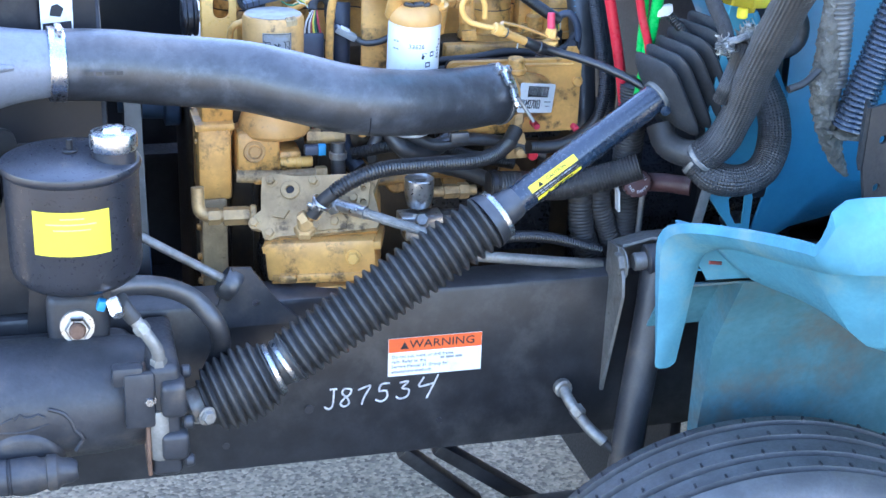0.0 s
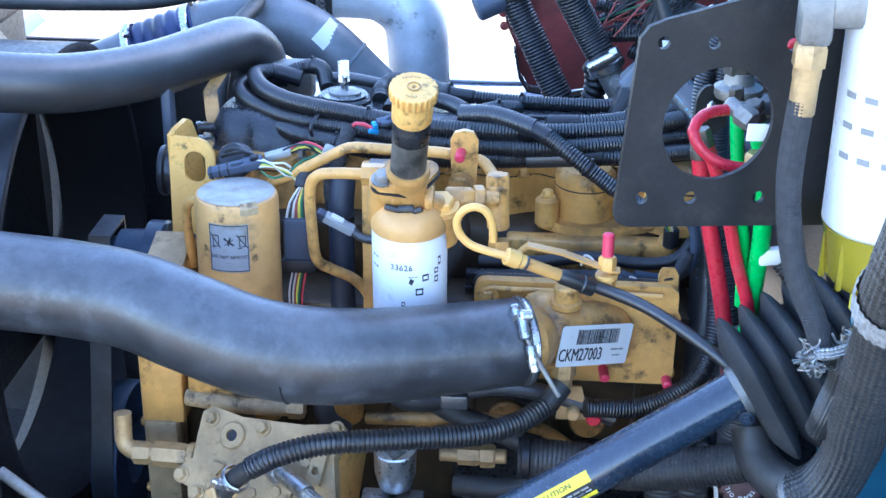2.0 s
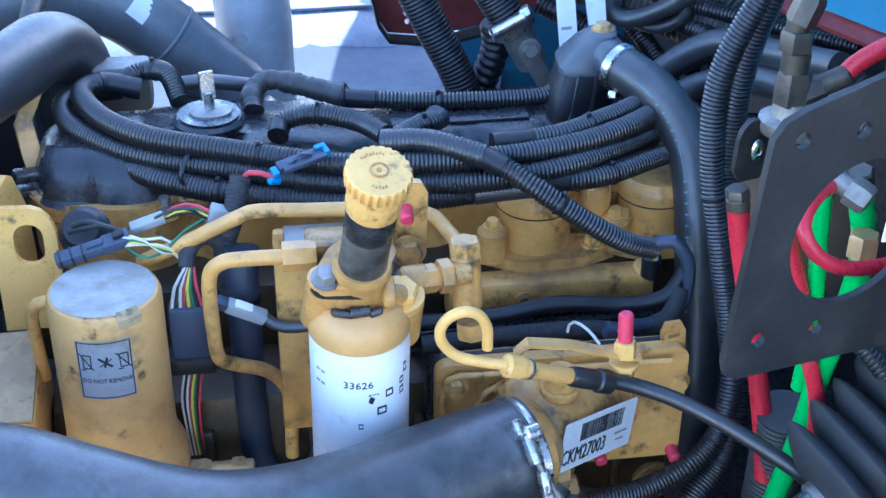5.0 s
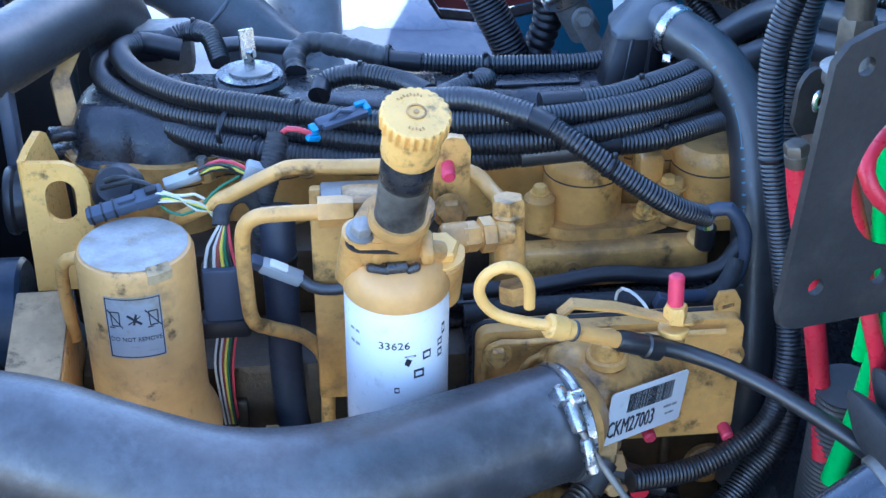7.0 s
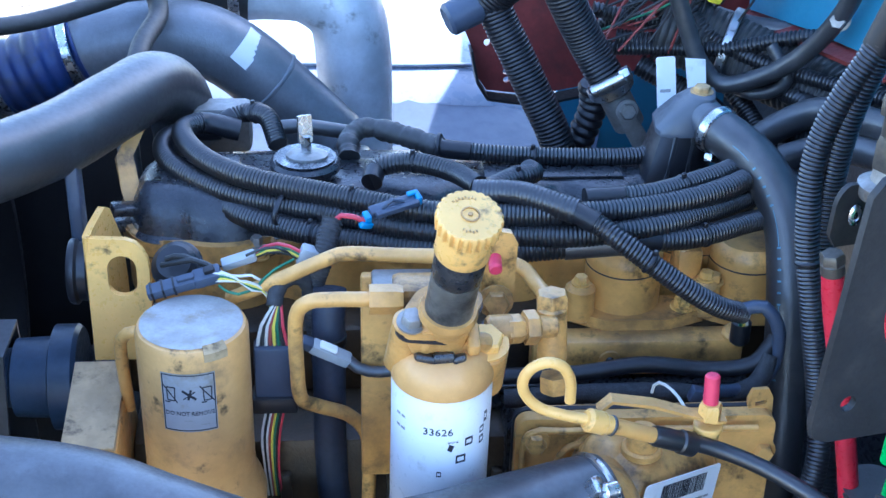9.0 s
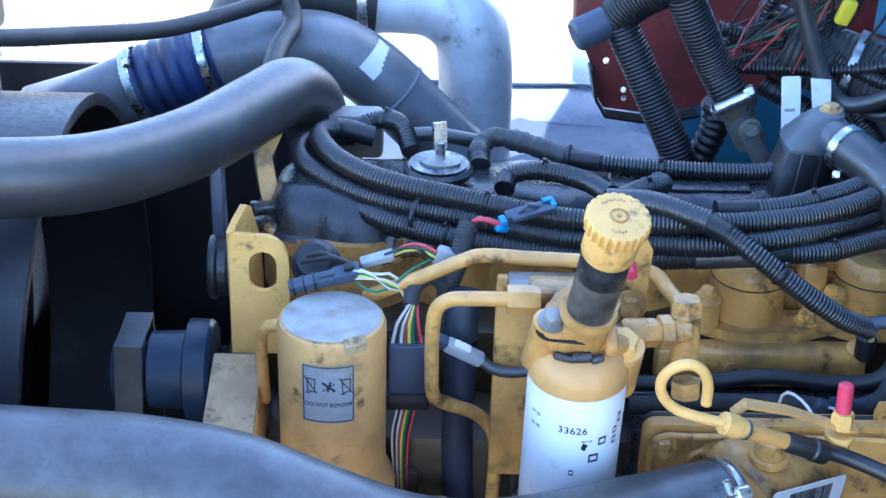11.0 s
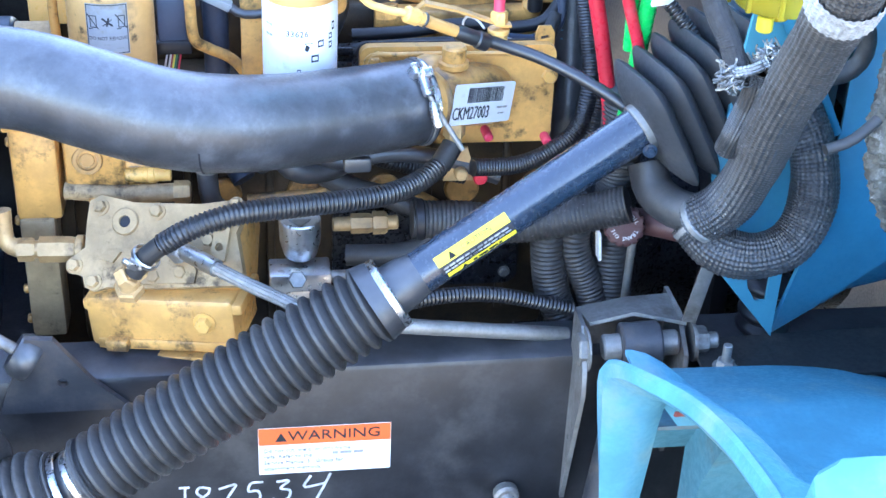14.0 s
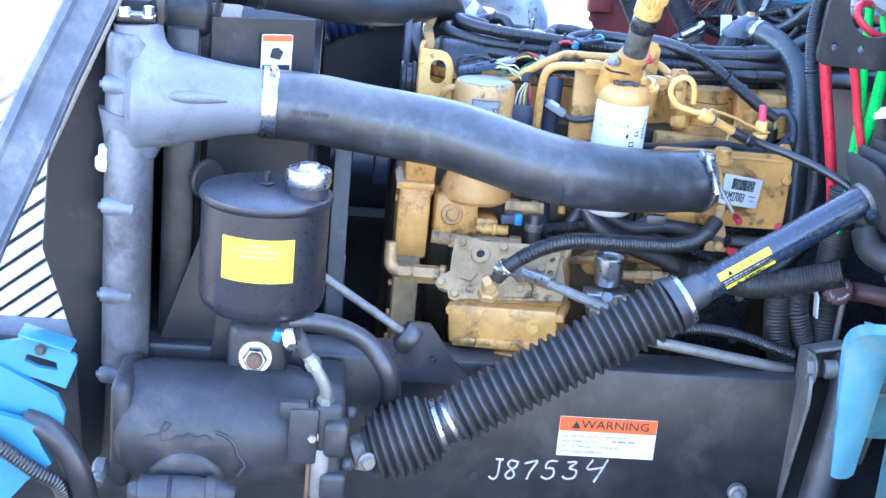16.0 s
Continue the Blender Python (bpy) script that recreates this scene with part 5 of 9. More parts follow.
pump_top = Vector((0.083, 0.071, 1.580))
pb = pump_top - PAX * 0.162
part("primer_barrel", lathe([(0.0, 0.03), (0.0232, 0.03), (0.0215, 0.042), (0.0215, 0.084), (0, 0.084)], along(pb, PAX), 32), "pump_metal", filt, "oil-stained metal primer pump barrel")
part("barrel_collar", lathe([(0.0, 0), (0.0205, 0), (0.0222, 0.003), (0.0222, 0.022), (0.0205, 0.026), (0.0205, 0.042), (0, 0.042)], along(pb + PAX * 0.084, PAX), 32), "cast_dark", filt, "oily black barrel collar")
knob_base = along(pb + PAX * 0.1145, PAX)
knob_bm = lathe([(0, 0), (0.0225, 0.0), (0.0238, 0.002), (0.0238, 0.020), (0.0225, 0.025), (0.0232, 0.029), (0.0272, 0.031), (0.0282, 0.0385), (0.0284, 0.0415), (0.0280, 0.0455), (0.0268, 0.0470), (0.0, 0.0475)], knob_base, 240)
_inv = knob_base.inverted()
for v in knob_bm.verts:
    p = _inv @ v.co
    if math.hypot(p.x, p.y) > 0.0255 and p.z > 0.0300:
        k = 1 - (0.105 if p.z < 0.042 else 0.045) * max(0.0, 0.35 + math.cos(24 * math.atan2(p.y, p.x))) ** 0.8 / 1.27
        v.co = knob_base @ Vector((p.x * k, p.y * k, p.z))
knob = part("primer_knob", knob_bm, "yellow_clean", filt, "clean yellow knurled primer knob")
bm = washer(0.0065, 0.008, 0.0012, along(pump_top + PAX * 0.0002, PAX), 24)
can(0.0022, 0.0014, along(pump_top, PAX), 0.0003, 12, bm)
part("moulded_mark", bm, "yellow_grimy", knob)
for a0_, n_ in ((60, 8), (235, 5)):
    bm = bmesh.new()
    for k in range(n_):
        a = radians(a0_ + k * 9)
        brick(0.0022, 0.0012, 0.0006, along(pump_top + PAX * 0.0002, PAX) @ Matrix.Rotation(a, 4, "Z") @ Matrix.Translation((0.0175 + 0.001 * (k % 2), 0, 0.0002)), 0.0, bm)
    part("moulded_text", bm, "yellow_grimy", knob)
# tee and hooked fitting
bm = hexa(0.014, 0.016, along((0.131, 0.172, 1.405), (1, 0.2, -0.05)))
hexa(0.0165, 0.014, along((0.148, 0.176, 1.404), (1, 0.2, -0.05)), bm)
can(0.011, 0.035, along((0.145, 0.175, 1.404), (1, 0.2, -0.05)), 0.002, 16, bm)
can(0.0145, 0.058, along((0.179, 0.190, 1.358), (-0.05, 0.08, 1)), 0.002, 20, bm)
hexa(0.0165, 0.020, along((0.177, 0.198, 1.408), (-0.05, 0.1, 1)), bm)
hexa(0.0155, 0.018, along((0.182, 0.184, 1.345), (0.05, -0.2, -1)), bm)
part("tee_fitting", bm, "yellow", filt)
part("brace_wall", brick(0.075, 0.012, 0.245, at(0.034, 0.262, 1.2925), 0.004), "yellow", filt)
part("brace_top", brick(0.072, 0.040, 0.010, at(0.043, 0.245, 1.414), 0.003), "steel_dull", filt, "bare metal brace plate")
part("tube_nut", hexa(0.0145, 0.032, along((0.004, 0.208, 1.418), (1, 0.0, 0))), "yellow", filt)
bm = flat([(-0.016, -0.05), (0.016, -0.05), (0.018, 0.015), (0.012, 0.026), (0.0, 0.029), (-0.012, 0.026), (-0.018, 0.015)], 0.009, basis((0.131, 0.252, 1.436), (1, 0.1, 0), (0, 0, 1)))
part("rear_lug", bm, "yellow", filt)
part("dust_cap", can(0.0066, 0.026, along((0.127, 0.258, 1.436), (-0.05, -1, -0.1)), 0.002, 16), "pink", filt, "pink dust cap")
part("lug_bolt", bolt(along((0.128, 0.24, 1.395), (0, -1, 0.1)), 0.013, 0.012), "yellow_grimy", filt)
part("tail_hose", tube([(0.02, 0.26, 1.1), (0.075, 0.27, 1.2), (0.125, 0.26, 1.3), (0.128, 0.25, 1.36)], 0.012, segs=14), "rubber", filt)
# yellow fuel lines
for pts, r in (([(-0.137, 0.318, 1.354), (-0.085, 0.300, 1.387), (-0.035, 0.287, 1.418), (-0.015, 0.284, 1.425), (0.03, 0.278, 1.426), (0.10, 0.268, 1.428), (0.150, 0.262, 1.422), (0.168, 0.245, 1.410), (0.175, 0.215, 1.412), (0.1765, 0.200, 1.418)], 0.0075),
               ([(0.008, 0.208, 1.418), (-0.030, 0.212, 1.416), (-0.054, 0.217, 1.410), (-0.066, 0.224, 1.388), (-0.067, 0.238, 1.32), (-0.064, 0.250, 1.276), (-0.048, 0.262, 1.258), (-0.015, 0.275, 1.235), (0.004, 0.278, 1.20), (0.004, 0.275, 1.12)], 0.0075)):
    solo("fuel_line", tube(pts, r, segs=16, step=0.006), "yellow", "yellow painted steel fuel line, bent to shape", "fuel line", "fuel lines")

# ---------------------------------------------------------------- air inlet cover and dipstick
inlet = thing("air_inlet_cover", (0.28, 0.19, 1.13), "yellow cast air inlet cover with a barcode label", "engine cover")
bm = flat(round_rect(0.150, 1.138, 0.414, 1.280, 0.014), 0.024, at(0, 0.200, 0))
part("cover_plate", bm, "yellow", inlet)
part("cover_gasket", flat(round_rect(0.148, 1.136, 0.416, 1.281, 0.014), 0.006, at(0, 0.2155, 0)), "ink", inlet, "black gasket")
part("cover_base", flat(round_rect(0.152, 1.10, 0.412, 1.218, 0.014), 0.12, at(0, 0.279, 0)), "cast_dark", inlet, "oily dark inlet plenum")
for pts in ([(0.160, 1.150), (0.157, 1.200), (0.160, 1.268), (0.200, 1.2735), (0.30, 1.2735), (0.392, 1.272)], [(0.19, 1.232), (0.20, 1.252), (0.226, 1.262), (0.262, 1.266)]):
    part("cast_rim", tube([(x, 0.1895, z) for x, z in pts], 0.0034, segs=10), "yellow", inlet)
LU = Vector((0.79, 0.57, -0.215)).normalized()
LBASE = basis((0.3070, 0.144, 1.2225), LU, (-0.02, 0.02, 1))
bm = brick(0.150, 0.09, 0.084, LBASE @ Matrix.Translation((0.004, 0.0465, 0.0)), 0.034, segs=5)
tube([(0.203, 0.094, 1.247, 0.0500), (0.214, 0.0985, 1.2465, 0.0495), (0.219, 0.108, 1.244, 0.043), (0.226, 0.135, 1.238, 0.035), (0.238, 0.19, 1.230, 0.032)], segs=32, bm=bm)
part("inlet_elbow", bm, "yellow_grimy", inlet, "grimy yellow inlet casting")
bm = brick(0.150, 0.05, 0.096, LBASE @ Matrix.Translation((0.006, 0.064, 0.0)), 0.022, segs=4)
part("label_boss", bm, "yellow", inlet)
lab = part("barcode_label", flat(round_rect(-0.058, -0.0275, 0.057, 0.0275, 0.004), 0.0012, LBASE @ Matrix.Translation((0, -0.0012, 0))), "white_label", inlet, "white barcode label")
LF = LBASE @ Matrix.Translation((0, -0.0017, 0))
rnd = random.Random(7)
bm = bmesh.new()
x = -0.032
while x < 0.036:
    w = rnd.choice((0.0006, 0.001, 0.0016))
    flat([(x, 0.002), (x + w, 0.002), (x + w, 0.022), (x, 0.022)], 0.0003, LF, bm=bm)
    x += w + rnd.choice((0.0007, 0.0012))
tagged(part("barcode", bm, "ink", lab), kind="stuff")
part("serial", lettering("CKM27003", 0.0245, LF @ Matrix.Translation((-0.057, 0, -0.0125)), align="LEFT", squeeze=0.62), "ink", lab)
part("small_print", bars(0.027, 0.047, -0.008, 0.0026, LF, seed=2, bm=bars(0.031, 0.044, -0.016, 0.002, LF, seed=3)), "ink_grey", lab)
for x, z in ((0.168, 1.262), (0.222, 1.255)):
    part("cover_bolt", bolt(along((x, 0.189, z), (0, -1, 0.1)), 0.0105, 0.012), "yellow", inlet)
for x, y, z in ((0.322, 0.205, 1.158), (0.405, 0.212, 1.147)):
    b = part("stud", bolt(along((x, y + 0.006, z), (0, -1, 0)), 0.010, 0.010), "yellow", inlet)
    part("dust_cap", can(0.0066, 0.026, along((x, y - 0.002, z), (0.1, -1, -0.15)), 0.002, 16), "pink", b, "pink dust cap")
bm = can(0.016, 0.028, at(0.268, 0.158, 1.270), 0.003, 20)
can(0.020, 0.010, at(0.268, 0.158, 1.268), 0.002, 20, bm)
part("top_boss", bm, "yellow", inlet)
bm = flat([(-0.011, -0.08), (0.011, -0.08), (0.013, 0.0), (0.008, 0.010), (-0.008, 0.010), (-0.013, 0.0)], 0.006, basis((0.400, 0.215, 1.290), (1, 0.1, 0), (0, 0.2, 1)), holes=[[(-0.006, -0.008), (0.006, -0.006), (0.006, -0.002), (-0.006, -0.004)]])
tab = part("end_tab", bm, "yellow", inlet)
part("tab_bolt", bolt(along((0.405, 0.203, 1.235), (0, -1, 0.1)), 0.010, 0.012), "yellow", tab)
bm = hexa(0.015, 0.020, at(0.270, 0.142, 1.178))
can(0.011, 0.05, at(0.270, 0.142, 1.160), 0.002, 16, bm)
flat([(-0.02, -0.03), (0.02, -0.03), (0.022, -0.015), (0.012, 0.02), (-0.012, 0.02)], 0.005, at(0.282, 0.165, 1.128), bm=bm)
can(0.009, 0.014, along((0.285, 0.165, 1.112), (0, -1, 0)), 0.002, 14, bm)
part("lower_fitting", bm, "brass", inlet, "grimy brass hose fitting")
part("small_plug", can(0.010, 0.016, along((0.312, 0.17, 1.105), (0, -1, 0)), 0.002, 14), "red", inlet, "red plastic plug")

dip = thing("dipstick", (0.2, 0.07, 1.31), "yellow hooked dipstick in a braced tube with a rubber sleeve", "dipstick")
part("hook", tube([(0.177, 0.073, 1.393), (0.1755, 0.070, 1.416), (0.168, 0.068, 1.432), (0.155, 0.067, 1.438), (0.141, 0.068, 1.432), (0.134, 0.070, 1.418), (0.137, 0.071, 1.402), (0.150, 0.071, 1.388), (0.172, 0.069, 1.381), (0.196, 0.067, 1.376)], 0.0050, segs=14, step=0.004), "yellow_clean", dip, "bright yellow dipstick hook")
ax = Vector((0.075, 0.018, -0.035)).normalized()
p0 = Vector((0.191, 0.066, 1.378))
part("collar", lathe([(0, 0), (0.008, 0), (0.0108, 0.003), (0.0108, 0.018), (0.0088, 0.020), (0.0088, 0.026), (0, 0.026)], along(p0, ax), 24), "yellow_clean", dip)
part("guide_ring", washer(0.006, 0.0095, 0.004, along(p0 + ax * 0.026, ax), 24), "rubber", dip)
part("guide_tube", can(0.0075, 0.06, along(p0 + ax * 0.022, ax), 0.001, 20), "yellow", dip)
part("rubber_sleeve", lathe([(0, 0), (0.0085, 0), (0.0098, 0.004), (0.0098, 0.030), (0.0115, 0.032), (0.0115, 0.046), (0, 0.048)], along(p0 + ax * 0.074, ax), 28), "loom", dip)
part("tail_hose", tube([(0.290, 0.090, 1.334), (0.325, 0.088, 1.323), (0.362, 0.070, 1.315), (0.405, 0.036, 1.303), (0.455, -0.002, 1.28), (0.50, -0.02, 1.24)], 0.0076, segs=16), "loom", dip)
bm = sheet([[(0.205, 0.083, 1.372), (0.205, 0.097, 1.372)], [(0.218, 0.086, 1.382), (0.218, 0.100, 1.382)], [(0.26, 0.094, 1.370), (0.26, 0.108, 1.370)], [(0.318, 0.100, 1.347), (0.318, 0.114, 1.347)], [(0.330, 0.102, 1.346), (0.330, 0.116, 1.346)]], 0.003)
part("brace_strap", bm, "yellow", dip)
post = part("post", hexa(0.011, 0.016, at(0.314, 0.106, 1.348), can(0.014, 0.006, at(0.314, 0.106, 1.335), 0.001, 18)), "yellow_clean", dip)
hexa_bm = hexa(0.012, 0.012, at(0.314, 0.106, 1.324))
part("lock_nut", hexa_bm, "yellow_clean", dip)
part("dust_cap", can(0.0072, 0.034, along((0.314, 0.107, 1.358), (0, 0.15, 1)), 0.002, 16), "pink", post, "pink dust cap")

# ---------------------------------------------------------------- high-pressure oil pump
pump = thing("oil_pump", (-0.1, 0.08, 0.87), "dusty yellow hydraulic injection pump with bolted cover", "pump")
PM = basis((-0.205, 0.150, 1.090), (0.205, -0.062, 0.026), (0.012, 0.072, 0.088))
outl = [(0.0, -0.112), (0.012, -0.118), (0.03, -0.112), (0.10, -0.112), (0.205, -0.108), (0.212, -0.09), (0.200, -0.04), (0.214, -0.006), (0.200, 0.004), (0.15, -0.002), (0.06, 0.0), (0.014, 0.010), (-0.002, 0.002), (-0.004, -0.03), (-0.004, -0.06), (-0.024, -0.075), (-0.024, -0.092), (-0.004, -0.098)]
part("cover_plate", flat(outl, 0.016, PM), "cast_tan", pump, "dusty tan cover plate")
PB = ((0.205, -0.062, 0.02), (0, 0, 1))
part("upper_body", brick(0.205, 0.085, 0.108, PM @ Matrix.Translation((0.100, 0.058, -0.056)), 0.010), "yellow", pump)
part("lower_body", brick(0.20, 0.10, 0.075, basis((-0.105, 0.085, 0.968), *PB), 0.008), "yellow", pump)
part("joint_flange", brick(0.215, 0.085, 0.016, basis((-0.105, 0.080, 0.992), *PB), 0.004), "yellow", pump)
part("sump", brick(0.15, 0.08, 0.05, basis((-0.11, 0.10, 0.91), *PB), 0.008), "yellow_grimy", pump)
LB = basis((-0.105, 0.085, 0.968), *PB)
part("pump_plug", bolt(LB @ along((0.060, -0.050, 0.006), (0, -1, 0)), 0.011, 0.012), "yellow_clean", pump)
part("lower_step", brick(0.186, 0.106, 0.014, LB @ Matrix.Translation((0.004, 0, -0.030)), 0.003), "yellow", pump)
part("step_lug", brick(0.03, 0.02, 0.016, LB @ Matrix.Translation((-0.06, -0.055, -0.028)), 0.003), "yellow", pump)
for k in range(4):
    part("fin", brick(0.17, 0.10, 0.007, basis((-0.108, 0.090, 0.928 - k * 0.016), *PB), 0.002), "yellow", pump)
for u, v in ((0.014, -0.006), (0.092, -0.012), (0.198, -0.004), (0.012, -0.105), (0.095, -0.070), (0.13, -0.092), (0.095, -0.098), (0.165, -0.05), (-0.016, -0.084)):
    part("plate_bolt", bolt(along(PM @ Vector((u, 0.0, v)), PM.to_3x3() @ Vector((0, -1, 0))), 0.0085, 0.009), "cast_tan", pump)
part("flange_pad", flat([(0.075, -0.108), (0.150, -0.106), (0.152, -0.090), (0.140, -0.072), (0.118, -0.058), (0.090, -0.056), (0.078, -0.070), (0.074, -0.090)], 0.006, PM @ Matrix.Translation((0, -0.006, 0))), "cast_tan", pump)
part("corner_pad", flat([(0.018, -0.075), (0.030, -0.062), (0.048, -0.066), (0.038, -0.080)], 0.006, PM @ Matrix.Translation((0, -0.006, 0))), "cast_tan", pump)
om = along(PM @ Vector((0.050, -0.0002, -0.026)), PM.to_3x3() @ Vector((0, -1, 0)))
part("port_boss", washer(0.008, 0.018, 0.005, om, 28), "cast_tan", pump)
part("port_hole", can(0.008, 0.001, om, 0.0002, 20), "ink", pump)
bm = flat([(0.17, -0.075), (0.19, -0.078), (0.197, -0.02), (0.177, -0.017)], 0.008, PM @ Matrix.Translation((0, -0.010, 0)), holes=[ring_pts(0.1835, -0.035, 0.0055, 14), ring_pts(0.182, -0.060, 0.0055, 14)])
part("side_tab", bm, "cast_tan", pump)
for u in (0.04, 0.15):
    part("side_plug", can(0.012, 0.012, along(PM @ Vector((u, 0.02, -0.135)), (0.1, -1, 0.15)), 0.003, 18), "yellow", pump)
# elbow and inlet nuts at the pump's front
bm = tube([(-0.322, 0.165, 1.075), (-0.322, 0.160, 1.045), (-0.318, 0.155, 1.030), (-0.300, 0.152, 1.022), (-0.27, 0.152, 1.021)], 0.012, segs=18, step=0.006)
part("elbow", bm, "brass", pump, "dull brass elbow")
bm = hexa(0.016, 0.022, along((-0.306, 0.152, 1.021), (1, 0, 0)))
part("inlet_nut", bm, "brass", pump, "brass nut")
bm = hexa(0.0175, 0.050, along((-0.278, 0.151, 1.021), (1, -0.05, 0)))
can(0.020, 0.012, along((-0.230, 0.148, 1.021), (1, -0.1, 0)), 0.002, 20, bm)
part("inlet_nut", bm, "brass", pump, "large brass nut")
# discharge fittings
bm = bmesh.new()
hexa(0.019, 0.016, along((-0.152, 0.014, 1.036), (-0.1, -0.5, 0.8)), bm)
can(0.0135, 0.032, along((-0.152, 0.009, 1.044), (-0.1, -0.35, 0.9)), 0.002, 20, bm)
hexa(0.0165, 0.014, along((-0.158, 0.0, 1.062), (0.7, -0.2, 0.6)), bm)
hexa(0.0150, 0.014, along((-0.144, -0.003, 1.074), (0.7, -0.1, 0.6)), bm)
part("discharge_fitting", bm, "brass", pump, "brass discharge fitting")
bm = washer(0.0165, 0.0185, 0.008, along((-0.130, -0.012, 1.096), (0.55, -0.25, 0.8)), 28)
brick(0.014, 0.010, 0.012, basis((-0.142, -0.026, 1.098), (0.8, 0.2, -0.5), (0.55, -0.25, 0.8)), 0.002, bm)
can(0.004, 0.026, along((-0.154, -0.026, 1.104), (0.8, 0.1, -0.5)), 0.001, 12, bm)
part("fitting_clamp", bm, "steel", pump, "small worm-drive clamp")
PH = [(-0.143, -0.006, 1.075), (-0.128, -0.014, 1.100), (-0.107, -0.020, 1.120), (-0.071, -0.022, 1.142), (-0.014, -0.012, 1.155), (0.079, 0.020, 1.147), (0.163, 0.055, 1.137), (0.215, 0.090, 1.136), (0.250, 0.120, 1.145), (0.268, 0.138, 1.165)]
oil_hose = thing("oil_hose", (0.05, 0.02, 1.06), "black ribbed oil hose from the pump to the inlet cover", "hose")
part("hose", tube(PH[2:9], 0.0145, segs=20, ribs=(0.0058, 0.0022)), "loom", oil_hose)
part("hose_end", tube(PH[:3], 0.0125, segs=18), "rubber_dusty", oil_hose)
part("hose_end", tube(PH[8:], 0.0145, segs=18), "rubber_dusty", oil_hose)
braid_hose = thing("steel_braid_hose", (0, -0.02, 1.0), "stainless braided hose with a crimped steel end", "hose")
part("hose", woven([(-0.048, 0.014, 1.066), (-0.005, -0.022, 1.060), (0.045, -0.055, 1.050), (0.09, -0.07, 1.025), (0.12, -0.06, 1.0)], 0.0085, 56, 14, 0.0012, 0.0007), "steel_dull", braid_hose)
part("crimp", tube([(-0.088, 0.055, 1.068), (-0.066, 0.033, 1.067), (-0.044, 0.010, 1.066)], 0.0115, segs=18), "steel", braid_hose)
part("elbow_nut", hexa(0.015, 0.02, along((-0.094, 0.064, 1.060), (0.3, -0.5, 0.3))), "steel_dull", braid_hose)
reg = thing("pressure_regulator", (0.056, 0.03, 1.02), "bare metal pressure regulator on a bright bracket", "regulator")
bm = lathe([(0, 0), (0.019, 0), (0.021, 0.003), (0.026, 0.022), (0.027, 0.052), (0.0255, 0.054), (0.0235, 0.050), (0.0, 0.048)], at(0.062, 0.05, 1.058), 32)
part("cup", bm, "steel", reg)
bm = flat([(-0.014, -0.002), (0.014, -0.002), (0, 0.017)], 0.002, along((0.062, 0.05, 1.107), (0, 1, 0)) @ Matrix.Rotation(radians(180), 4, "Y"))
part("triangle", bm, "steel_dull", reg)
bm = brick(0.078, 0.045, 0.026, at(0.060, 0.030, 1.040), 0.003)
brick(0.05, 0.04, 0.03, at(0.055, 0.035, 1.018), 0.005, bm)
part("bracket", bm, "steel", reg)
bm = hexa(0.012, 0.012, along((0.056, 0.008, 1.046), (0, -1, 0.6)))
part("port_nut", bm, "steel_dull", reg)
part("port_stub", can(0.008, 0.03, along((0.097, 0.03, 1.036), (1, 0, 0)), 0.002, 14), "steel_dull", reg)
bm = hexa(0.014, 0.03, along((0.135, 0.15, 1.045), (1, 0, 0)))
hexa(0.016, 0.02, along((0.165, 0.15, 1.045), (1, 0, 0)), bm)
can(0.010, 0.09, along((0.11, 0.15, 1.045), (1, 0, 0)), 0.002, 14, bm)
solo("oil_gallery_fitting", bm, "brass", "grimy brass fittings on the engine's side", "fitting")
for pts, r, mat, lab_ in (
        ([(0.10, 0.19, 1.10), (0.145, 0.175, 1.085), (0.195, 0.165, 1.072), (0.238, 0.155, 1.050), (0.240, 0.150, 1.015), (0.205, 0.15, 0.995), (0.13, 0.16, 0.99)], 0.015, "rubber_dusty", "dusty black hose looping under the inlet cover"),
        ([(0.06, 0.16, 1.16), (0.12, 0.16, 1.135), (0.19, 0.17, 1.14), (0.27, 0.175, 1.125), (0.34, 0.17, 1.10)], 0.012, "rubber", "smooth black hose under the air inlet"),
        ([(0.03, 0.17, 1.165), (0.06, 0.15, 1.13), (0.11, 0.17, 1.12), (0.17, 0.2, 1.14)], 0.016, "rubber", "short bent black hose under the fuel filter"),
        ([(0.155, 0.02, 0.985), (0.24, 0.05, 0.985), (0.33, 0.08, 0.965), (0.44, 0.10, 0.925)], 0.011, "loom", "thin ribbed loom along the chassis rail")):
    solo("hose", tube(pts, r, segs=18, ribs=(0.006, 0.0018) if mat == "loom" else None), mat, lab_, "hose", "small engine hoses")
wrapped = thing("wrapped_hose", (0.36, 0.12, 1.026), "dark braided heat-sleeved hose", "hose")
part("sleeve", tube([(0.215, 0.125, 1.062), (0.28, 0.125, 1.060), (0.36, 0.12, 1.052), (0.44, 0.10, 1.075), (0.50, 0.08, 1.10)], 0.026, segs=28, ribs=(0.006, 0.0012)), "braid", wrapped)
part("end_band", washer(0.026, 0.0285, 0.012, along((0.219, 0.125, 1.062), (1, 0, 0)), 32), "plastic", wrapped, "black end band")
bh2 = thing("coolant_hose", (-0.03, 0.28, 1.06), "slate-blue rubber hose beside the fuel filter", "hose")
part("hose", tube([(-0.034, 0.300, 1.375), (-0.036, 0.290, 1.335), (-0.036, 0.290, 1.27), (-0.036, 0.293, 1.18), (-0.030, 0.29, 1.10), (-0.005, 0.26, 1.06)], 0.0172, segs=26), "slate_rubber", bh2)
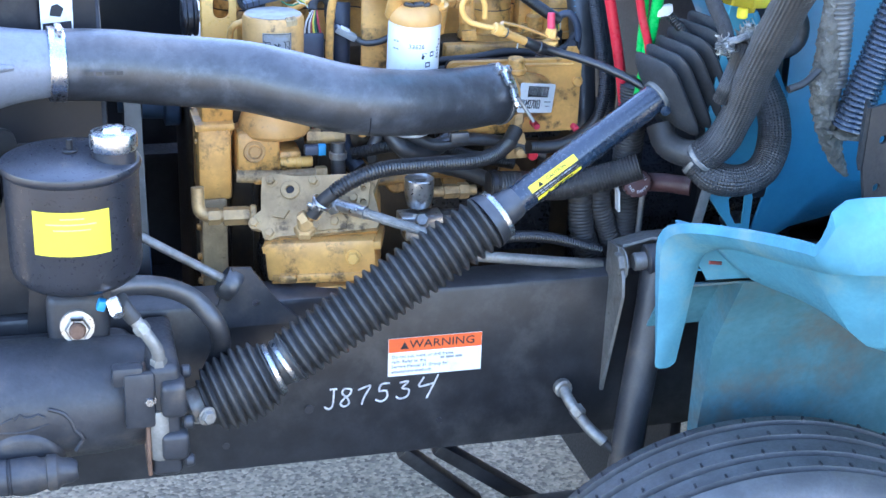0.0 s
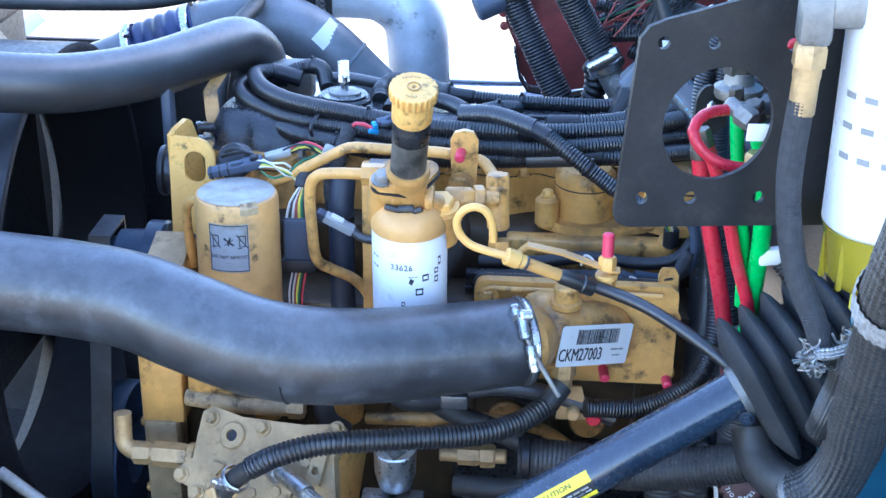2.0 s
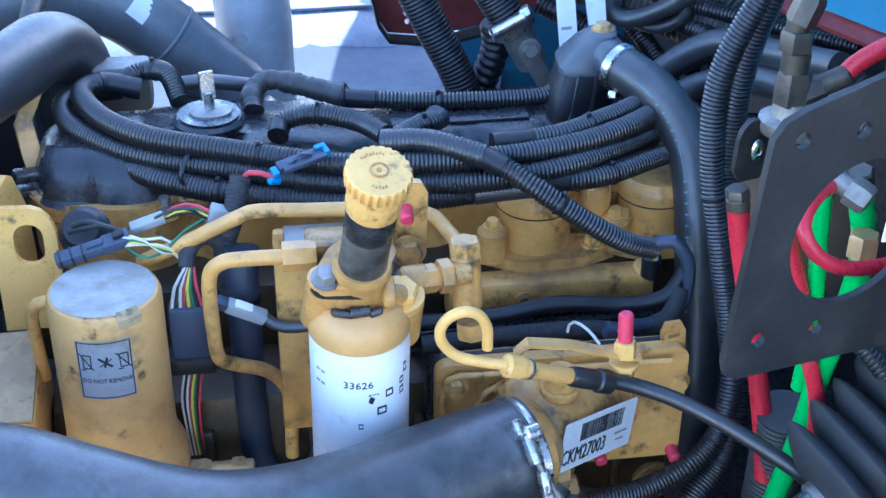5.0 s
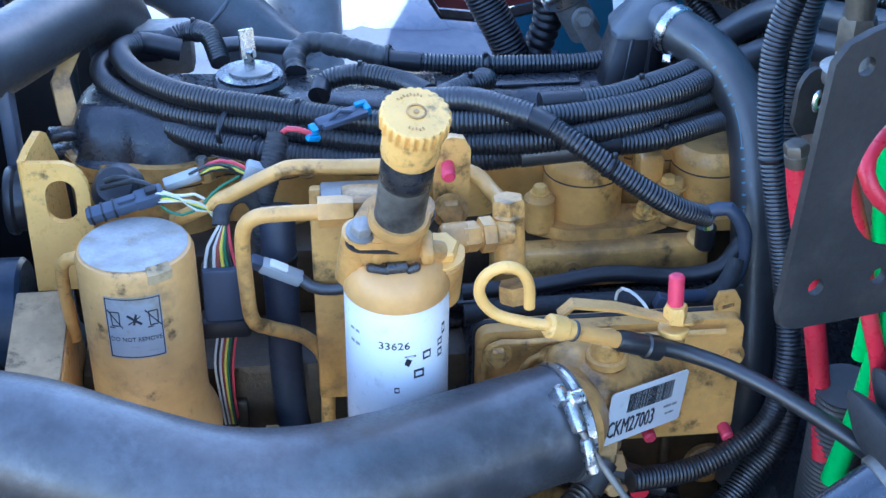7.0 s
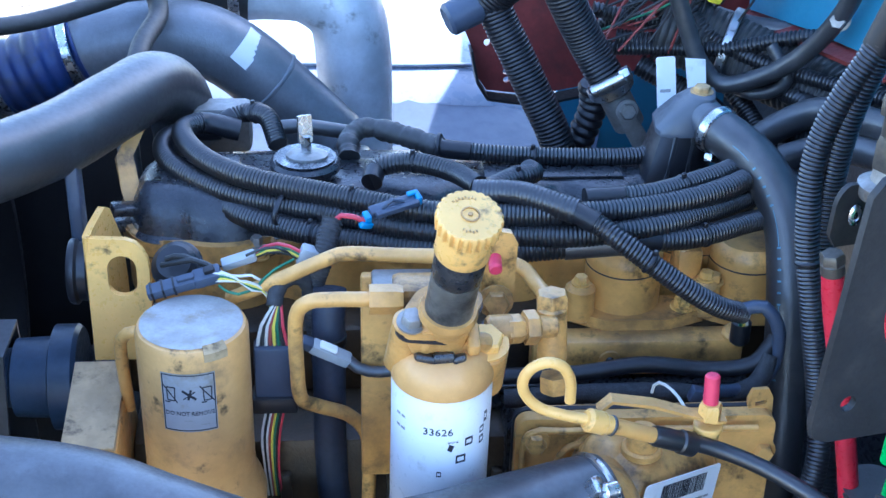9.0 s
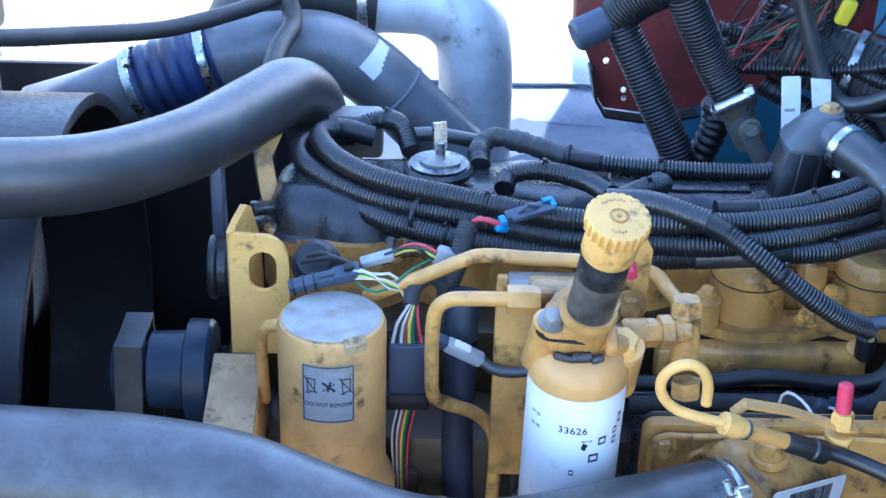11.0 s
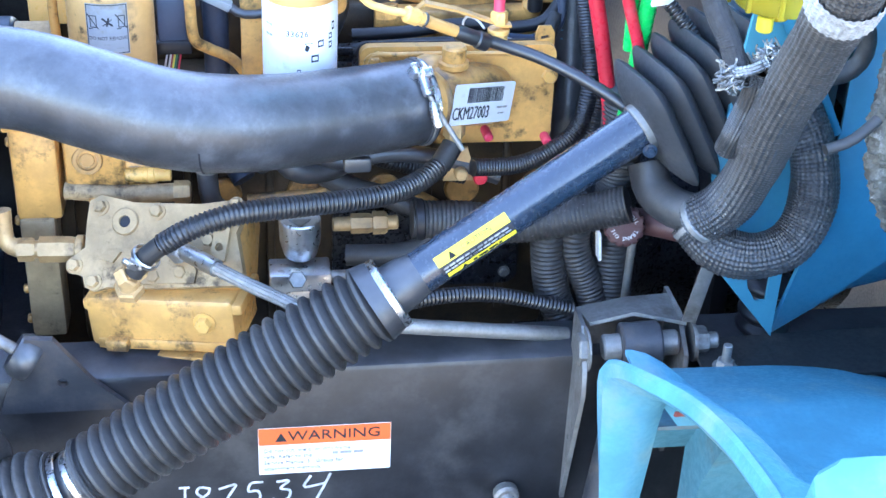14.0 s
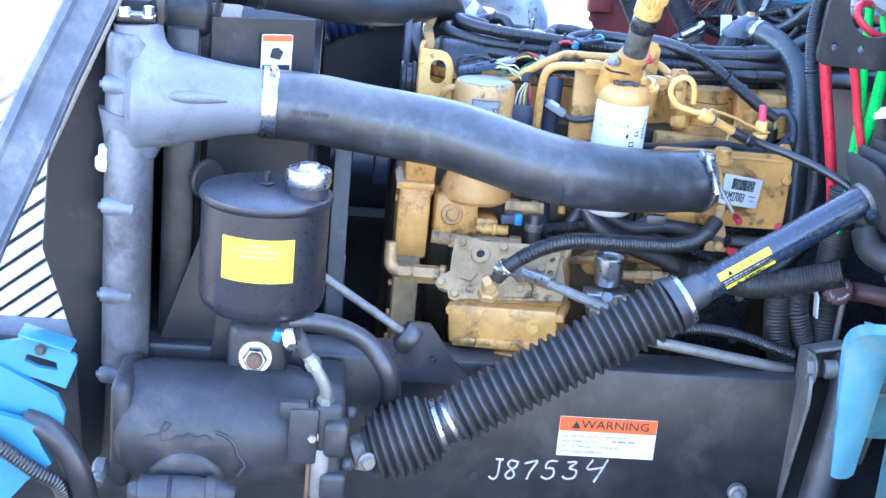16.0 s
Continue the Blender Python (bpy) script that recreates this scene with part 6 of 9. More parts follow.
part("collar", washer(0.0170, 0.0186, 0.010, along((-0.036, 0.290, 1.318), (0, 0, 1)), 28), "plastic", bh2, "black rim")
bm = brick(0.035, 0.012, 0.02, at(0.135, 0.055, 1.183), 0.004)
part("hose_tab", bm, "rubber", charge_hose)

# ---------------------------------------------------------------- steering
shaft = thing("steering_shaft", (-0.2, -0.14, 0.76), "black steering shaft with ribbed rubber bellows and warning sticker", "steering shaft")
S0, S1, S2 = Vector((-0.203, -0.141, 0.874)), Vector((0.156, -0.115, 1.097)), Vector((0.463, -0.05, 1.276))
up = (S2 - S1).normalized()
tube_ob = part("upper_tube", tube([S1 - up * 0.03, S1 + (S2 - S1) * 0.5, S2], 0.0265, segs=56, step=0.02), "shaft", shaft)
part("tube_neck", tube([(*(S1 - up * 0.01), 0.034), (*(S1 + up * 0.03), 0.030), (*(S1 + up * 0.045), 0.0268)], segs=28, step=0.006), "rubber", shaft)
part("bellows", tube([(*S0, 0.049), (*(S0 + (S1 - S0) * 0.5), 0.052), (*(S1 - up * 0.012), 0.050)], segs=36, ribs=(0.0166, 0.0105)), "rubber_dusty", shaft, "dusty ribbed rubber bellows")
part("bellows_cuff", tube([(*(S1 - up * 0.022), 0.050), (*(S1 - up * 0.004), 0.046), (*(S1 + up * 0.006), 0.042)], segs=32, step=0.005), "rubber", shaft)
clamp_band(S1 + up * 0.002, up, 0.0435, 0.011, None, shaft, "upper_clamp", "bright steel clamp ring")
lo = (S1 - S0).normalized()
part("lower_cuff", tube([(*(S0 - lo * 0.035), 0.036), (*(S0 - lo * 0.01), 0.040), (*(S0 + lo * 0.006), 0.047)], segs=28, step=0.006), "rubber", shaft)
clamp_band(S0 - lo * 0.012, lo, 0.040, 0.010, None, shaft, "middle_clamp", "bright steel clamp ring")
clamp_band(S0 - lo * 0.034, lo + Vector((0.15, 0, -0.1)), 0.044, 0.010, None, shaft, "lower_clamp", "bright steel clamp ring")
part("lower_boot", tube([(-0.350, -0.152, 0.806, 0.040), (-0.333, -0.151, 0.812, 0.058), (-0.29, -0.148, 0.830, 0.066), (-0.255, -0.145, 0.846, 0.062), (-0.236, -0.144, 0.855, 0.050)], segs=36, ribs=(0.0155, 0.0105)), "rubber_dusty", shaft, "dusty ribbed rubber boot")
part("pinch_bolt", bolt(along((-0.362, -0.150, 0.783), (-0.2, -1, 0)), 0.011, 0.012, can(0.03, 0.03, along((-0.375, -0.15, 0.80), (1, 0, 0.35)), 0.004, 20)), "steel_dull", shaft)
side = Vector((-0.04, -0.93, 0.36))
SM = basis(S1 + (S2 - S1) * 0.325, up, Vector((0, 0, 1)))


def on_shaft(bm, lift=0.0004):
    inv = SM.inverted()
    for v in bm.verts:
        p = inv @ v.co
        a = p.z / 0.0265 + radians(18)
        rr = 0.0267 + lift + max(0.0, -p.y)
        v.co = SM @ Vector((p.x, -rr * math.cos(a), rr * math.sin(a)))
    return bm


def grid_strip(x0, x1, z0, z1):
    return sheet([[SM @ Vector((x, 0, z0 + (z1 - z0) * k / 6)) for k in range(7)] for x in (x0, (x0 + x1) / 2, x1)])


stk = part("caution_sticker", on_shaft(grid_strip(-0.05, 0.05, 0.000, 0.0135)), "yellow_label", tube_ob, "yellow and black caution sticker")
part("black_panel", on_shaft(grid_strip(-0.05, 0.05, -0.011, -0.001)), "ink", tube_ob)
part("lower_strip", on_shaft(grid_strip(-0.045, 0.05, -0.0195, -0.0125)), "yellow_label", tube_ob)
bm = bars(-0.046, 0.046, -0.0055, 0.0025, SM, seed=11)
bars(-0.046, 0.046, -0.0100, 0.0025, SM, seed=12, bm=bm)
part("white_print", on_shaft(bm, 0.0009), "white_label", tube_ob)
bm = lettering("CAUTION", 0.0085, SM @ Matrix.Translation((0.006, 0, 0.0065)), squeeze=1.1)
flat([(-0.034, 0.002), (-0.024, 0.002), (-0.029, 0.011)], 0.0003, SM, bm=bm)
bars(-0.01, 0.03, -0.0178, 0.0035, SM, seed=14, bm=bm)
flat([(-0.026, -0.0185), (-0.018, -0.0185), (-0.022, -0.013)], 0.0003, SM, bm=bm)
part("black_print", on_shaft(bm, 0.0009), "ink", tube_ob)

boot = thing("column_boot", (0.50, 0.02, 1.19), "black moulded rubber accordion boot on the steering column", "boot")
bx = up.cross(Vector((0, 0, 1))).normalized()
bz = bx.cross(up).normalized()


def boot_plate(c, w, h, t):
    """One rounded square fold of the boot."""
    m = Matrix(((bx.x, up.x, bz.x, c.x), (bx.y, up.y, bz.y, c.y), (bx.z, up.z, bz.z, c.z), (0, 0, 0, 1)))
    rings = []
    bm = bmesh.new()
    for dy, k in ((-t * 0.55, 0.66), (-t * 0.30, 0.86), (-t * 0.12, 0.965), (0.0, 1.0), (t * 0.10, 0.985), (t * 0.25, 0.90), (t * 0.55, 0.62)):
        rings.append([m @ Vector((x, dy, z)) for x, z in round_rect(-w * k, -h * k, w * k, h * k, w * 0.45 * k, 6)])
    grid = [[bm.verts.new(p) for p in r] for r in rings]
    n = len(grid[0])
    for a, b in zip(grid, grid[1:]):
        for i in range(n):
            bm.faces.new((a[i], a[(i + 1) % n], b[(i + 1) % n], b[i]))
    bm.faces.new(grid[0])
    bm.faces.new(grid[-1][::-1])
    return bm


for k in range(6):
    c = S2 + up * (0.013 + k * 0.0265) + Vector((0.0035, 0.007, -0.0035)) * k + Vector((0.008, 0.002, -0.004))
    part("fold", boot_plate(c, 0.062 + 0.0025 * k, 0.080 + 0.0017 * k, 0.029), "boot_rubber", boot)
part("neck", washer(0.0268, 0.0305, 0.010, along(S2 - up * 0.006, up), 32), "steel_dull", boot, "bare metal edge ring")
part("neck_screw", bolt(along((0.468, -0.078, 1.258), (-0.2, -1, 0)), 0.0065, 0.008), "shaft", boot)
part("base_plate", brick(0.19, 0.19, 0.012, along(S2 + up * 0.17 + Vector((0.03, 0.03, -0.01)), up), 0.004), "body_blue", boot)

res = thing("steering_reservoir", (-0.54, -0.143, 1.04), "satin black power-steering reservoir with a yellow label", "reservoir")
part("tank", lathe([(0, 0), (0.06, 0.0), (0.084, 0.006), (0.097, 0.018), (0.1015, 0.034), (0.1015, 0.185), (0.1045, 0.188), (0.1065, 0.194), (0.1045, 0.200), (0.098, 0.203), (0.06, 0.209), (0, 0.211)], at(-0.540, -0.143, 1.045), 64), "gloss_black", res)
lab = part("label", wrap_label(-0.540, -0.143, 0.1020, 234, 300, 1.125, 1.195), "yellow_label", res, "plain yellow instruction label")
bm = bmesh.new()
for k, (a0, a1) in enumerate(((258, 278), (246, 288), (252, 283))):
    graft(wrap_label(-0.540, -0.143, 0.1025, a0, a1, 1.184 - k * 0.009, 1.1855 - k * 0.009, 8), bm)
part("print", bm, "ink_grey", lab)
cap = part("cap", lathe([(0, 0), (0.034, 0), (0.036, 0.003), (0.036, 0.022), (0.0345, 0.026), (0.018, 0.028), (0.016, 0.034), (0.006, 0.036), (0, 0.036)], at(-0.475, -0.165, 1.266), 40), "chrome", res, "bright steel filler cap")
part("filler_neck", can(0.033, 0.03, at(-0.475, -0.165, 1.240), 0.003, 36), "gloss_black", res)
bm = can(0.012, 0.006, at(-0.540, -0.143, 1.255), 0.002, 18)
can(0.005, 0.022, at(-0.540, -0.143, 1.255), 0.001, 12, bm)
part("vent_stud", bm, "plastic", res)
part("drain_fitting", hexa(0.011, 0.03, along((-0.492, -0.22, 1.038), (0.3, -1, -0.6))), "chrome", res)
part("drain_clip", brick(0.014, 0.018, 0.018, at(-0.508, -0.215, 1.030, 0, 20, 0), 0.003), "blue_conn", res)
part("mount_strap", flat([(-0.07, 0), (0.07, 0), (0.05, -0.16), (-0.09, -0.16)], 0.010, at(-0.54, -0.03, 1.06)), "rail", res)
solo("reservoir_hose", tube([(-0.50, -0.17, 1.035), (-0.46, -0.15, 1.030), (-0.41, -0.13, 1.015), (-0.36, -0.12, 0.985), (-0.325, -0.13, 0.94), (-0.315, -0.10, 0.88), (-0.33, -0.07, 0.82)], 0.0165, segs=22), "rubber", "smooth black return hose below the reservoir", "hose")

gear = thing("steering_gear", (-0.58, -0.12, 0.7), "black cast steering gear bolted to the chassis rail", "steering gear")
bm = lathe([(0, 0), (0.085, 0), (0.098, 0.012), (0.102, 0.05), (0.100, 0.24), (0.094, 0.30), (0.088, 0.33), (0, 0.33)], along((-0.765, -0.108, 0.820), (1, 0, 0.0)), 48)
brick(0.30, 0.12, 0.16, at(-0.605, -0.075, 0.825), 0.03, bm, segs=3)
brick(0.035, 0.19, 0.19, at(-0.755, -0.10, 0.825), 0.02, bm, segs=3)
brick(0.10, 0.04, 0.12, at(-0.545, -0.075, 0.935), 0.02, bm, segs=3)
part("housing", bm, "gear", gear)
bm = brick(0.052, 0.20, 0.205, at(-0.418, -0.118, 0.812), 0.014, segs=3)
brick(0.05, 0.02, 0.10, at(-0.458, -0.215, 0.858), 0.008, bm)
part("valve_housing", bm, "gear", gear)
part("sector_cover", lathe([(0, 0), (0.066, 0), (0.068, 0.02), (0.060, 0.036), (0.052, 0.042), (0, 0.044)], along((-0.645, -0.168, 0.755), (0, -1, -0.12)), 40), "gear", gear)
part("sector_shaft", lathe([(0, 0), (0.014, 0.002), (0.020, 0.010), (0.021, 0.018), (0.028, 0.020), (0.029, 0.026), (0.029, 0.066), (0.027, 0.068), (0.027, 0.072), (0.029, 0.074), (0.029, 0.112), (0.026, 0.116), (0.026, 0.126), (0.029, 0.128), (0.029, 0.142), (0.022, 0.150), (0.020, 0.165), (0.014, 0.174), (0, 0.176)], along((-0.735, -0.238, 0.752), (1, 0, 0.02)), 32), "gear", gear, "grooved dark shaft clamp")
part("clamp_band", washer(0.0275, 0.0292, 0.0045, along((-0.6660, -0.238, 0.7534), (1, 0, 0.02)), 32), "ink", gear)
for y, z in ((-0.205, 0.885), (-0.205, 0.745), (-0.15, 0.90)):
    part("end_bolt", bolt(along((-0.418, y, z), (1, -0.1, 0)), 0.010, 0.012), "gear", gear)
bm = tube([(-0.712, -0.2085, 0.838), (-0.695, -0.2085, 0.842), (-0.676, -0.206, 0.852), (-0.672, -0.2045, 0.862), (-0.684, -0.204, 0.860), (-0.690, -0.2085, 0.840), (-0.684, -0.2095, 0.829), (-0.668, -0.209, 0.836), (-0.655, -0.209, 0.842)], 0.0016, segs=8)
tube([(-0.652, -0.2093, 0.838), (-0.640, -0.2085, 0.848), (-0.632, -0.2095, 0.836), (-0.620, -0.209, 0.846), (-0.606, -0.2095, 0.838)], 0.0016, segs=8, bm=bm)
tube([(-0.720, -0.2095, 0.822), (-0.680, -0.2100, 0.818), (-0.640, -0.2100, 0.816), (-0.600, -0.2098, 0.826)], 0.0012, segs=8, bm=bm)
part("cast_scroll", bm, "gear", gear, "raised cast scroll")
bm = tube([(-0.600, -0.2055, 0.850), (-0.580, -0.2060, 0.843), (-0.566, -0.2070, 0.826), (-0.560, -0.2080, 0.806), (-0.548, -0.2075, 0.795), (-0.562, -0.2065, 0.772)], 0.0035, segs=10)
part("casting_ridge", bm, "gear", gear)
part("worn_column", lathe([(0, 0), (0.017, 0), (0.019, 0.003), (0.019, 0.085), (0.017, 0.090), (0, 0.090)], at(-0.428, -0.205, 0.745), 24), "steel_dull", gear, "worn grey column with rusty edges")
part("cast_lug", brick(0.05, 0.03, 0.035, at(-0.475, -0.205, 0.90), 0.008), "gear", gear)
part("end_block", brick(0.04, 0.05, 0.06, at(-0.405, -0.215, 0.86), 0.010, segs=3), "gear", gear)
part("end_block", brick(0.045, 0.05, 0.05, at(-0.405, -0.205, 0.77), 0.010, segs=3), "gear", gear)
part("parting_flange", brick(0.007, 0.203, 0.180, at(-0.447, -0.118, 0.806), 0.003), "brown_rust", gear, "rusty joint flange")
nut = part("mount_nut", bolt(along((-0.547, -0.100, 0.942), (0, -1, 0.1)), 0.0205, 0.020), "steel", gear, "large bright mounting nut")
part("mount_washer", washer(0.012, 0.028, 0.005, along((-0.547, -0.096, 0.942), (0, -1, 0.1)), 32), "steel_dull", gear)
part("stud_end", can(0.0135, 0.030, along((-0.547, -0.100, 0.942), (0, -1, 0.1)), 0.003, 20), "brown_rust", nut, "rusty stud end")
part("end_plug", bolt(along((-0.352, -0.205, 0.812), (0.4, -1, 0)), 0.012, 0.014), "steel_dull", gear)
part("joint_bolt", bolt(along((-0.443, -0.220, 0.858), (0, -1, 0)), 0.008, 0.010), "chrome", gear)
for y, z in ((-0.21, 0.735), (-0.19, 0.89), (-0.216, 0.81)):
    part("valve_bolt", can(0.011, 0.016, along((-0.39, y, z), (1, 0, 0)), 0.003, 14), "gear", gear)
bm = hexa(0.014, 0.02, along((-0.425, -0.200, 0.905), (0, -0.2, 1)))
tube([(-0.425, -0.203, 0.915), (-0.426, -0.206, 0.938), (-0.436, -0.205, 0.958), (-0.46, -0.20, 0.995)], 0.0105, segs=16, bm=bm)
hexa(0.0135, 0.016, along((-0.445, -0.203, 0.972), (-0.5, 0.1, 0.8)), bm)
part("pressure_fitting", bm, "steel_dull", gear, "grey steel pressure fitting")
bm = hexa(0.015, 0.03, along((-0.79, -0.15, 0.755), (0, -1, -0.3)))
can(0.010, 0.05, along((-0.79, -0.15, 0.755), (0, -1, -0.3)), 0.002, 14, bm)
part("stop_bolt", bm, "steel_dull", gear)
solo("pressure_hose", tube([(-0.459, -0.200, 0.993), (-0.475, -0.19, 1.015), (-0.49, -0.10, 1.02), (-0.50, 0.0, 0.98), (-0.50, 0.04, 0.90)], 0.0125, segs=18), "rubber_dusty", "dusty black pressure hose behind the steering gear", "hose")

mount = thing("engine_mount", (-0.26, 0.0, 0.85), "black triangular engine mount bracket on the rail", "bracket")
part("gusset", flat([(-0.07, -0.05), (0.095, -0.05), (0.05, -0.005), (0.005, 0.060), (-0.028, 0.062)], 0.010, at(-0.255, -0.014, 0.925), holes=[ring_pts(0.012, -0.005, 0.007, 14)]), "gear", mount)
part("rubber_disc", lathe([(0, 0), (0.026, 0), (0.03, 0.006), (0.03, 0.02), (0.024, 0.03), (0, 0.03)], along((-0.275, -0.005, 0.948), (-0.8, 0.1, 0.55)), 28), "rubber", mount)
part("strut_rod", tube([(-0.295, 0.0, 0.962), (-0.36, 0.025, 0.995), (-0.455, 0.055, 1.045)], 0.0080, segs=14), "steel_dull", mount, "bare steel strut rod")

# ---------------------------------------------------------------- labels on the rail
warn = thing("warning_label", (0.09, -0.001, 0.742), "orange and white warning label stuck on the rail", "label")
WM = at(0.0895, -0.0005, 0.781)
part("paper", flat(round_rect(-0.0895, -0.039, 0.0895, 0.039, 0.002), 0.0005, at(0.0895, -0.0006, 0.781)), "white_label", warn)
WF = at(0.0895, -0.0011, 0.781)
part("header", flat([(-0.089, 0.0105), (0.089, 0.0105), (0.089, 0.0385), (-0.089, 0.0385)], 0.0004, WF), "orange_label", warn, "orange header")
WT = at(0.0895, -0.0017, 0.781)
part("word", lettering("WARNING", 0.0225, WT @ Matrix.Translation((0.013, 0, 0.0245)), squeeze=1.15), "ink", warn)
bm = flat([(-0.067, 0.0165), (-0.051, 0.0165), (-0.059, 0.031)], 0.0003, WT)
part("hazard_triangle", bm, "ink", warn)
for k, words in enumerate(("Do not cut, weld, or drill frame", "rails. Refer to the", "Service Manual 31 Group for", "attachment methods.")):
    part("text_line", lettering(words, 0.0092, WT @ Matrix.Translation((-0.083, 0, 0.0012 - 0.0102 * k)), align="LEFT"), "ink_grey", warn)
part("text_bar", bars(0.010, 0.052, -0.0090, 0.0045, WT, seed=21), "ink_grey", warn)


def strokes(lines, m, w, bm):
    """Chalk strokes of width w along polylines."""
    for ln in lines:
        path = smooth_path([(x, 0, z) for x, z in ln], 0.004) if len(ln) > 2 else np.array([(x, 0, z) for x, z in ln])
        for (x0, _, z0), (x1, _, z1) in zip(path, path[1:]):
            d = math.hypot(x1 - x0, z1 - z0) or 1
            nx, nz = -(z1 - z0) / d * w / 2, (x1 - x0) / d * w / 2
            ex, ez = (x1 - x0) * 0.15, (z1 - z0) * 0.15
            flat([(x0 - ex + nx, z0 - ez + nz), (x0 - ex - nx, z0 - ez - nz), (x1 + ex - nx, z1 + ez - nz), (x1 + ex + nx, z1 + ez + nz)], 0.0003, m, bm=bm)
    return bm


CM = at(-0.118, -0.0008, 0.691) @ Matrix.Diagonal((1.09, 1, 1.16, 1))
glyphs = [[[(0.0, 0.0), (0.008, -0.004), (0.014, 0.004), (0.016, 0.030)], [(0.010, 0.031), (0.020, 0.031)]],
          [[(0.046, 0.028), (0.034, 0.030), (0.030, 0.022), (0.038, 0.014), (0.042, 0.004), (0.034, -0.002), (0.027, 0.004), (0.034, 0.013), (0.044, 0.020), (0.046, 0.028)]],
          [[(0.058, 0.026), (0.074, 0.031), (0.079, 0.031), (0.068, 0.012), (0.064, -0.001)]],
          [[(0.112, 0.033), (0.098, 0.032), (0.094, 0.020), (0.106, 0.020), (0.108, 0.008), (0.098, 0.001), (0.088, 0.005)]],
          [[(0.130, 0.032), (0.145, 0.033), (0.134, 0.022), (0.146, 0.018), (0.143, 0.006), (0.130, 0.003), (0.124, 0.007)]],
          [[(0.172, 0.038), (0.164, 0.022), (0.190, 0.026)], [(0.197, 0.040), (0.188, 0.020), (0.178, 0.000)]]]
chalk = thing("chalk_number", (0.0, -0.001, 0.685), "white handwritten chalk number on the black rail", "chalk mark")
for g in glyphs:
    part("digit", strokes(g, CM, 0.0032, bmesh.new()), "chalk", chalk)
# brake hose stub on the rail
bm = can(0.018, 0.02, along((0.343, -0.001, 0.690), (0, -1, 0)), 0.004, 18)
tube([(0.343, -0.015, 0.69), (0.350, -0.04, 0.672), (0.372, -0.075, 0.64), (0.40, -0.10, 0.615)], 0.011, segs=16, bm=bm)
hexa(0.015, 0.02, along((0.355, -0.05, 0.666), (0.4, -0.7, -0.5)), bm)
solo("brake_fitting", bm, "steel_dull", "grey brake line fitting through the rail", "fitting")
solo("brake_hose", tube([(0.40, -0.10, 0.615), (0.43, -0.115, 0.58), (0.46, -0.10, 0.50), (0.47, -0.02, 0.42), (0.46, 0.09, 0.372)], 0.008, segs=14), "rubber_dusty", "thin black brake hose below the rail", "hose")
for k in range(5):
    solo("leaf_spring", brick(1.3 - 0.16 * k, 0.075, 0.011, at(0.45, 0.09, 0.36 - k * 0.0125), 0.003), "rail", "dark leaf of the front leaf spring", "leaf spring", "spring leaves")

# ---------------------------------------------------------------- fender liner, tyre, spring bracket
fender = thing("fender_liner", (0.6, -0.4, 0.6), "turquoise moulded fender liner with a broad rolled lip", "fender")
LIP = [(0.384, -0.3165, 0.895), (0.374, -0.321, 0.985), (0.362, -0.328, 1.075), (0.3566, -0.336, 1.128), (0.360, -0.362, 1.158), (0.374, -0.42, 1.183), (0.398, -0.488, 1.202), (0.405, -0.56, 1.223), (0.402, -0.64, 1.247),
       (0.395, -0.712, 1.269), (0.389, -0.748, 1.281), (0.394, -0.757, 1.308), (0.401, -0.762, 1.340), (0.440, -0.768, 1.349), (0.56, -0.775, 1.345), (0.75, -0.78, 1.33)]
LOW = [(0.416, -0.310, 0.880), (0.418, -0.326, 0.965), (0.418, -0.344, 1.050), (0.420, -0.360, 1.098), (0.428, -0.392, 1.126), (0.436, -0.44, 1.146), (0.440, -0.50, 1.162), (0.438, -0.57, 1.182), (0.430, -0.645, 1.205),
       (0.420, -0.715, 1.228), (0.414, -0.752, 1.240), (0.412, -0.765, 1.246), (0.416, -0.774, 1.250), (0.45, -0.785, 1.250), (0.56, -0.79, 1.245), (0.76, -0.795, 1.23)]
lip_top, lip_low = smooth_path(LIP, 0.02), smooth_path(LOW, 0.02)
n = 60
lip_top = np.array([lip_top[int(round(k * (len(lip_top) - 1) / (n - 1)))] for k in range(n)])
lip_low = np.array([lip_low[int(round(k * (len(lip_low) - 1) / (n - 1)))] for k in range(n)])
rows = []
for k in range(n):
    a, b = Vector(lip_top[k]), Vector(lip_low[k])
    out = Vector((-0.010, -0.012, 0.0))
    rows.append([a + Vector((0.018, 0.012, -0.012)), a + Vector((0.005, 0.004, 0.002)), a, a * 0.8 + b * 0.2 + out, a * 0.45 + b * 0.55 + out * 1.1, b * 0.9 + a * 0.1 + out * 0.4, b, b + Vector((0.012, 0.006, 0.004))])
part("lip", sheet(rows, 0.004), "fender", fender)
# the arch over the wheel, behind the lip
def arch_profile(x):
    return 1.045 - 0.75 * max(0.0, x - 0.62) ** 2 - 0.02 * (x - 0.5)


rows = []
for y in np.linspace(-0.13, -0.79, 34):
    if y > -0.345:
        x0, rise, reach = 0.50 - 0.5 * max(0.0, -0.24 - y), 0.0, 0.1
        low = 0.07 * max(0.0, (y + 0.30) / 0.17)
    else:
        a = min((Vector(p) for p in lip_top[16:]), key=lambda p: abs(p.y - y))
        x0, low = a.x + 0.014, 0.0
        rise = a.z - 0.010 - arch_profile(x0)
        reach = 0.10 + 0.35 * min(1.0, max(0.0, (-0.64 - y) / 0.12))
    xs = x0 + (1.30 - x0) * np.linspace(0, 1, 22) ** 1.6
    rows.append([(x, y, arch_profile(x) - low + rise * math.exp(-((x - x0) / reach) ** 2)) for x in xs])
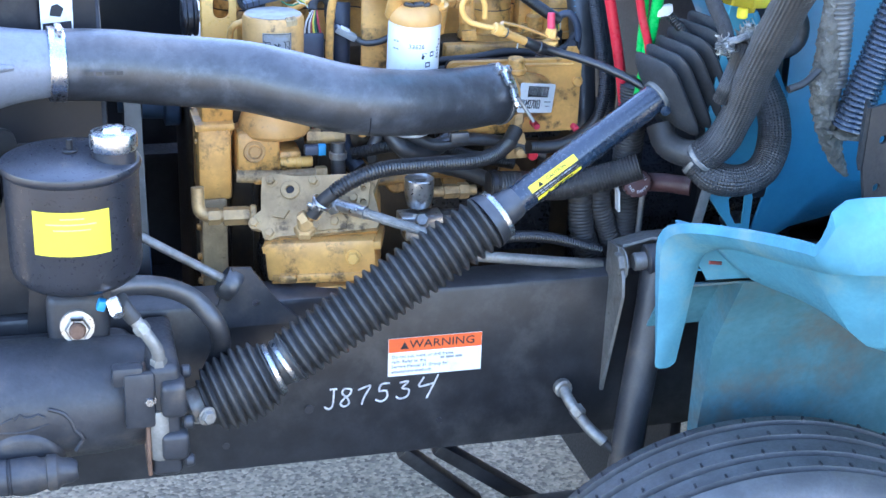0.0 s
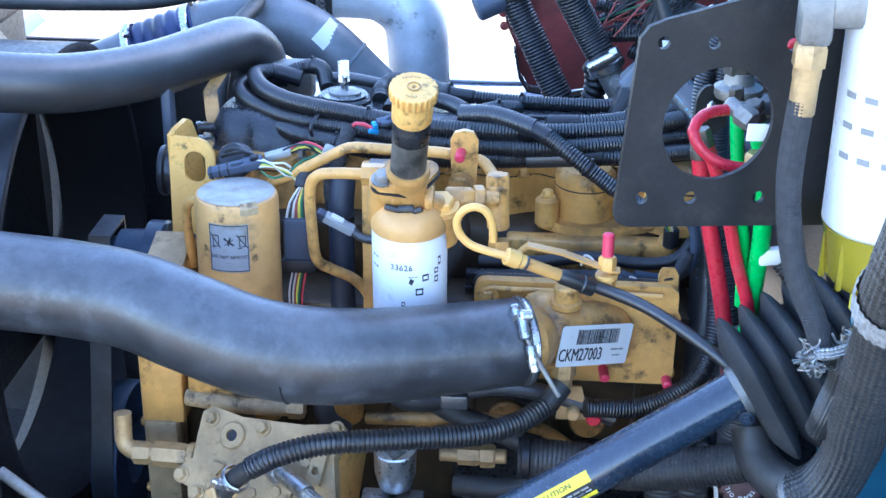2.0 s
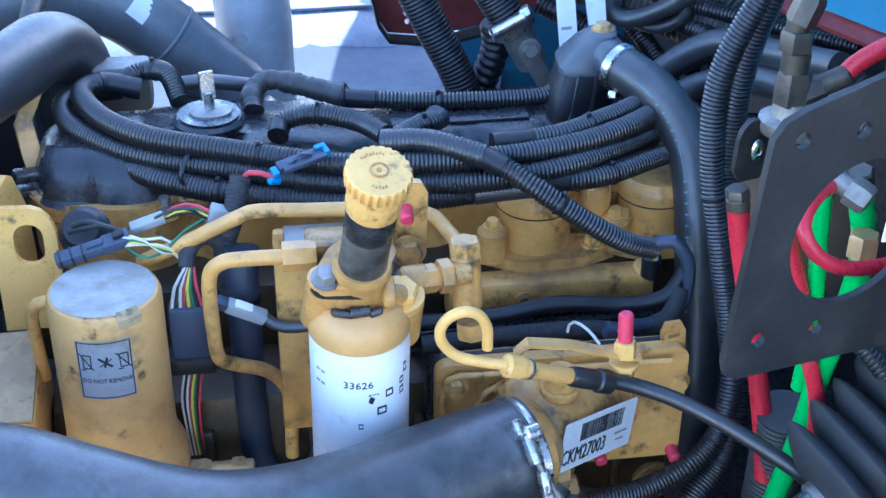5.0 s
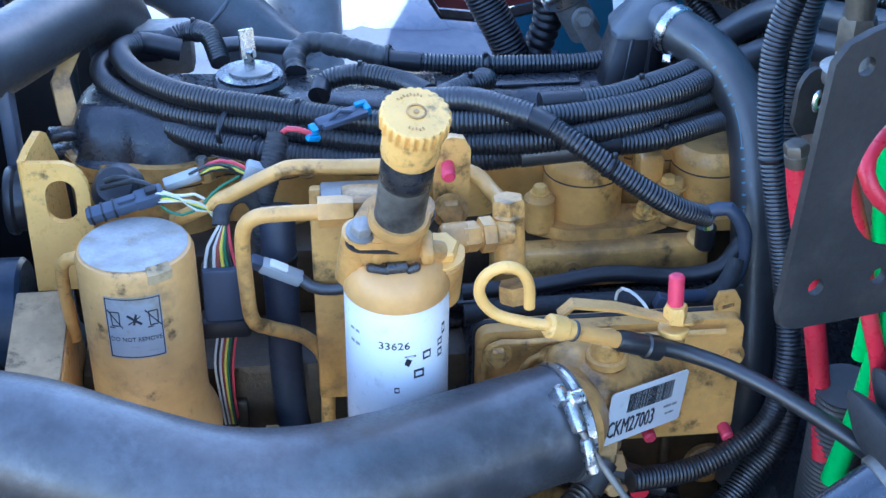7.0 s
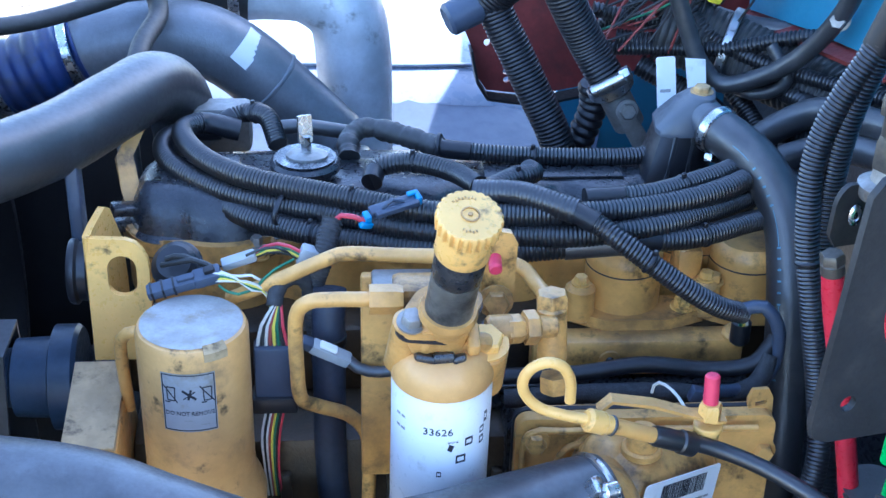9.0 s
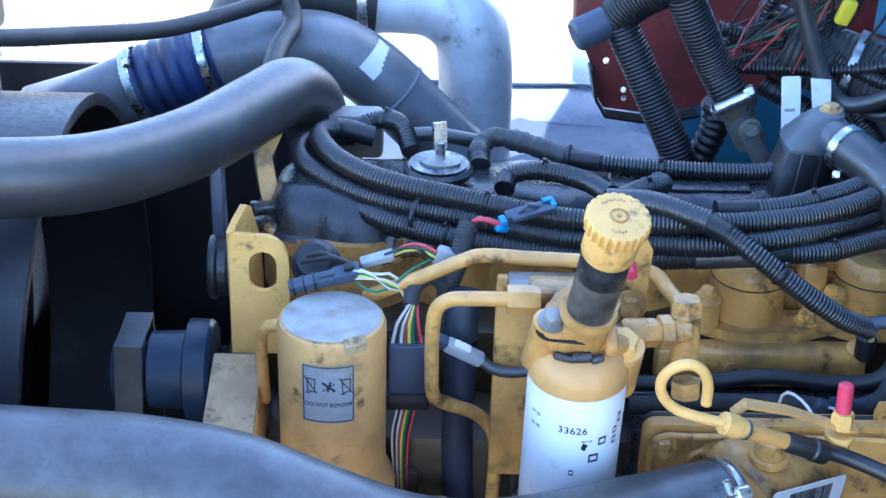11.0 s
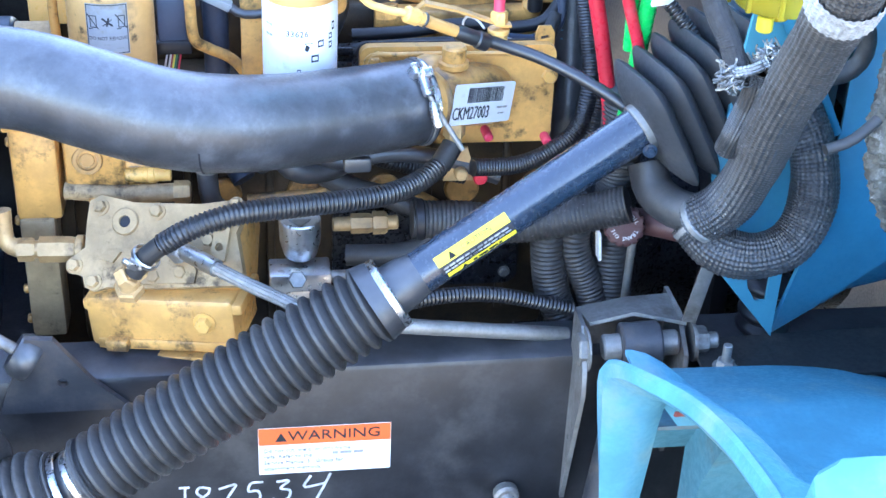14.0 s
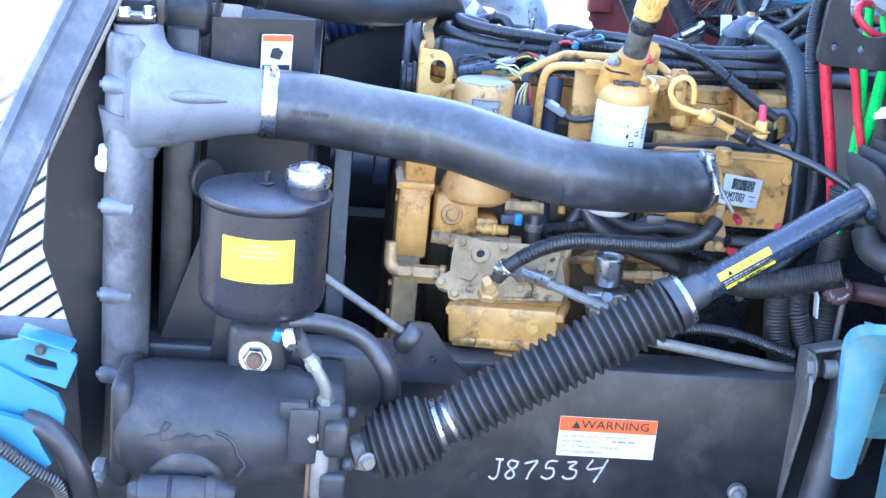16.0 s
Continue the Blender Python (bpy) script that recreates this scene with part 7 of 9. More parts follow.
part("arch", sheet(rows, 0.004), "fender", fender)
# inner wall beside the rail, with its notch
rows = []
for x in [0.43, 0.468, 0.50, 0.534, 0.536, 0.57] + list(np.linspace(0.62, 1.25, 10)):
    zt = 1.03 - 0.9 * max(0.0, x - 0.78) ** 2
    zb = 0.42 if x > 0.535 else 0.892
    rows.append([(x, -0.17 - 0.02 * k - (0.06 if k == 4 else 0), zb + (zt - zb) * k / 4) for k in range(5)])
part("inner_wall", sheet(rows, 0.004), "shaded_mud_liner", fender, "mud-stained inner wall, its colour darkened for the arch's shade")
part("slot", brick(0.03, 0.003, 0.006, at(0.445, -0.372, 1.095, 0, 15, 20), 0.001), "rust", fender, "rusty slot in the lip")

tyre = thing("front_tyre", (0.66, -0.42, GROUND), "black front truck tyre with straight tread grooves", "tyre")
TM = along((0.60, -0.445, GROUND + 0.505), (0.16, 1, 0))
prof = [(0.28, -0.115), (0.36, -0.140), (0.44, -0.142), (0.478, -0.128), (0.492, -0.112)]
for g in (-0.075, -0.027, 0.027, 0.075):
    prof += [(0.500, g - 0.0085), (0.483, g - 0.0065), (0.483, g + 0.0065), (0.500, g + 0.0085)]
prof += [(0.492, 0.112), (0.478, 0.128), (0.44, 0.142), (0.36, 0.140), (0.28, 0.115), (0.28, -0.115)]
part("carcass", lathe(prof, TM, 120), "tyre", tyre)
bm = bmesh.new()
for k in range(60):
    a = 2 * math.pi * k / 60
    for g in (-0.075, -0.027, 0.027, 0.075):
        brick(0.012, 0.004, 0.010, TM @ Matrix.Rotation(a + g, 4, "Z") @ Matrix.Translation((0.4965, 0, g + 0.0140)), 0.0, bm)
tagged(part("tread_sipe", bm, "ink", tyre), kind="stuff")
part("rim", lathe([(0.10, -0.09), (0.27, -0.11), (0.285, -0.115), (0.285, 0.11), (0.12, 0.09), (0.10, -0.09)], TM, 48), "steel_dull", tyre)

brk = thing("shock_bracket", (0.49, -0.02, 0.66), "grey steel fork bracket with a shock absorber bush", "bracket")
part("left_plate", flat([(0.045, 0.300), (-0.02, 0.312), (-0.062, 0.270), (-0.070, 0.235), (0.010, 0.0), (0.026, 0.0)], 0.006, basis((0.427, -0.018, 0.675), (0.10, 1, 0), (0, 0, 1)), holes=[ring_pts(-0.005, 0.12, 0.004, 12), ring_pts(0.0, 0.17, 0.003, 10)]), "steel_dull", brk)
part("right_plate", flat([(0.045, 0.315), (-0.03, 0.322), (-0.085, 0.290), (-0.092, 0.24), (-0.04, 0.10), (0.03, 0.10)], 0.006, basis((0.556, 0.0, 0.675), (0.05, 1, 0), (0, 0, 1))), "steel_dull", brk)
part("back_web", sheet([[(0.428, 0.028, 0.972), (0.49, 0.02, 0.990), (0.556, 0.028, 0.988)], [(0.428, 0.032, 0.90), (0.49, 0.032, 0.90), (0.556, 0.032, 0.90)]], 0.006), "steel_dull", brk)
part("top_web", sheet([[(0.428, 0.028, 0.974), (0.49, 0.02, 0.992), (0.556, 0.028, 0.990)], [(0.430, -0.035, 0.990), (0.49, -0.03, 1.000), (0.556, -0.05, 0.994)]], 0.005), "steel_dull", brk)
bm = can(0.017, 0.10, along((0.445, -0.052, 0.962), (1, -0.04, 0.06)), 0.003, 24)
part("pin", bm, "steel_dull", brk)
part("bush", lathe([(0, 0), (0.027, 0), (0.030, 0.003), (0.030, 0.050), (0.027, 0.053), (0, 0.053)], along((0.468, -0.053, 0.964), (1, -0.04, 0.06)), 32), "gear", brk, "grey shock absorber eye")
part("pin_head", bolt(along((0.425, -0.052, 0.961), (-1, 0, 0)), 0.022, 0.014), "steel_dull", brk)
part("pin_nut", bolt(along((0.562, -0.056, 0.968), (1, -0.05, 0.05)), 0.020, 0.022, can(0.011, 0.036, along((0.562, -0.056, 0.968), (1, -0.05, 0.05)), 0.002, 16)), "steel_dull", brk)
part("shock_body", tube([(0.494, -0.055, 0.945), (0.480, -0.075, 0.85), (0.455, -0.10, 0.70), (0.435, -0.12, 0.55)], 0.031, segs=28), "gear", brk, "dusty dark shock absorber")
solo("strap_stay", brick(0.018, 0.005, 0.16, basis((0.560, -0.075, 1.075), (1, -0.2, -0.1), (0.16, -0.28, 0.92)), 0.001), "steel_dull", "flat grey steel stay", "bracket")
bm = flat([(0.0, 0.0), (0.30, 0.008), (0.30, 0.012), (0.0, 0.005)], 0.10, at(0.565, -0.14, 0.955))
solo("cab_mount_plate", bm, "plate", "thin dark steel plate edge under the cab", "bracket")
bm = bolt(at(0.592, -0.11, 0.962), 0.012, 0.012)
can(0.006, 0.035, at(0.592, -0.11, 0.962), 0.001, 12, bm)
solo("mount_stud", bm, "steel_dull", "grey stud and nut on the cab mount", "bolt")
solo("spring_isolator", tube([(0.70, 0.04, 0.86), (0.70, 0.04, 1.0)], 0.038, segs=24, ribs=(0.022, 0.008)), "plastic", "black ribbed cab spring under the corner bracket", "spring")
rt = thing("transverse_rod", (0.3, 0.035, 0.90), "dull grey steel rod above the chassis rail", "rod")
part("rod", tube([(0.13, 0.015, 0.972), (0.28, 0.032, 0.943), (0.425, 0.050, 0.915)], 0.0105, segs=16), "steel_dull", rt)

# ---------------------------------------------------------------- transmission filler and vertical hoses
fill = thing("transmission_filler", (0.5, 0.06, 1.04), "maroon knurled transmission oil cap on its filler tube", "filler cap")
FA = Vector((-0.18, -0.90, 0.32)).normalized()
fc = Vector((0.4975, 0.078, 1.067))
bm = lathe([(0, 0), (0.024, 0), (0.026, 0.003), (0.026, 0.016), (0.0235, 0.0195), (0, 0.020)], along(fc - FA * 0.018, FA), 112)
_fm = along(fc - FA * 0.018, FA)
_fi = _fm.inverted()
for v in bm.verts:
    p = _fi @ v.co
    if math.hypot(p.x, p.y) > 0.0235:
        k = 1 + 0.10 * abs(math.cos(7 * math.atan2(p.y, p.x))) ** 0.6
        v.co = _fm @ Vector((p.x * k, p.y * k, p.z))
capm = part("cap", bm, "maroon", fill)
CMX = Matrix.Translation(fc + FA * 0.0024) @ basis((0, 0, 0), (0.98, -0.2, 0), Vector((0, 0, 1)) - FA * FA.z).to_3x3().to_4x4()
for word, a0, flip in (("TRANS OIL", 90, 1), ("TRANS OIL", 270, 1)):
    bm = bmesh.new()
    cnt = len(word)
    for i, ch in enumerate(word):
        if ch == " ":
            continue
        a = radians(a0 - (i - (cnt - 1) / 2) * 17)
        graft(lettering(ch, 0.0075, CMX @ Matrix.Translation((0.0165 * math.cos(a), 0, 0.0165 * math.sin(a))) @ Matrix.Rotation(-(a - math.pi / 2), 4, "Y")), bm)
    part("lettering", bm, "white_label", capm)
part("filler_tube", tube([fc - FA * 0.015, fc - FA * 0.05 + Vector((0.01, 0, 0)), (0.555, 0.09, 1.060), (0.60, 0.06, 1.06)], 0.018, segs=20), "maroon", fill)
part("support_stem", tube([(0.515, 0.085, 1.07), (0.515, 0.092, 1.0), (0.517, 0.10, 0.85)], 0.006, segs=10), "steel_dull", fill)
for pts, r, lab_ in (
        ([(0.408, 0.14, 1.055), (0.409, 0.135, 1.00), (0.418, 0.13, 0.94), (0.440, 0.12, 0.88), (0.46, 0.12, 0.78)], 0.025, "black corrugated loom dropping behind the shock bracket"),
        ([(0.470, 0.15, 1.07), (0.448, 0.135, 1.045), (0.446, 0.13, 1.005), (0.470, 0.13, 0.945), (0.50, 0.12, 0.86)], 0.022, "black corrugated loom bent round a white clip"),
        ([(0.488, 0.115, 1.255), (0.495, 0.130, 1.17), (0.503, 0.150, 1.06), (0.507, 0.145, 0.97), (0.510, 0.13, 0.86)], 0.029, "thick black corrugated loom running straight down")):
    solo("vertical_loom", tube(pts, r, segs=26, ribs=(0.0066, 0.0018)), "rubber_dusty", lab_, "loom", "vertical looms")
solo("white_clip", sheet([[(0.432, 0.110, 1.050), (0.432, 0.135, 1.05)], [(0.444, 0.106, 1.072), (0.444, 0.13, 1.075)], [(0.462, 0.104, 1.070), (0.462, 0.13, 1.073)], [(0.474, 0.102, 1.04), (0.474, 0.12, 1.04)], [(0.478, 0.102, 1.0), (0.478, 0.12, 1.0)]], 0.004), "white_label", "white plastic hose clip", "clip")

# ---------------------------------------------------------------- sleeved hoses by the cowl
def sleeved(name, pts, r, label, mat="braid"):
    t = thing(name, pts[0][:3], label, "hose", "sleeved hoses")
    part("sleeve", woven(pts, r, 168, 28, 0.0011, 0.0013), mat, t)
    part("inner_hose", tube([p[:3] for p in pts], r * 0.9, segs=24), "rubber_dusty", t, "black rubber hose")
    d = Vector(pts[1]) - Vector(pts[0])
    part("end_clamp", washer(r * 0.98, r * 1.08, 0.009, along(Vector(pts[0]) + d * 0.06, d), 36), "steel_dull", t, "dull steel clamp")
    return t


sleeved("sleeved_hose", [(0.528, -0.105, 1.175), (0.555, -0.13, 1.215), (0.562, -0.17, 1.285), (0.552, -0.23, 1.370), (0.538, -0.31, 1.462), (0.522, -0.385, 1.540), (0.51, -0.44, 1.60), (0.51, -0.49, 1.68)], 0.029, "dark braided sleeve on a thick coolant hose")
sleeved("sleeved_hose", [(0.525, -0.090, 1.172), (0.552, -0.118, 1.146), (0.595, -0.135, 1.142), (0.638, -0.135, 1.160), (0.662, -0.120, 1.205), (0.660, -0.10, 1.262), (0.640, -0.06, 1.315), (0.62, 0.0, 1.36)], 0.028, "dark braided sleeve on a looped coolant hose")
solo("hose_elbow", tube([(0.484, -0.025, 1.215), (0.490, -0.045, 1.188), (0.506, -0.075, 1.180), (0.532, -0.108, 1.184)], 0.0245, segs=26), "rubber_dusty", "short black rubber elbow into the sleeved hose", "hose")
solo("braid_cuff", woven([(0.5175, -0.404, 1.560), (0.5155, -0.415, 1.572), (0.5130, -0.427, 1.585)], 0.0335, 120, 30, 0.0014, 0.0014), "cuff", "frayed silver braid cuff on the sleeved hose", "hose cuff")
solo("sleeve_stub", tube([(0.600, -0.255, 1.342), (0.630, -0.25, 1.350), (0.662, -0.235, 1.366)], 0.0062, segs=14), "rubber_dusty", "thin black stub hose across the blue panel", "hose")
fh = thing("fabric_fuel_hose", (0.48, -0.17, 1.40), "woven black fuel hose hung from a brass elbow", "hose")
FH = [(0.470, -0.160, 1.655), (0.467, -0.160, 1.584), (0.471, -0.168, 1.530), (0.484, -0.178, 1.478), (0.503, -0.19, 1.438), (0.515, -0.20, 1.40)]
part("hose", woven(FH, 0.0122, 64, 18, 0.0016, 0.0006), "fabric", fh)
bm = can(0.0128, 0.04, along((0.4705, -0.160, 1.640), (0.03, 0, 1)), 0.002, 24)
hexa(0.0165, 0.022, along((0.472, -0.160, 1.688), (0.03, 0, 1)), bm)
can(0.0135, 0.02, along((0.4715, -0.160, 1.675), (0.03, 0, 1)), 0.002, 20, bm)
part("brass_end", bm, "brass", fh, "brass hose end")
bm = brick(0.032, 0.03, 0.05, at(0.474, -0.158, 1.732), 0.008)
brick(0.05, 0.034, 0.036, at(0.50, -0.152, 1.742), 0.008, bm)
part("elbow_block", bm, "steel_dull", fh)
def frayed(cx, cy, cz, size, count, seed, flat_=0.8):
    """A tuft of torn, curled wire strands."""
    rnd = random.Random(seed)
    bm = bmesh.new()
    for _ in range(count):
        d = Vector((rnd.gauss(0, 1), rnd.gauss(0, 1), rnd.gauss(0, 1))).normalized()
        p = Vector((cx, cy, cz)) + Vector((d.x, d.y * flat_, d.z * 0.85)) * size * rnd.uniform(0.45, 0.95)
        pts = [p]
        v = Vector((rnd.gauss(0, 1), rnd.gauss(0, 1), rnd.gauss(0, 1))).normalized()
        for _k in range(3):
            v = (v + Vector((rnd.gauss(0, 0.9), rnd.gauss(0, 0.9), rnd.gauss(0, 0.9)))).normalized()
            pts.append(pts[-1] + v * size * rnd.uniform(0.22, 0.42))
        tube(pts, rnd.uniform(0.0008, 0.0015), step=0.004, segs=4, bm=bm)
    return bm


for k, (cx, cy, cz, size, count) in enumerate(((0.503, -0.208, 1.405, 0.0155, 150), (0.545, -0.205, 1.424, 0.0175, 170))):
    solo("frayed_braid", frayed(cx, cy, cz, size, count, 5 + k), "foil", "frayed silver wire braid round the hose end", "braid", "frayed braids")
solo("frayed_braid", woven([(0.503, -0.214, 1.414), (0.520, -0.218, 1.419), (0.537, -0.215, 1.425)], 0.0055, 40, 12, 0.0014, 0.0010), "foil", "torn band of silver wire braid between the tufts", "braid", "frayed braids")
solo("wrapped_tail", woven([(0.538, -0.200, 1.412), (0.536, -0.192, 1.375), (0.530, -0.180, 1.335), (0.526, -0.165, 1.300)], 0.0135, 72, 22, 0.0014, 0.0010), "braid", "tattered braided tail below the frayed end", "hose")
bm = brick(0.030, 0.012, 0.020, at(0.492, 0.02, 1.412, 0, -8, 0), 0.003)
solo("white_connector", bm, "white_label", "small white wiring connector behind the boot", "connector")
solo("short_loom", tube([(0.500, 0.015, 1.405), (0.525, 0.0, 1.375), (0.545, -0.01, 1.34)], 0.009, segs=14, ribs=(0.005, 0.002)), "loom", "short ribbed loom behind the boot", "loom")

# fuel filter and water separator
sep = thing("water_separator", (0.57, -0.137, 1.45), "white fuel canister above an amber clear bowl", "fuel filter")
cn = part("can", can(0.063, 0.255, at(0.571, -0.137, 1.522), 0.004, 56), "white_filter", sep)
bm = bmesh.new()
for k in range(9):
    graft(wrap_label(0.571, -0.137, 0.0635, 200 + (k % 3) * 22, 212 + (k % 3) * 22, 1.60 + (k // 3) * 0.03, 1.606 + (k // 3) * 0.03, 4), bm)
part("print", bm, "ink_grey", cn)
bowl = part("bowl", lathe([(0, 0.0), (0.012, -0.012), (0.016, 0.0), (0.046, 0.004), (0.056, 0.016), (0.060, 0.060), (0.062, 0.066), (0, 0.067)], at(0.571, -0.137, 1.456), 48), "bowl", sep, "amber clear plastic bowl")
bm = bmesh.new()
for k in range(10):
    a = 2 * math.pi * k / 10
    brick(0.006, 0.006, 0.05, at(0.571 + 0.057 * math.cos(a), -0.137 + 0.057 * math.sin(a), 1.488), 0.002, bm)
tagged(part("bowl_rib", bm, "bowl", bowl), kind="stuff")
part("drain_valve", can(0.009, 0.018, at(0.548, -0.165, 1.440), 0.002, 14), "yellow_label", bowl)
part("head", brick(0.11, 0.10, 0.06, at(0.575, -0.13, 1.805), 0.015), "alu", sep)
part("wall_bracket", brick(0.12, 0.02, 0.32, at(0.60, -0.055, 1.66), 0.006), "plate", sep)

# bracket plate with a round cut-out
PLX, PLO = (0.12, 0.036, -0.009), (0.329, -0.149, 1.545)
PLM = basis(PLO, PLX, (0, 0, 1))
holes = [ring_pts(0.068, 0.077, 0.0575, 44)] + [ring_pts(x, z, 0.0065, 14) for x, z in ((0, 0), (0.051, 0), (0.124, 0.0), (0.0, 0.157), (0.051, 0.158), (0.132, 0.158))]
out = [(-0.027, -0.014), (-0.023, -0.026), (-0.010, -0.031), (0.27, -0.031), (0.27, 0.262), (0.16, 0.226), (0.0, 0.179), (-0.016, 0.172), (-0.024, 0.160)]
bp = thing("bracket_plate", PLO, "black steel bracket plate with a round cut-out", "bracket")
part("plate", flat(out, 0.006, PLM, holes=holes), "plate", bp)
part("side_arm", sheet([[PLM @ Vector((0.268, 0.003, -0.03)), PLM @ Vector((0.268, 0.003, 0.26))], [PLM @ Vector((0.268, 0.20, -0.03)), PLM @ Vector((0.268, 0.20, 0.26))]], 0.006), "plate", bp)
valve = thing("air_valve", (0.45, 0.13, 1.56), "tarnished brass air fitting tower behind the plate", "valve")
bm = lathe([(0, 0), (0.026, 0), (0.028, 0.004), (0.028, 0.012), (0.018, 0.016), (0.016, 0.030), (0, 0.030)], at(0.452, 0.13, 1.562), 28)
part("base", bm, "steel_dull", valve, "dull cast base")
bm = hexa(0.0165, 0.030, at(0.449, 0.13, 1.590))
can(0.0125, 0.030, at(0.4485, 0.13, 1.610), 0.002, 20, bm)
hexa(0.0150, 0.018, at(0.446, 0.13, 1.640), bm)
can(0.0105, 0.014, at(0.446, 0.13, 1.655), 0.002, 18, bm)
part("tower", bm, "olive_brass", valve)
part("top_nut", hexa(0.0135, 0.026, along((0.447, 0.13, 1.664), (0.35, 0, 1))), "olive_brass", valve)
bm = hexa(0.0125, 0.020, along((0.458, 0.128, 1.597), (1, -0.1, 0.45)))
can(0.0100, 0.052, along((0.450, 0.129, 1.594), (1, -0.1, 0.48)), 0.002, 16, bm)
part("branch", bm, "olive_brass", valve)
part("branch_hose", tube([(0.492, 0.126, 1.614), (0.505, 0.125, 1.628), (0.530, 0.122, 1.643), (0.57, 0.12, 1.654), (0.63, 0.12, 1.65)], 0.0085, segs=18), "red", valve, "dusty red air hose")
part("elbow_nut", hexa(0.013, 0.02, at(0.455, -0.035, 1.535)), "brass", valve)
bm = hexa(0.0125, 0.018, along((0.432, -0.04, 1.600), (0.6, -0.6, -0.3)))
can(0.009, 0.035, along((0.420, -0.028, 1.606), (0.6, -0.6, -0.3)), 0.002, 16, bm)
part("loop_fitting", bm, "steel_dull", valve)
part("white_tag", brick(0.05, 0.002, 0.018, at(0.455, -0.10, 1.600, 0, 4, 15), 0.0005), "white_label", valve)
part("mount_stay", brick(0.012, 0.10, 0.20, at(0.52, 0.05, 1.60), 0.003), "plate", valve)
lug = thing("eyelet_lug", (0.428, 0.13, 1.543), "black rounded lug with a steel eyelet above the red line", "bracket")
lm = basis((0.4205, 0.128, 1.545), (1, 0.25, 0), (0, 0, 1))
part("plate", flat([(0.026 * math.cos(a) * 0.62, 0.026 * math.sin(a) + 0.004) for a in np.linspace(0.3, math.pi - 0.3, 12)] + [(-0.017, -0.018), (-0.010, -0.030), (0.010, -0.030), (0.024, -0.018)], 0.006, lm), "plate", lug)
part("eyelet", lathe([(0.0028, 0), (0.0075, 0), (0.0080, 0.001), (0.0062, 0.003), (0.0035, 0.0035), (0.0028, 0.002)], lm @ along((0.002, -0.003, 0.002), (0, -1, 0)) @ Matrix.Diagonal((0.8, 1.35, 1, 1)), 28), "chrome", lug, "bright steel eyelet")
for nm, pts, r, mat, lab_ in (
        ("red_air_line", [(0.4155, 0.13, 1.485), (0.421, 0.13, 1.454), (0.436, 0.13, 1.392), (0.455, 0.127, 1.31), (0.471, 0.122, 1.227), (0.478, 0.115, 1.17)], 0.0102, "red", "thick red air line hanging from a brass fitting"),
        ("red_air_line", [(0.410, 0.02, 1.54), (0.436, 0.025, 1.47), (0.455, 0.03, 1.40), (0.476, 0.03, 1.33), (0.48, 0.03, 1.25)], 0.0075, "red", "thin red air line behind the thick one"),
        ("red_air_line", [(0.425, -0.03, 1.60), (0.395, -0.06, 1.604), (0.381, -0.080, 1.592), (0.395, -0.088, 1.570), (0.425, -0.086, 1.557), (0.475, -0.07, 1.552), (0.50, -0.04, 1.55)], 0.0060, "red", "red air line looped inside the plate's cut-out"),
        ("green_air_line", [(0.452, -0.02, 1.585), (0.470, -0.01, 1.52), (0.478, 0.018, 1.435), (0.480, 0.045, 1.35), (0.478, 0.06, 1.26), (0.47, 0.07, 1.18)], 0.0105, "green", "thick bright green air line"),
        ("green_air_line", [(0.435, 0.01, 1.59), (0.446, 0.02, 1.50), (0.462, 0.04, 1.42), (0.47, 0.06, 1.33)], 0.0075, "green", "thin bright green air line")):
    t = thing(nm, pts[-1], lab_, "air line", "coloured air lines")
    part("line", tube(pts, r, segs=20), mat, t)
    d = Vector(pts[0]) - Vector(pts[1])
    bm = can(r * 1.08, 0.012, along(pts[0], d), 0.001, 16)
    hexa(r * 1.12, 0.010, along(Vector(pts[0]) + d.normalized() * 0.012, d), bm)
    part("fitting", bm, "olive_brass", t, "tarnished brass end fitting")

solo("loop_hose", tube([(0.62, -0.115, 1.368), (0.644, -0.12, 1.366), (0.672, -0.12, 1.370), (0.689, -0.12, 1.390), (0.687, -0.12, 1.422), (0.67, -0.10, 1.46)], 0.0105, segs=16), "rubber_dusty", "black rubber hose bent across the blue panel", "hose")
# heat-lagged hose and steel bracket by the cab step
lag = thing("lagged_hose", (0.69, -0.22, 1.2), "ribbed hose in torn grey heat lagging", "hose")
part("hose", tube([(0.712, -0.20, 1.33), (0.708, -0.20, 1.42), (0.702, -0.20, 1.50), (0.695, -0.205, 1.60), (0.69, -0.22, 1.80)], 0.026, segs=28, ribs=(0.0085, 0.003)), "duct_silver", lag, "ribbed grey-brown duct")


def ragged(path, seed):
    """A crusty torn skin swept along points that carry a radius."""
    bm = bmesh.new()
    prev = None
    for p in smooth_path(path, 0.003):
        ring = []
        for k in range(44):
            a = 2 * math.pi * k / 44
            v = Vector((math.cos(a), math.sin(a) * 0.75, math.sin(a + 0.6) * 0.25))
            q = Vector(p[:3]) + v * float(p[3]) + Vector((seed, 0, 0))
            rr = float(p[3]) * (1 + 0.22 * noise.noise(q * 45) + 0.20 * noise.noise(q * 120) + 0.16 * noise.noise(q * 280))
            ring.append(bm.verts.new(Vector(p[:3]) + v * rr))
        if prev:
            for k in range(44):
                bm.faces.new((prev[k], prev[(k + 1) % 44], ring[(k + 1) % 44], ring[k]))
        prev = ring
    return bm


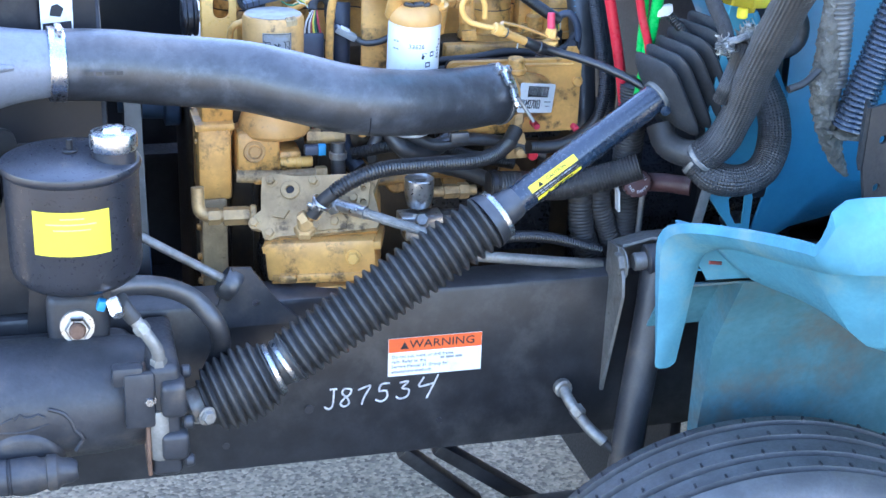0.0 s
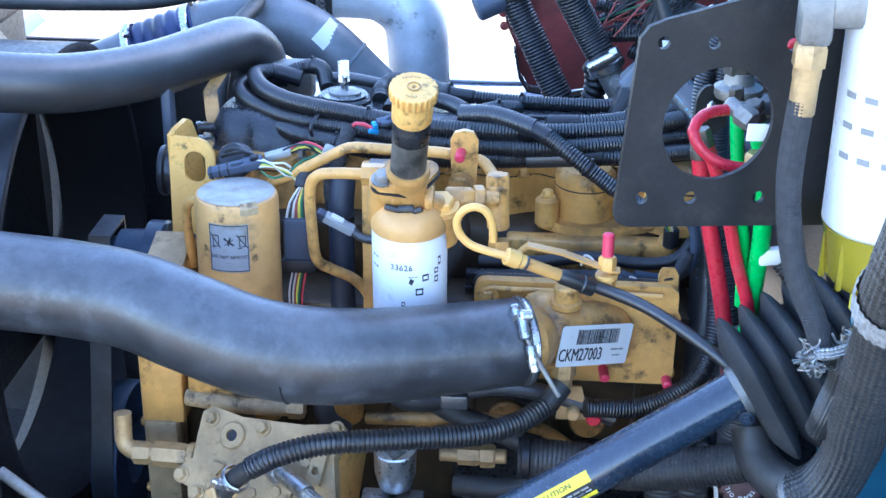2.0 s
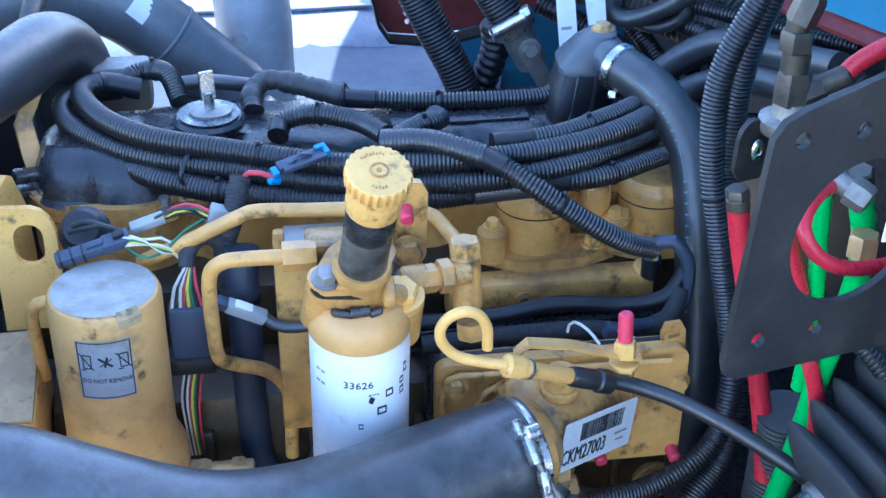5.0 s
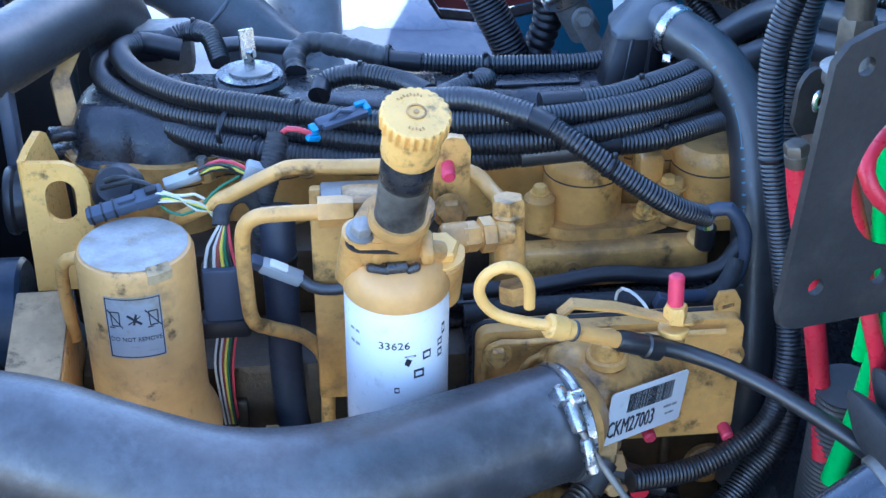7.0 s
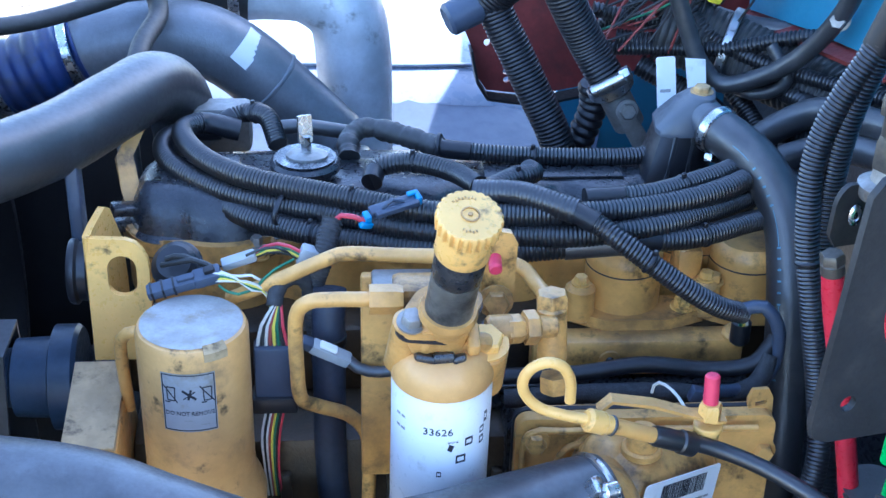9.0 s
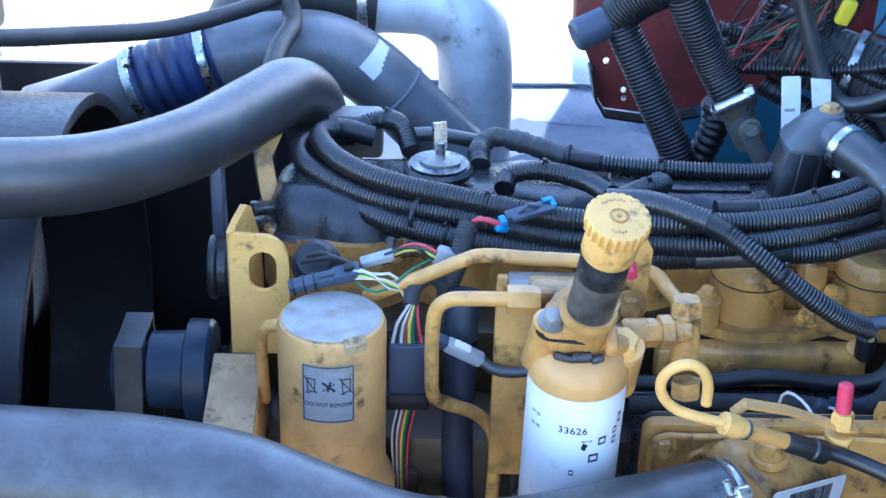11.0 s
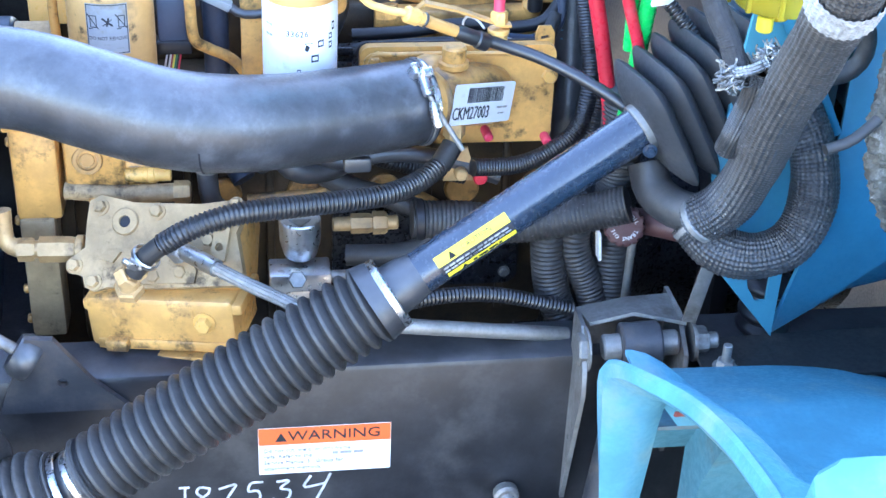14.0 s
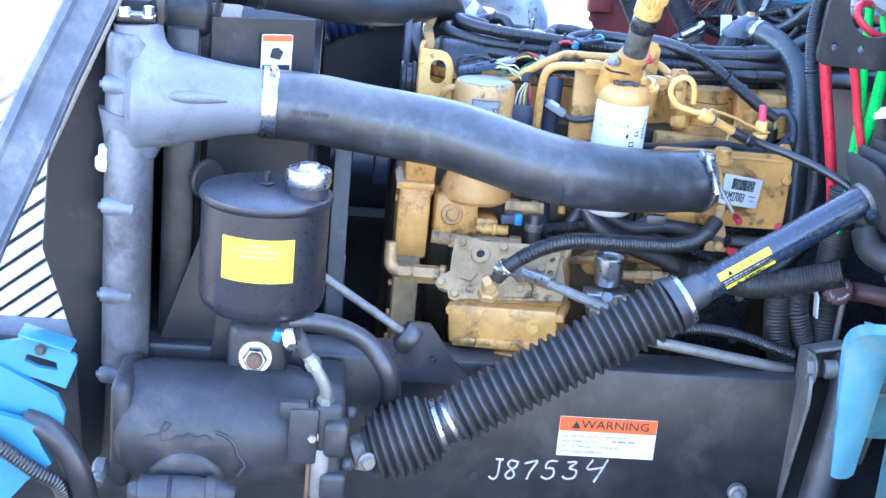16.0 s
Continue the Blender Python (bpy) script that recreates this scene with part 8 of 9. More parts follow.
part("torn_lagging", ragged([(0.765, -0.20, 1.165, 0.006), (0.742, -0.20, 1.195, 0.014), (0.712, -0.205, 1.26, 0.022), (0.694, -0.21, 1.33, 0.024), (0.690, -0.21, 1.40, 0.022), (0.688, -0.205, 1.47, 0.016), (0.682, -0.20, 1.53, 0.008)], 0.0), "lagging", lag, "torn crusty grey lagging")
part("torn_lagging", ragged([(0.706, -0.225, 1.262, 0.014), (0.740, -0.235, 1.252, 0.024), (0.785, -0.24, 1.262, 0.026), (0.83, -0.24, 1.285, 0.024)], 3.0), "lagging", lag, "torn crusty grey lagging")
solo("ribbed_cab_duct", tube([(0.735, -0.235, 1.265), (0.745, -0.24, 1.32), (0.762, -0.245, 1.385), (0.775, -0.25, 1.45), (0.80, -0.25, 1.54), (0.81, -0.25, 1.75)], 0.031, segs=28, ribs=(0.009, 0.003)), "shaft", "thick ribbed black duct sunk into the lagging", "hose")
sb = thing("step_bracket", (0.58, -0.54, 1.15), "dark steel angle bracket with bolt holes", "bracket")
part("face", flat([(0.012, 0.04), (0.0, 0.09), (0.0, 0.18), (0.14, 0.20), (0.14, -0.06), (0.060, -0.03)], 0.006, basis((0.578, -0.535, 1.215), (1, 0.15, 0), (0, 0, 1)), holes=[ring_pts(0.03, 0.13, 0.007, 14), ring_pts(0.032, 0.055, 0.007, 14)]), "plate", sb)
part("flange", sheet([[(0.577, -0.534, 1.30), (0.577, -0.534, 1.395)], [(0.60, -0.49, 1.30), (0.60, -0.49, 1.395)]], 0.005), "plate", sb)

# ---------------------------------------------------------------- harness on the valve cover
def loom_run(pts, r, label, pitch=0.0044):
    """Corrugated conduit with taped ends and a cable tie."""
    t = thing("wiring_loom", pts[0][:3], label, "wiring loom", "wiring looms")
    part("conduit", tube(pts, r, segs=18, ribs=(pitch, 0.0014)), "loom", t)
    path = smooth_path(pts, 0.006)[:, :3]
    n = len(path)
    part("tape_wrap", tube([tuple(p) for p in path[:max(4, min(9, n // 6))]], r * 1.03, step=0.004, segs=18), "plastic", t)
    k = int(n * 0.4)
    d = Vector(path[k + 1]) - Vector(path[k])
    tie = part("cable_tie", washer(r * 0.98, r * 1.10, 0.0045, along(path[k], d), 22), "plastic", t)
    side = d.normalized().cross(Vector((0.2, 1, 0.1))).normalized()
    part("tie_head", brick(0.005, 0.005, 0.006, Matrix.Translation(Vector(path[k]) + side * r * 1.12), 0.001), "plastic", tie)
    return t



loom_run([(-0.140, 0.600, 1.415), (-0.183, 0.600, 1.425), (-0.203, 0.565, 1.430), (-0.182, 0.508, 1.430), (-0.145, 0.463, 1.430), (-0.103, 0.434, 1.430), (-0.044, 0.408, 1.430), (0.013, 0.382, 1.430), (0.070, 0.362, 1.430), (0.151, 0.352, 1.430), (0.216, 0.353, 1.430), (0.285, 0.364, 1.430), (0.351, 0.385, 1.430), (0.415, 0.425, 1.430), (0.47, 0.50, 1.42)], 0.0125, "long black ribbed loom along the valve cover")
loom_run([(-0.165, 0.615, 1.410), (-0.215, 0.603, 1.410), (-0.227, 0.570, 1.410), (-0.213, 0.528, 1.408), (-0.172, 0.484, 1.405), (-0.129, 0.450, 1.405), (-0.081, 0.424, 1.407), (-0.022, 0.394, 1.410), (0.036, 0.366, 1.410), (0.093, 0.350, 1.410), (0.163, 0.345, 1.410), (0.225, 0.338, 1.412), (0.30, 0.35, 1.415), (0.37, 0.392, 1.41), (0.44, 0.45, 1.40)], 0.0125, "black ribbed loom curled at the cover's front")
loom_run([(-0.185, 0.515, 1.385), (-0.129, 0.440, 1.388), (-0.081, 0.405, 1.390), (-0.023, 0.374, 1.392), (0.046, 0.354, 1.392), (0.104, 0.342, 1.392), (0.163, 0.345, 1.392), (0.215, 0.345, 1.396)], 0.0135, "thick black ribbed loom on the cover's edge")
solo("smooth_sleeve", tube([(0.210, 0.345, 1.396), (0.25, 0.345, 1.399), (0.285, 0.343, 1.402)], 0.0145, segs=20), "rubber", "smooth black sleeve joining two looms", "sleeve")
loom_run([(0.280, 0.343, 1.401), (0.352, 0.360, 1.397), (0.42, 0.400, 1.392), (0.47, 0.44, 1.38)], 0.012, "black ribbed loom running to the engine's rear")
loom_run([(0.215, 0.343, 1.440), (0.240, 0.326, 1.432), (0.269, 0.306, 1.417), (0.326, 0.292, 1.378), (0.367, 0.297, 1.350), (0.401, 0.313, 1.330)], 0.0115, "black ribbed loom dropping across the intake towers")
solo("tape_wrap", tube([(0.118, 0.382, 1.442), (0.166, 0.366, 1.447), (0.220, 0.341, 1.439)], 0.0138, segs=20, ribs=(0.0044, 0.0006)), "loom", "black tape wrapped round a loom", "tape")
loom_run([(0.012, 0.455, 1.418), (0.018, 0.475, 1.424), (0.040, 0.474, 1.432), (0.068, 0.464, 1.436), (0.102, 0.436, 1.438), (0.124, 0.395, 1.442)], 0.0115, "short black ribbed loom looping back on the cover")
loom_run([(0.129, 0.395, 1.436), (0.162, 0.423, 1.437), (0.188, 0.450, 1.430), (0.190, 0.490, 1.415)], 0.0115, "short black ribbed loom turning to the rear")
loom_run([(0.085, 0.538, 1.420), (0.162, 0.528, 1.416), (0.247, 0.522, 1.415), (0.322, 0.530, 1.412), (0.36, 0.56, 1.41)], 0.0105, "thin black ribbed loom across the valve cover")
tape_path = smooth_path([(-0.012, 0.545, 1.405), (-0.012, 0.572, 1.414), (0.004, 0.590, 1.422), (0.030, 0.580, 1.423), (0.064, 0.560, 1.421), (0.098, 0.536, 1.419)], 0.003)
bm = tube([(*p, 0.0125 + 0.0022 * noise.noise(Vector(p) * 70) + 0.0014 * noise.noise(Vector(p) * 220)) for p in tape_path[:, :3]], step=0.002, segs=18)
for v in bm.verts:
    v.co += v.co.normalized() * 0.0016 * noise.noise(v.co * 160)
solo("taped_loom", bm, "rubber_dusty", "crinkled tape round a loose loom end", "wiring loom")
loom_run([(0.234, 0.376, 1.436), (0.303, 0.386, 1.436), (0.359, 0.414, 1.436), (0.414, 0.452, 1.436), (0.46, 0.53, 1.43)], 0.011, "black ribbed loom rising towards the breather")
loom_run([(-0.163, 0.612, 1.418), (-0.135, 0.622, 1.428), (-0.108, 0.600, 1.432), (-0.094, 0.562, 1.414)], 0.012, "black ribbed loom curled behind the filler cap")
solo("rear_tube", tube([(-0.10, 0.60, 1.418), (-0.06, 0.61, 1.415), (0.0, 0.62, 1.40)], 0.009, segs=14), "rubber", "thin black tube behind the filler cap", "hose")
for x, y, z, ax_ in ((-0.083, 0.432, 1.418, (0.9, -0.4, 0)), (0.128, 0.356, 1.432, (1, 0, 0)), (0.088, 0.54, 1.420, (1, -0.2, 0))):
    solo("cable_tie", washer(0.030 if y < 0.5 else 0.015, 0.032 if y < 0.5 else 0.0165, 0.006, along((x, y - (0.008 if y < 0.5 else 0), z - (0.012 if y < 0.5 else 0)), ax_) @ Matrix.Diagonal((1.0, 0.62 if y < 0.5 else 1, 1, 1)), 28), "plastic", "black cable tie round the looms", "cable tie", "cable ties")
con = thing("loom_connector", (0.02, 0.35, 1.42), "dark two-pin connector with blue ends", "connector")
CMM = basis((0.030, 0.350, 1.443), (0.87, 0.34, 0.12), (0, -0.3, 1)) @ Matrix.Diagonal((0.80, 0.66, 0.66, 1))
part("housing", brick(0.062, 0.018, 0.014, CMM, 0.003), "slate_conn", con)
part("housing_rail", brick(0.060, 0.010, 0.010, CMM @ Matrix.Translation((0.004, -0.012, 0.003)), 0.002), "slate_conn", con)
bm = brick(0.008, 0.022, 0.016, CMM @ Matrix.Translation((0.036, 0, 0.001)), 0.002)
brick(0.012, 0.008, 0.005, CMM @ Matrix.Translation((0.029, 0.004, 0.010)), 0.001, bm)
part("blue_end", bm, "blue_conn", con)
bm = brick(0.009, 0.018, 0.013, CMM @ Matrix.Translation((-0.036, -0.004, -0.003)), 0.002)
brick(0.018, 0.011, 0.009, CMM @ Matrix.Translation((-0.040, -0.012, -0.010)) @ Matrix.Rotation(0.5, 4, "Y"), 0.002, bm)
part("blue_end", bm, "blue_conn", con)
part("latch", tube([CMM @ Vector((-0.015, -0.004, 0.007)), CMM @ Vector((-0.008, -0.004, 0.018)), CMM @ Vector((0.006, -0.004, 0.014)), CMM @ Vector((0.015, -0.004, 0.007))], 0.0025, segs=8), "slate_conn", con)
solo("red_wire", tube([(-0.028, 0.345, 1.430), (-0.019, 0.336, 1.441), (-0.009, 0.333, 1.440), (0.002, 0.335, 1.434)], 0.0028, segs=10), "wire_red", "short red wire into the connector", "wire")
solo("sleeved_branch", tube([(-0.030, 0.348, 1.430), (-0.041, 0.325, 1.397), (-0.052, 0.315, 1.36), (-0.045, 0.305, 1.30), (-0.038, 0.30, 1.24)], 0.0115, segs=18, ribs=(0.004, 0.0008)), "fabric", "woven sleeve dropping to the injector wiring", "wiring loom")

# connectors and wires by the canister
c1 = thing("sensor_connector", (-0.188, 0.30, 1.37), "slate-grey wiring connector lying on the canister", "connector")
C1M = basis((-0.184, 0.300, 1.383), (0.93, 0.15, 0.20), (0, -0.35, 1)) @ Matrix.Diagonal((0.95, 0.66, 0.66, 1))
part("shell", brick(0.070, 0.022, 0.018, C1M, 0.003), "slate_conn", c1)
part("rear_shell", brick(0.030, 0.026, 0.020, C1M @ Matrix.Translation((0.030, 0.0, 0.001)), 0.003), "slate_conn", c1)
part("latch_bar", brick(0.018, 0.010, 0.006, C1M @ Matrix.Translation((0.008, 0.0, 0.011)), 0.001), "slate_conn", c1)
for k in range(3):
    part("shell_rib", brick(0.0025, 0.0235, 0.0195, C1M @ Matrix.Translation((-0.030 + k * 0.012, 0, 0)), 0.0005), "plastic", c1)
part("clip", brick(0.012, 0.012, 0.010, C1M @ Matrix.Translation((0.034, 0, 0.014)), 0.002), "plastic", c1)
c2 = thing("sensor_connector", (-0.10, 0.33, 1.39), "pale grey in-line wiring connector", "connector")
part("shell", brick(0.036, 0.012, 0.010, basis((-0.126, 0.325, 1.396), (0.93, 0.15, 0.24), (0, -0.3, 1)), 0.002), "grey_conn", c2)
c3 = thing("sensor_connector", (-0.03, 0.33, 1.39), "pale grey square wiring connector", "connector")
part("shell", brick(0.020, 0.016, 0.024, at(-0.056, 0.325, 1.398, 0, 20, 0), 0.003), "grey_conn", c3)
for k, (mat, dz) in enumerate((("wire_green", 0.003), ("wire_yellow", 0.0), ("wire_red", 0.006), ("wire_black", -0.003))):
    solo("wire", tube([(-0.108, 0.328, 1.400 + dz * 0.5), (-0.093, 0.325, 1.408 + dz), (-0.077, 0.322, 1.408 + dz), (-0.063, 0.322, 1.400 + dz)], 0.0019, segs=8), mat, "thin coloured wire between connectors", "wire", "thin wires")
for k, mat in enumerate(("wire_white", "wire_yellow", "wire_green", "wire_white")):
    solo("wire", tube([(-0.150, 0.300, 1.386 + 0.003 * k), (-0.132, 0.295, 1.389 + 0.002 * k), (-0.112, 0.296, 1.386 - 0.003 * k), (-0.098, 0.30, 1.372), (-0.094, 0.295, 1.355)], 0.0014, segs=8), mat, "thin coloured wire curling off the connector", "wire", "thin wires")
for pts in ([(-0.20, 0.33, 1.395), (-0.185, 0.325, 1.402), (-0.165, 0.318, 1.398), (-0.150, 0.312, 1.392)], [(-0.205, 0.33, 1.388), (-0.188, 0.322, 1.396), (-0.168, 0.315, 1.402), (-0.148, 0.31, 1.394)]):
    solo("wire", tube(pts, 0.003, segs=8), "wire_black", "black wire over the slate connector", "wire", "thin wires")
solo("wire", tube([(-0.072, 0.322, 1.402), (-0.084, 0.316, 1.414), (-0.100, 0.316, 1.414), (-0.118, 0.320, 1.404)], 0.0015, segs=8), "wire_black", "thin coloured wire looping between the connectors", "wire", "thin wires")
solo("wire", tube([(-0.150, 0.302, 1.390), (-0.140, 0.300, 1.397), (-0.128, 0.298, 1.391), (-0.116, 0.296, 1.396), (-0.104, 0.298, 1.388)], 0.0015, segs=8), "wire_white", "thin coloured wire looping between the connectors", "wire", "thin wires")
solo("wire", tube([(-0.146, 0.302, 1.380), (-0.130, 0.297, 1.372), (-0.110, 0.298, 1.378), (-0.092, 0.304, 1.394), (-0.070, 0.318, 1.400)], 0.0015, segs=8), "wire_green", "thin coloured wire looping between the connectors", "wire", "thin wires")
sensor = thing("round_sensor", (-0.190, 0.36, 1.370), "round black sensor behind the canister", "sensor")
part("body", lathe([(0, 0), (0.024, 0), (0.026, 0.004), (0.026, 0.012), (0.023, 0.014), (0.023, 0.020), (0.018, 0.025), (0, 0.027)], along((-0.192, 0.362, 1.366), (-0.1, -0.7, 0.7)), 28), "plastic", sensor)
part("retainer", washer(0.0255, 0.0275, 0.004, along((-0.1925, 0.3585, 1.3695), (-0.1, -0.7, 0.7)), 28), "cast_dark", sensor)
ecu = thing("harness_plug", (-0.093, 0.28, 1.24), "black multi-way harness plug with coloured wires", "connector")
part("shell", brick(0.040, 0.026, 0.062, at(-0.092, 0.278, 1.295), 0.004), "slate_conn", ecu)
part("lower_shell", brick(0.048, 0.030, 0.020, at(-0.092, 0.276, 1.258), 0.004), "plastic", ecu)
for k, mat in enumerate(("wire_white", "wire_black", "wire_white", "wire_orange", "wire_yellow", "wire_green", "wire_black", "wire_red")):
    x = -0.108 + k * 0.0045
    part("upper_wire", tube([(x, 0.272, 1.322), (x * 0.7 - 0.030 + 0.002, 0.278, 1.345), (-0.090 + k * 0.001, 0.285, 1.366)], 0.0019, segs=8), mat, ecu)
    x = -0.101 + k * 0.0026
    part("lower_wire", tube([(x, 0.270, 1.250), (x - 0.006, 0.268, 1.215), (x * 0.8 - 0.025, 0.275, 1.17), (-0.104 + k * 0.002, 0.29, 1.12)], 0.0013, segs=8), mat, ecu)
solo("plug_lead", tube([(-0.090, 0.286, 1.364), (-0.085, 0.30, 1.38), (-0.065, 0.31, 1.385), (-0.05, 0.315, 1.36)], 0.0085, segs=14), "fabric", "sleeved lead above the harness plug", "wiring loom")
c4 = thing("inline_connector", (-0.035, 0.25, 1.31), "pale grey in-line connector beside the fuel filter", "connector")
C4M = basis((-0.034, 0.254, 1.328), (0.75, 0.05, -0.42), (0.4, -0.3, 0.8)) @ Matrix.Diagonal((0.95, 0.62, 0.62, 1))
part("shell", brick(0.046, 0.022, 0.020, C4M, 0.003), "grey_conn", c4)
part("lock", brick(0.020, 0.014, 0.006, C4M @ Matrix.Translation((-0.006, 0, 0.012)), 0.002), "white_label", c4)
part("boot_end", brick(0.014, 0.020, 0.018, C4M @ Matrix.Translation((-0.028, 0, 0)), 0.003), "slate_conn", c4)
part("lead", tube([C4M @ Vector((0.022, 0, 0)), (0.0, 0.248, 1.310), (0.03, 0.24, 1.315), (0.06, 0.24, 1.33)], 0.006, segs=12), "rubber", c4)
for k, (pts, r_, m_) in enumerate((
        ([(0.432, 0.30, 1.285), (0.420, 0.285, 1.262), (0.398, 0.28, 1.252), (0.371, 0.282, 1.246), (0.33, 0.288, 1.248), (0.28, 0.292, 1.246), (0.22, 0.296, 1.242), (0.15, 0.30, 1.235)], 0.0105, "fabric"),
        ([(0.44, 0.31, 1.30), (0.415, 0.30, 1.274), (0.37, 0.31, 1.262), (0.30, 0.315, 1.266), (0.23, 0.315, 1.256), (0.15, 0.32, 1.25)], 0.009, "plastic"))):
    solo("gallery_lead", tube(pts, r_, segs=16), m_, "black lead running above the inlet cover" if k else "woven black lead above the inlet cover", "wiring loom")
for k, m_ in enumerate(("wire_white", "wire_green", "wire_white")):
    solo("wire", tube([(0.352 + 0.004 * k, 0.262, 1.262), (0.356 + 0.004 * k, 0.245, 1.272 - 0.003 * k), (0.372 + 0.003 * k, 0.228, 1.268 - 0.003 * k), (0.392, 0.215, 1.246 - 0.003 * k)], 0.0014, segs=8), m_, "thin wire looping over the inlet cover", "wire", "thin wires")
solo("wire_plug", brick(0.016, 0.014, 0.016, at(0.348, 0.262, 1.262, 0, 20, 0), 0.002), "slate_conn", "small dark plug on the inlet cover's edge", "connector")
sc = thing("rear_sensor_lead", (0.41, 0.36, 1.27), "black taped sensor lead with a plug on the head", "wiring")
part("plug", can(0.011, 0.03, at(0.412, 0.345, 1.272), 0.003, 16), "plastic", sc)
part("lead", tube([(0.401, 0.313, 1.335), (0.420, 0.305, 1.343), (0.437, 0.300, 1.320), (0.440, 0.300, 1.285), (0.428, 0.290, 1.262), (0.40, 0.28, 1.255), (0.36, 0.27, 1.262)], 0.0075, segs=14), "slate_conn", sc)
for k, mat in enumerate(("wire_green", "wire_yellow", "wire_white")):
    part("wire", tube([(0.398 + k * 0.003, 0.312, 1.330), (0.404 + k * 0.003, 0.322, 1.310), (0.409 + k * 0.002, 0.342, 1.298)], 0.002, segs=8), mat, sc)
solo("clear_wire", tube([(0.307, 0.165, 1.318), (0.301, 0.18, 1.323), (0.293, 0.20, 1.321), (0.288, 0.21, 1.314), (0.287, 0.215, 1.300)], 0.0016, segs=8), "wire_white", "thin pale wire pair by the dipstick post", "wire")

# breather hose and the loom beside it
bh = thing("breather_hose", (0.46, 0.35, 1.1), "smooth black breather hose with faint printing", "hose")
part("hose", tube([(0.395, 0.500, 1.462), (0.412, 0.475, 1.458), (0.436, 0.450, 1.444), (0.455, 0.425, 1.418), (0.466, 0.395, 1.380), (0.467, 0.36, 1.315), (0.466, 0.33, 1.224), (0.463, 0.30, 1.13), (0.46, 0.29, 1.0)], 0.0255, segs=32), "rubber", bh)
clamp_band((0.400, 0.492, 1.461), (0.5, -0.75, -0.15), 0.0260, 0.012, (-0.2, -0.5, -1), bh, "hose_clamp", "perforated steel hose clamp")
bm = bmesh.new()
hp = [(0.412, 0.475, 1.458), (0.436, 0.450, 1.444), (0.455, 0.425, 1.418), (0.466, 0.395, 1.380), (0.467, 0.36, 1.315), (0.466, 0.33, 1.224)]
hp = [Vector(p) for p in smooth_path(hp, 0.004)[:, :3]]
for k in range(4, len(hp) - 2):
    d = (hp[k + 1] - hp[k - 1]).normalized()
    out = (Vector((-0.72, -0.62, 0.45)) - d * d.dot(Vector((-0.72, -0.62, 0.45)))).normalized()
    if k % 26 < 10 or k % 3 == 0:
        brick(0.0009 if k % 26 < 10 else 0.0040, 0.0006, 0.0042 if k % 26 < 10 else 0.0022, basis(hp[k] + out * 0.0256, d.cross(out), d), 0.0, bm)
part("print", bm, "print_blue", bh, "faded blue printing along the hose")
loom_run([(0.50, 0.235, 1.72), (0.455, 0.245, 1.635), (0.428, 0.250, 1.555), (0.428, 0.242, 1.471), (0.443, 0.230, 1.380), (0.461, 0.220, 1.284), (0.464, 0.200, 1.224), (0.451, 0.190, 1.165), (0.418, 0.180, 1.136), (0.367, 0.170, 1.118), (0.300, 0.152, 1.124)], 0.0125, "black ribbed loom hanging to the brass fitting")
loom_run([(0.480, 0.24, 1.70), (0.452, 0.255, 1.58), (0.450, 0.262, 1.46), (0.464, 0.255, 1.35), (0.485, 0.235, 1.22), (0.470, 0.205, 1.130), (0.436, 0.185, 1.092), (0.396, 0.16, 1.068), (0.34, 0.15, 1.06)], 0.016, "second black ribbed loom behind the boot")

# ---------------------------------------------------------------- behind the engine: cowl, red plate, bundles
red = thing("red_mount_plate", (0.2, 1.15, 1.2), "dark red oxide steel plate with round holes", "bracket")
RM = basis((0.145, 1.08, 1.40), (1, 0.05, 0), (0, 0.12, 1))
rh = [ring_pts(0.055, -0.058, 0.0052, 14), ring_pts(0.085, -0.066, 0.0048, 14), ring_pts(0.085, -0.104, 0.0048, 14), ring_pts(0.086, -0.117, 0.0045, 14)]
part("plate", flat([(0.0, 0.06), (-0.01, 0.25), (0.62, 0.25), (0.62, -0.02), (0.20, -0.13), (0.13, -0.142), (0.055, -0.132), (0.04, -0.11), (0.03, -0.06), (0.012, -0.02)], 0.008, RM, holes=rh), "rust", red)
part("edge_flange", sheet([[RM @ Vector((x, 0.0, z)) for x, z in ((0.03, -0.06), (0.04, -0.11), (0.055, -0.134), (0.13, -0.145), (0.20, -0.132))], [RM @ Vector((x, -0.03, z - 0.004)) for x, z in ((0.03, -0.06), (0.04, -0.11), (0.055, -0.134), (0.13, -0.145), (0.20, -0.132))]], 0.004), "plate", red)
part("junction_box", brick(0.060, 0.03, 0.055, RM @ Matrix.Translation((0.028, -0.014, 0.022)), 0.006), "rust", red)
part("box_lid", brick(0.058, 0.024, 0.018, RM @ Matrix.Translation((0.024, -0.014, 0.062)), 0.004), "rust", red)
for x, z in ((0.008, 0.064), (0.04, 0.064), (0.008, -0.02)):
    part("plate_screw", bolt(RM @ Matrix.Translation((x, -0.028, z)) @ Matrix.Rotation(radians(90), 4, "X"), 0.006, 0.006), "rust", red)
part("stud", bolt(RM @ Matrix.Translation((0.072, -0.004, 0.115)) @ Matrix.Rotation(radians(90), 4, "X"), 0.012, 0.02), "steel", red)
horn = thing("air_horn", (0.09, 1.1, 1.5), "dark round canister hung in front of the red plate", "canister")
part("body", lathe([(0, 0), (0.05, 0), (0.06, 0.02), (0.06, 0.10), (0.05, 0.12), (0, 0.12)], along((0.13, 1.06, 1.50), (-0.1, -0.2, 1)), 28), "plastic", horn)


def duct(pts, r, label, mat="plastic", pitch=0.0058, depth=0.0014):
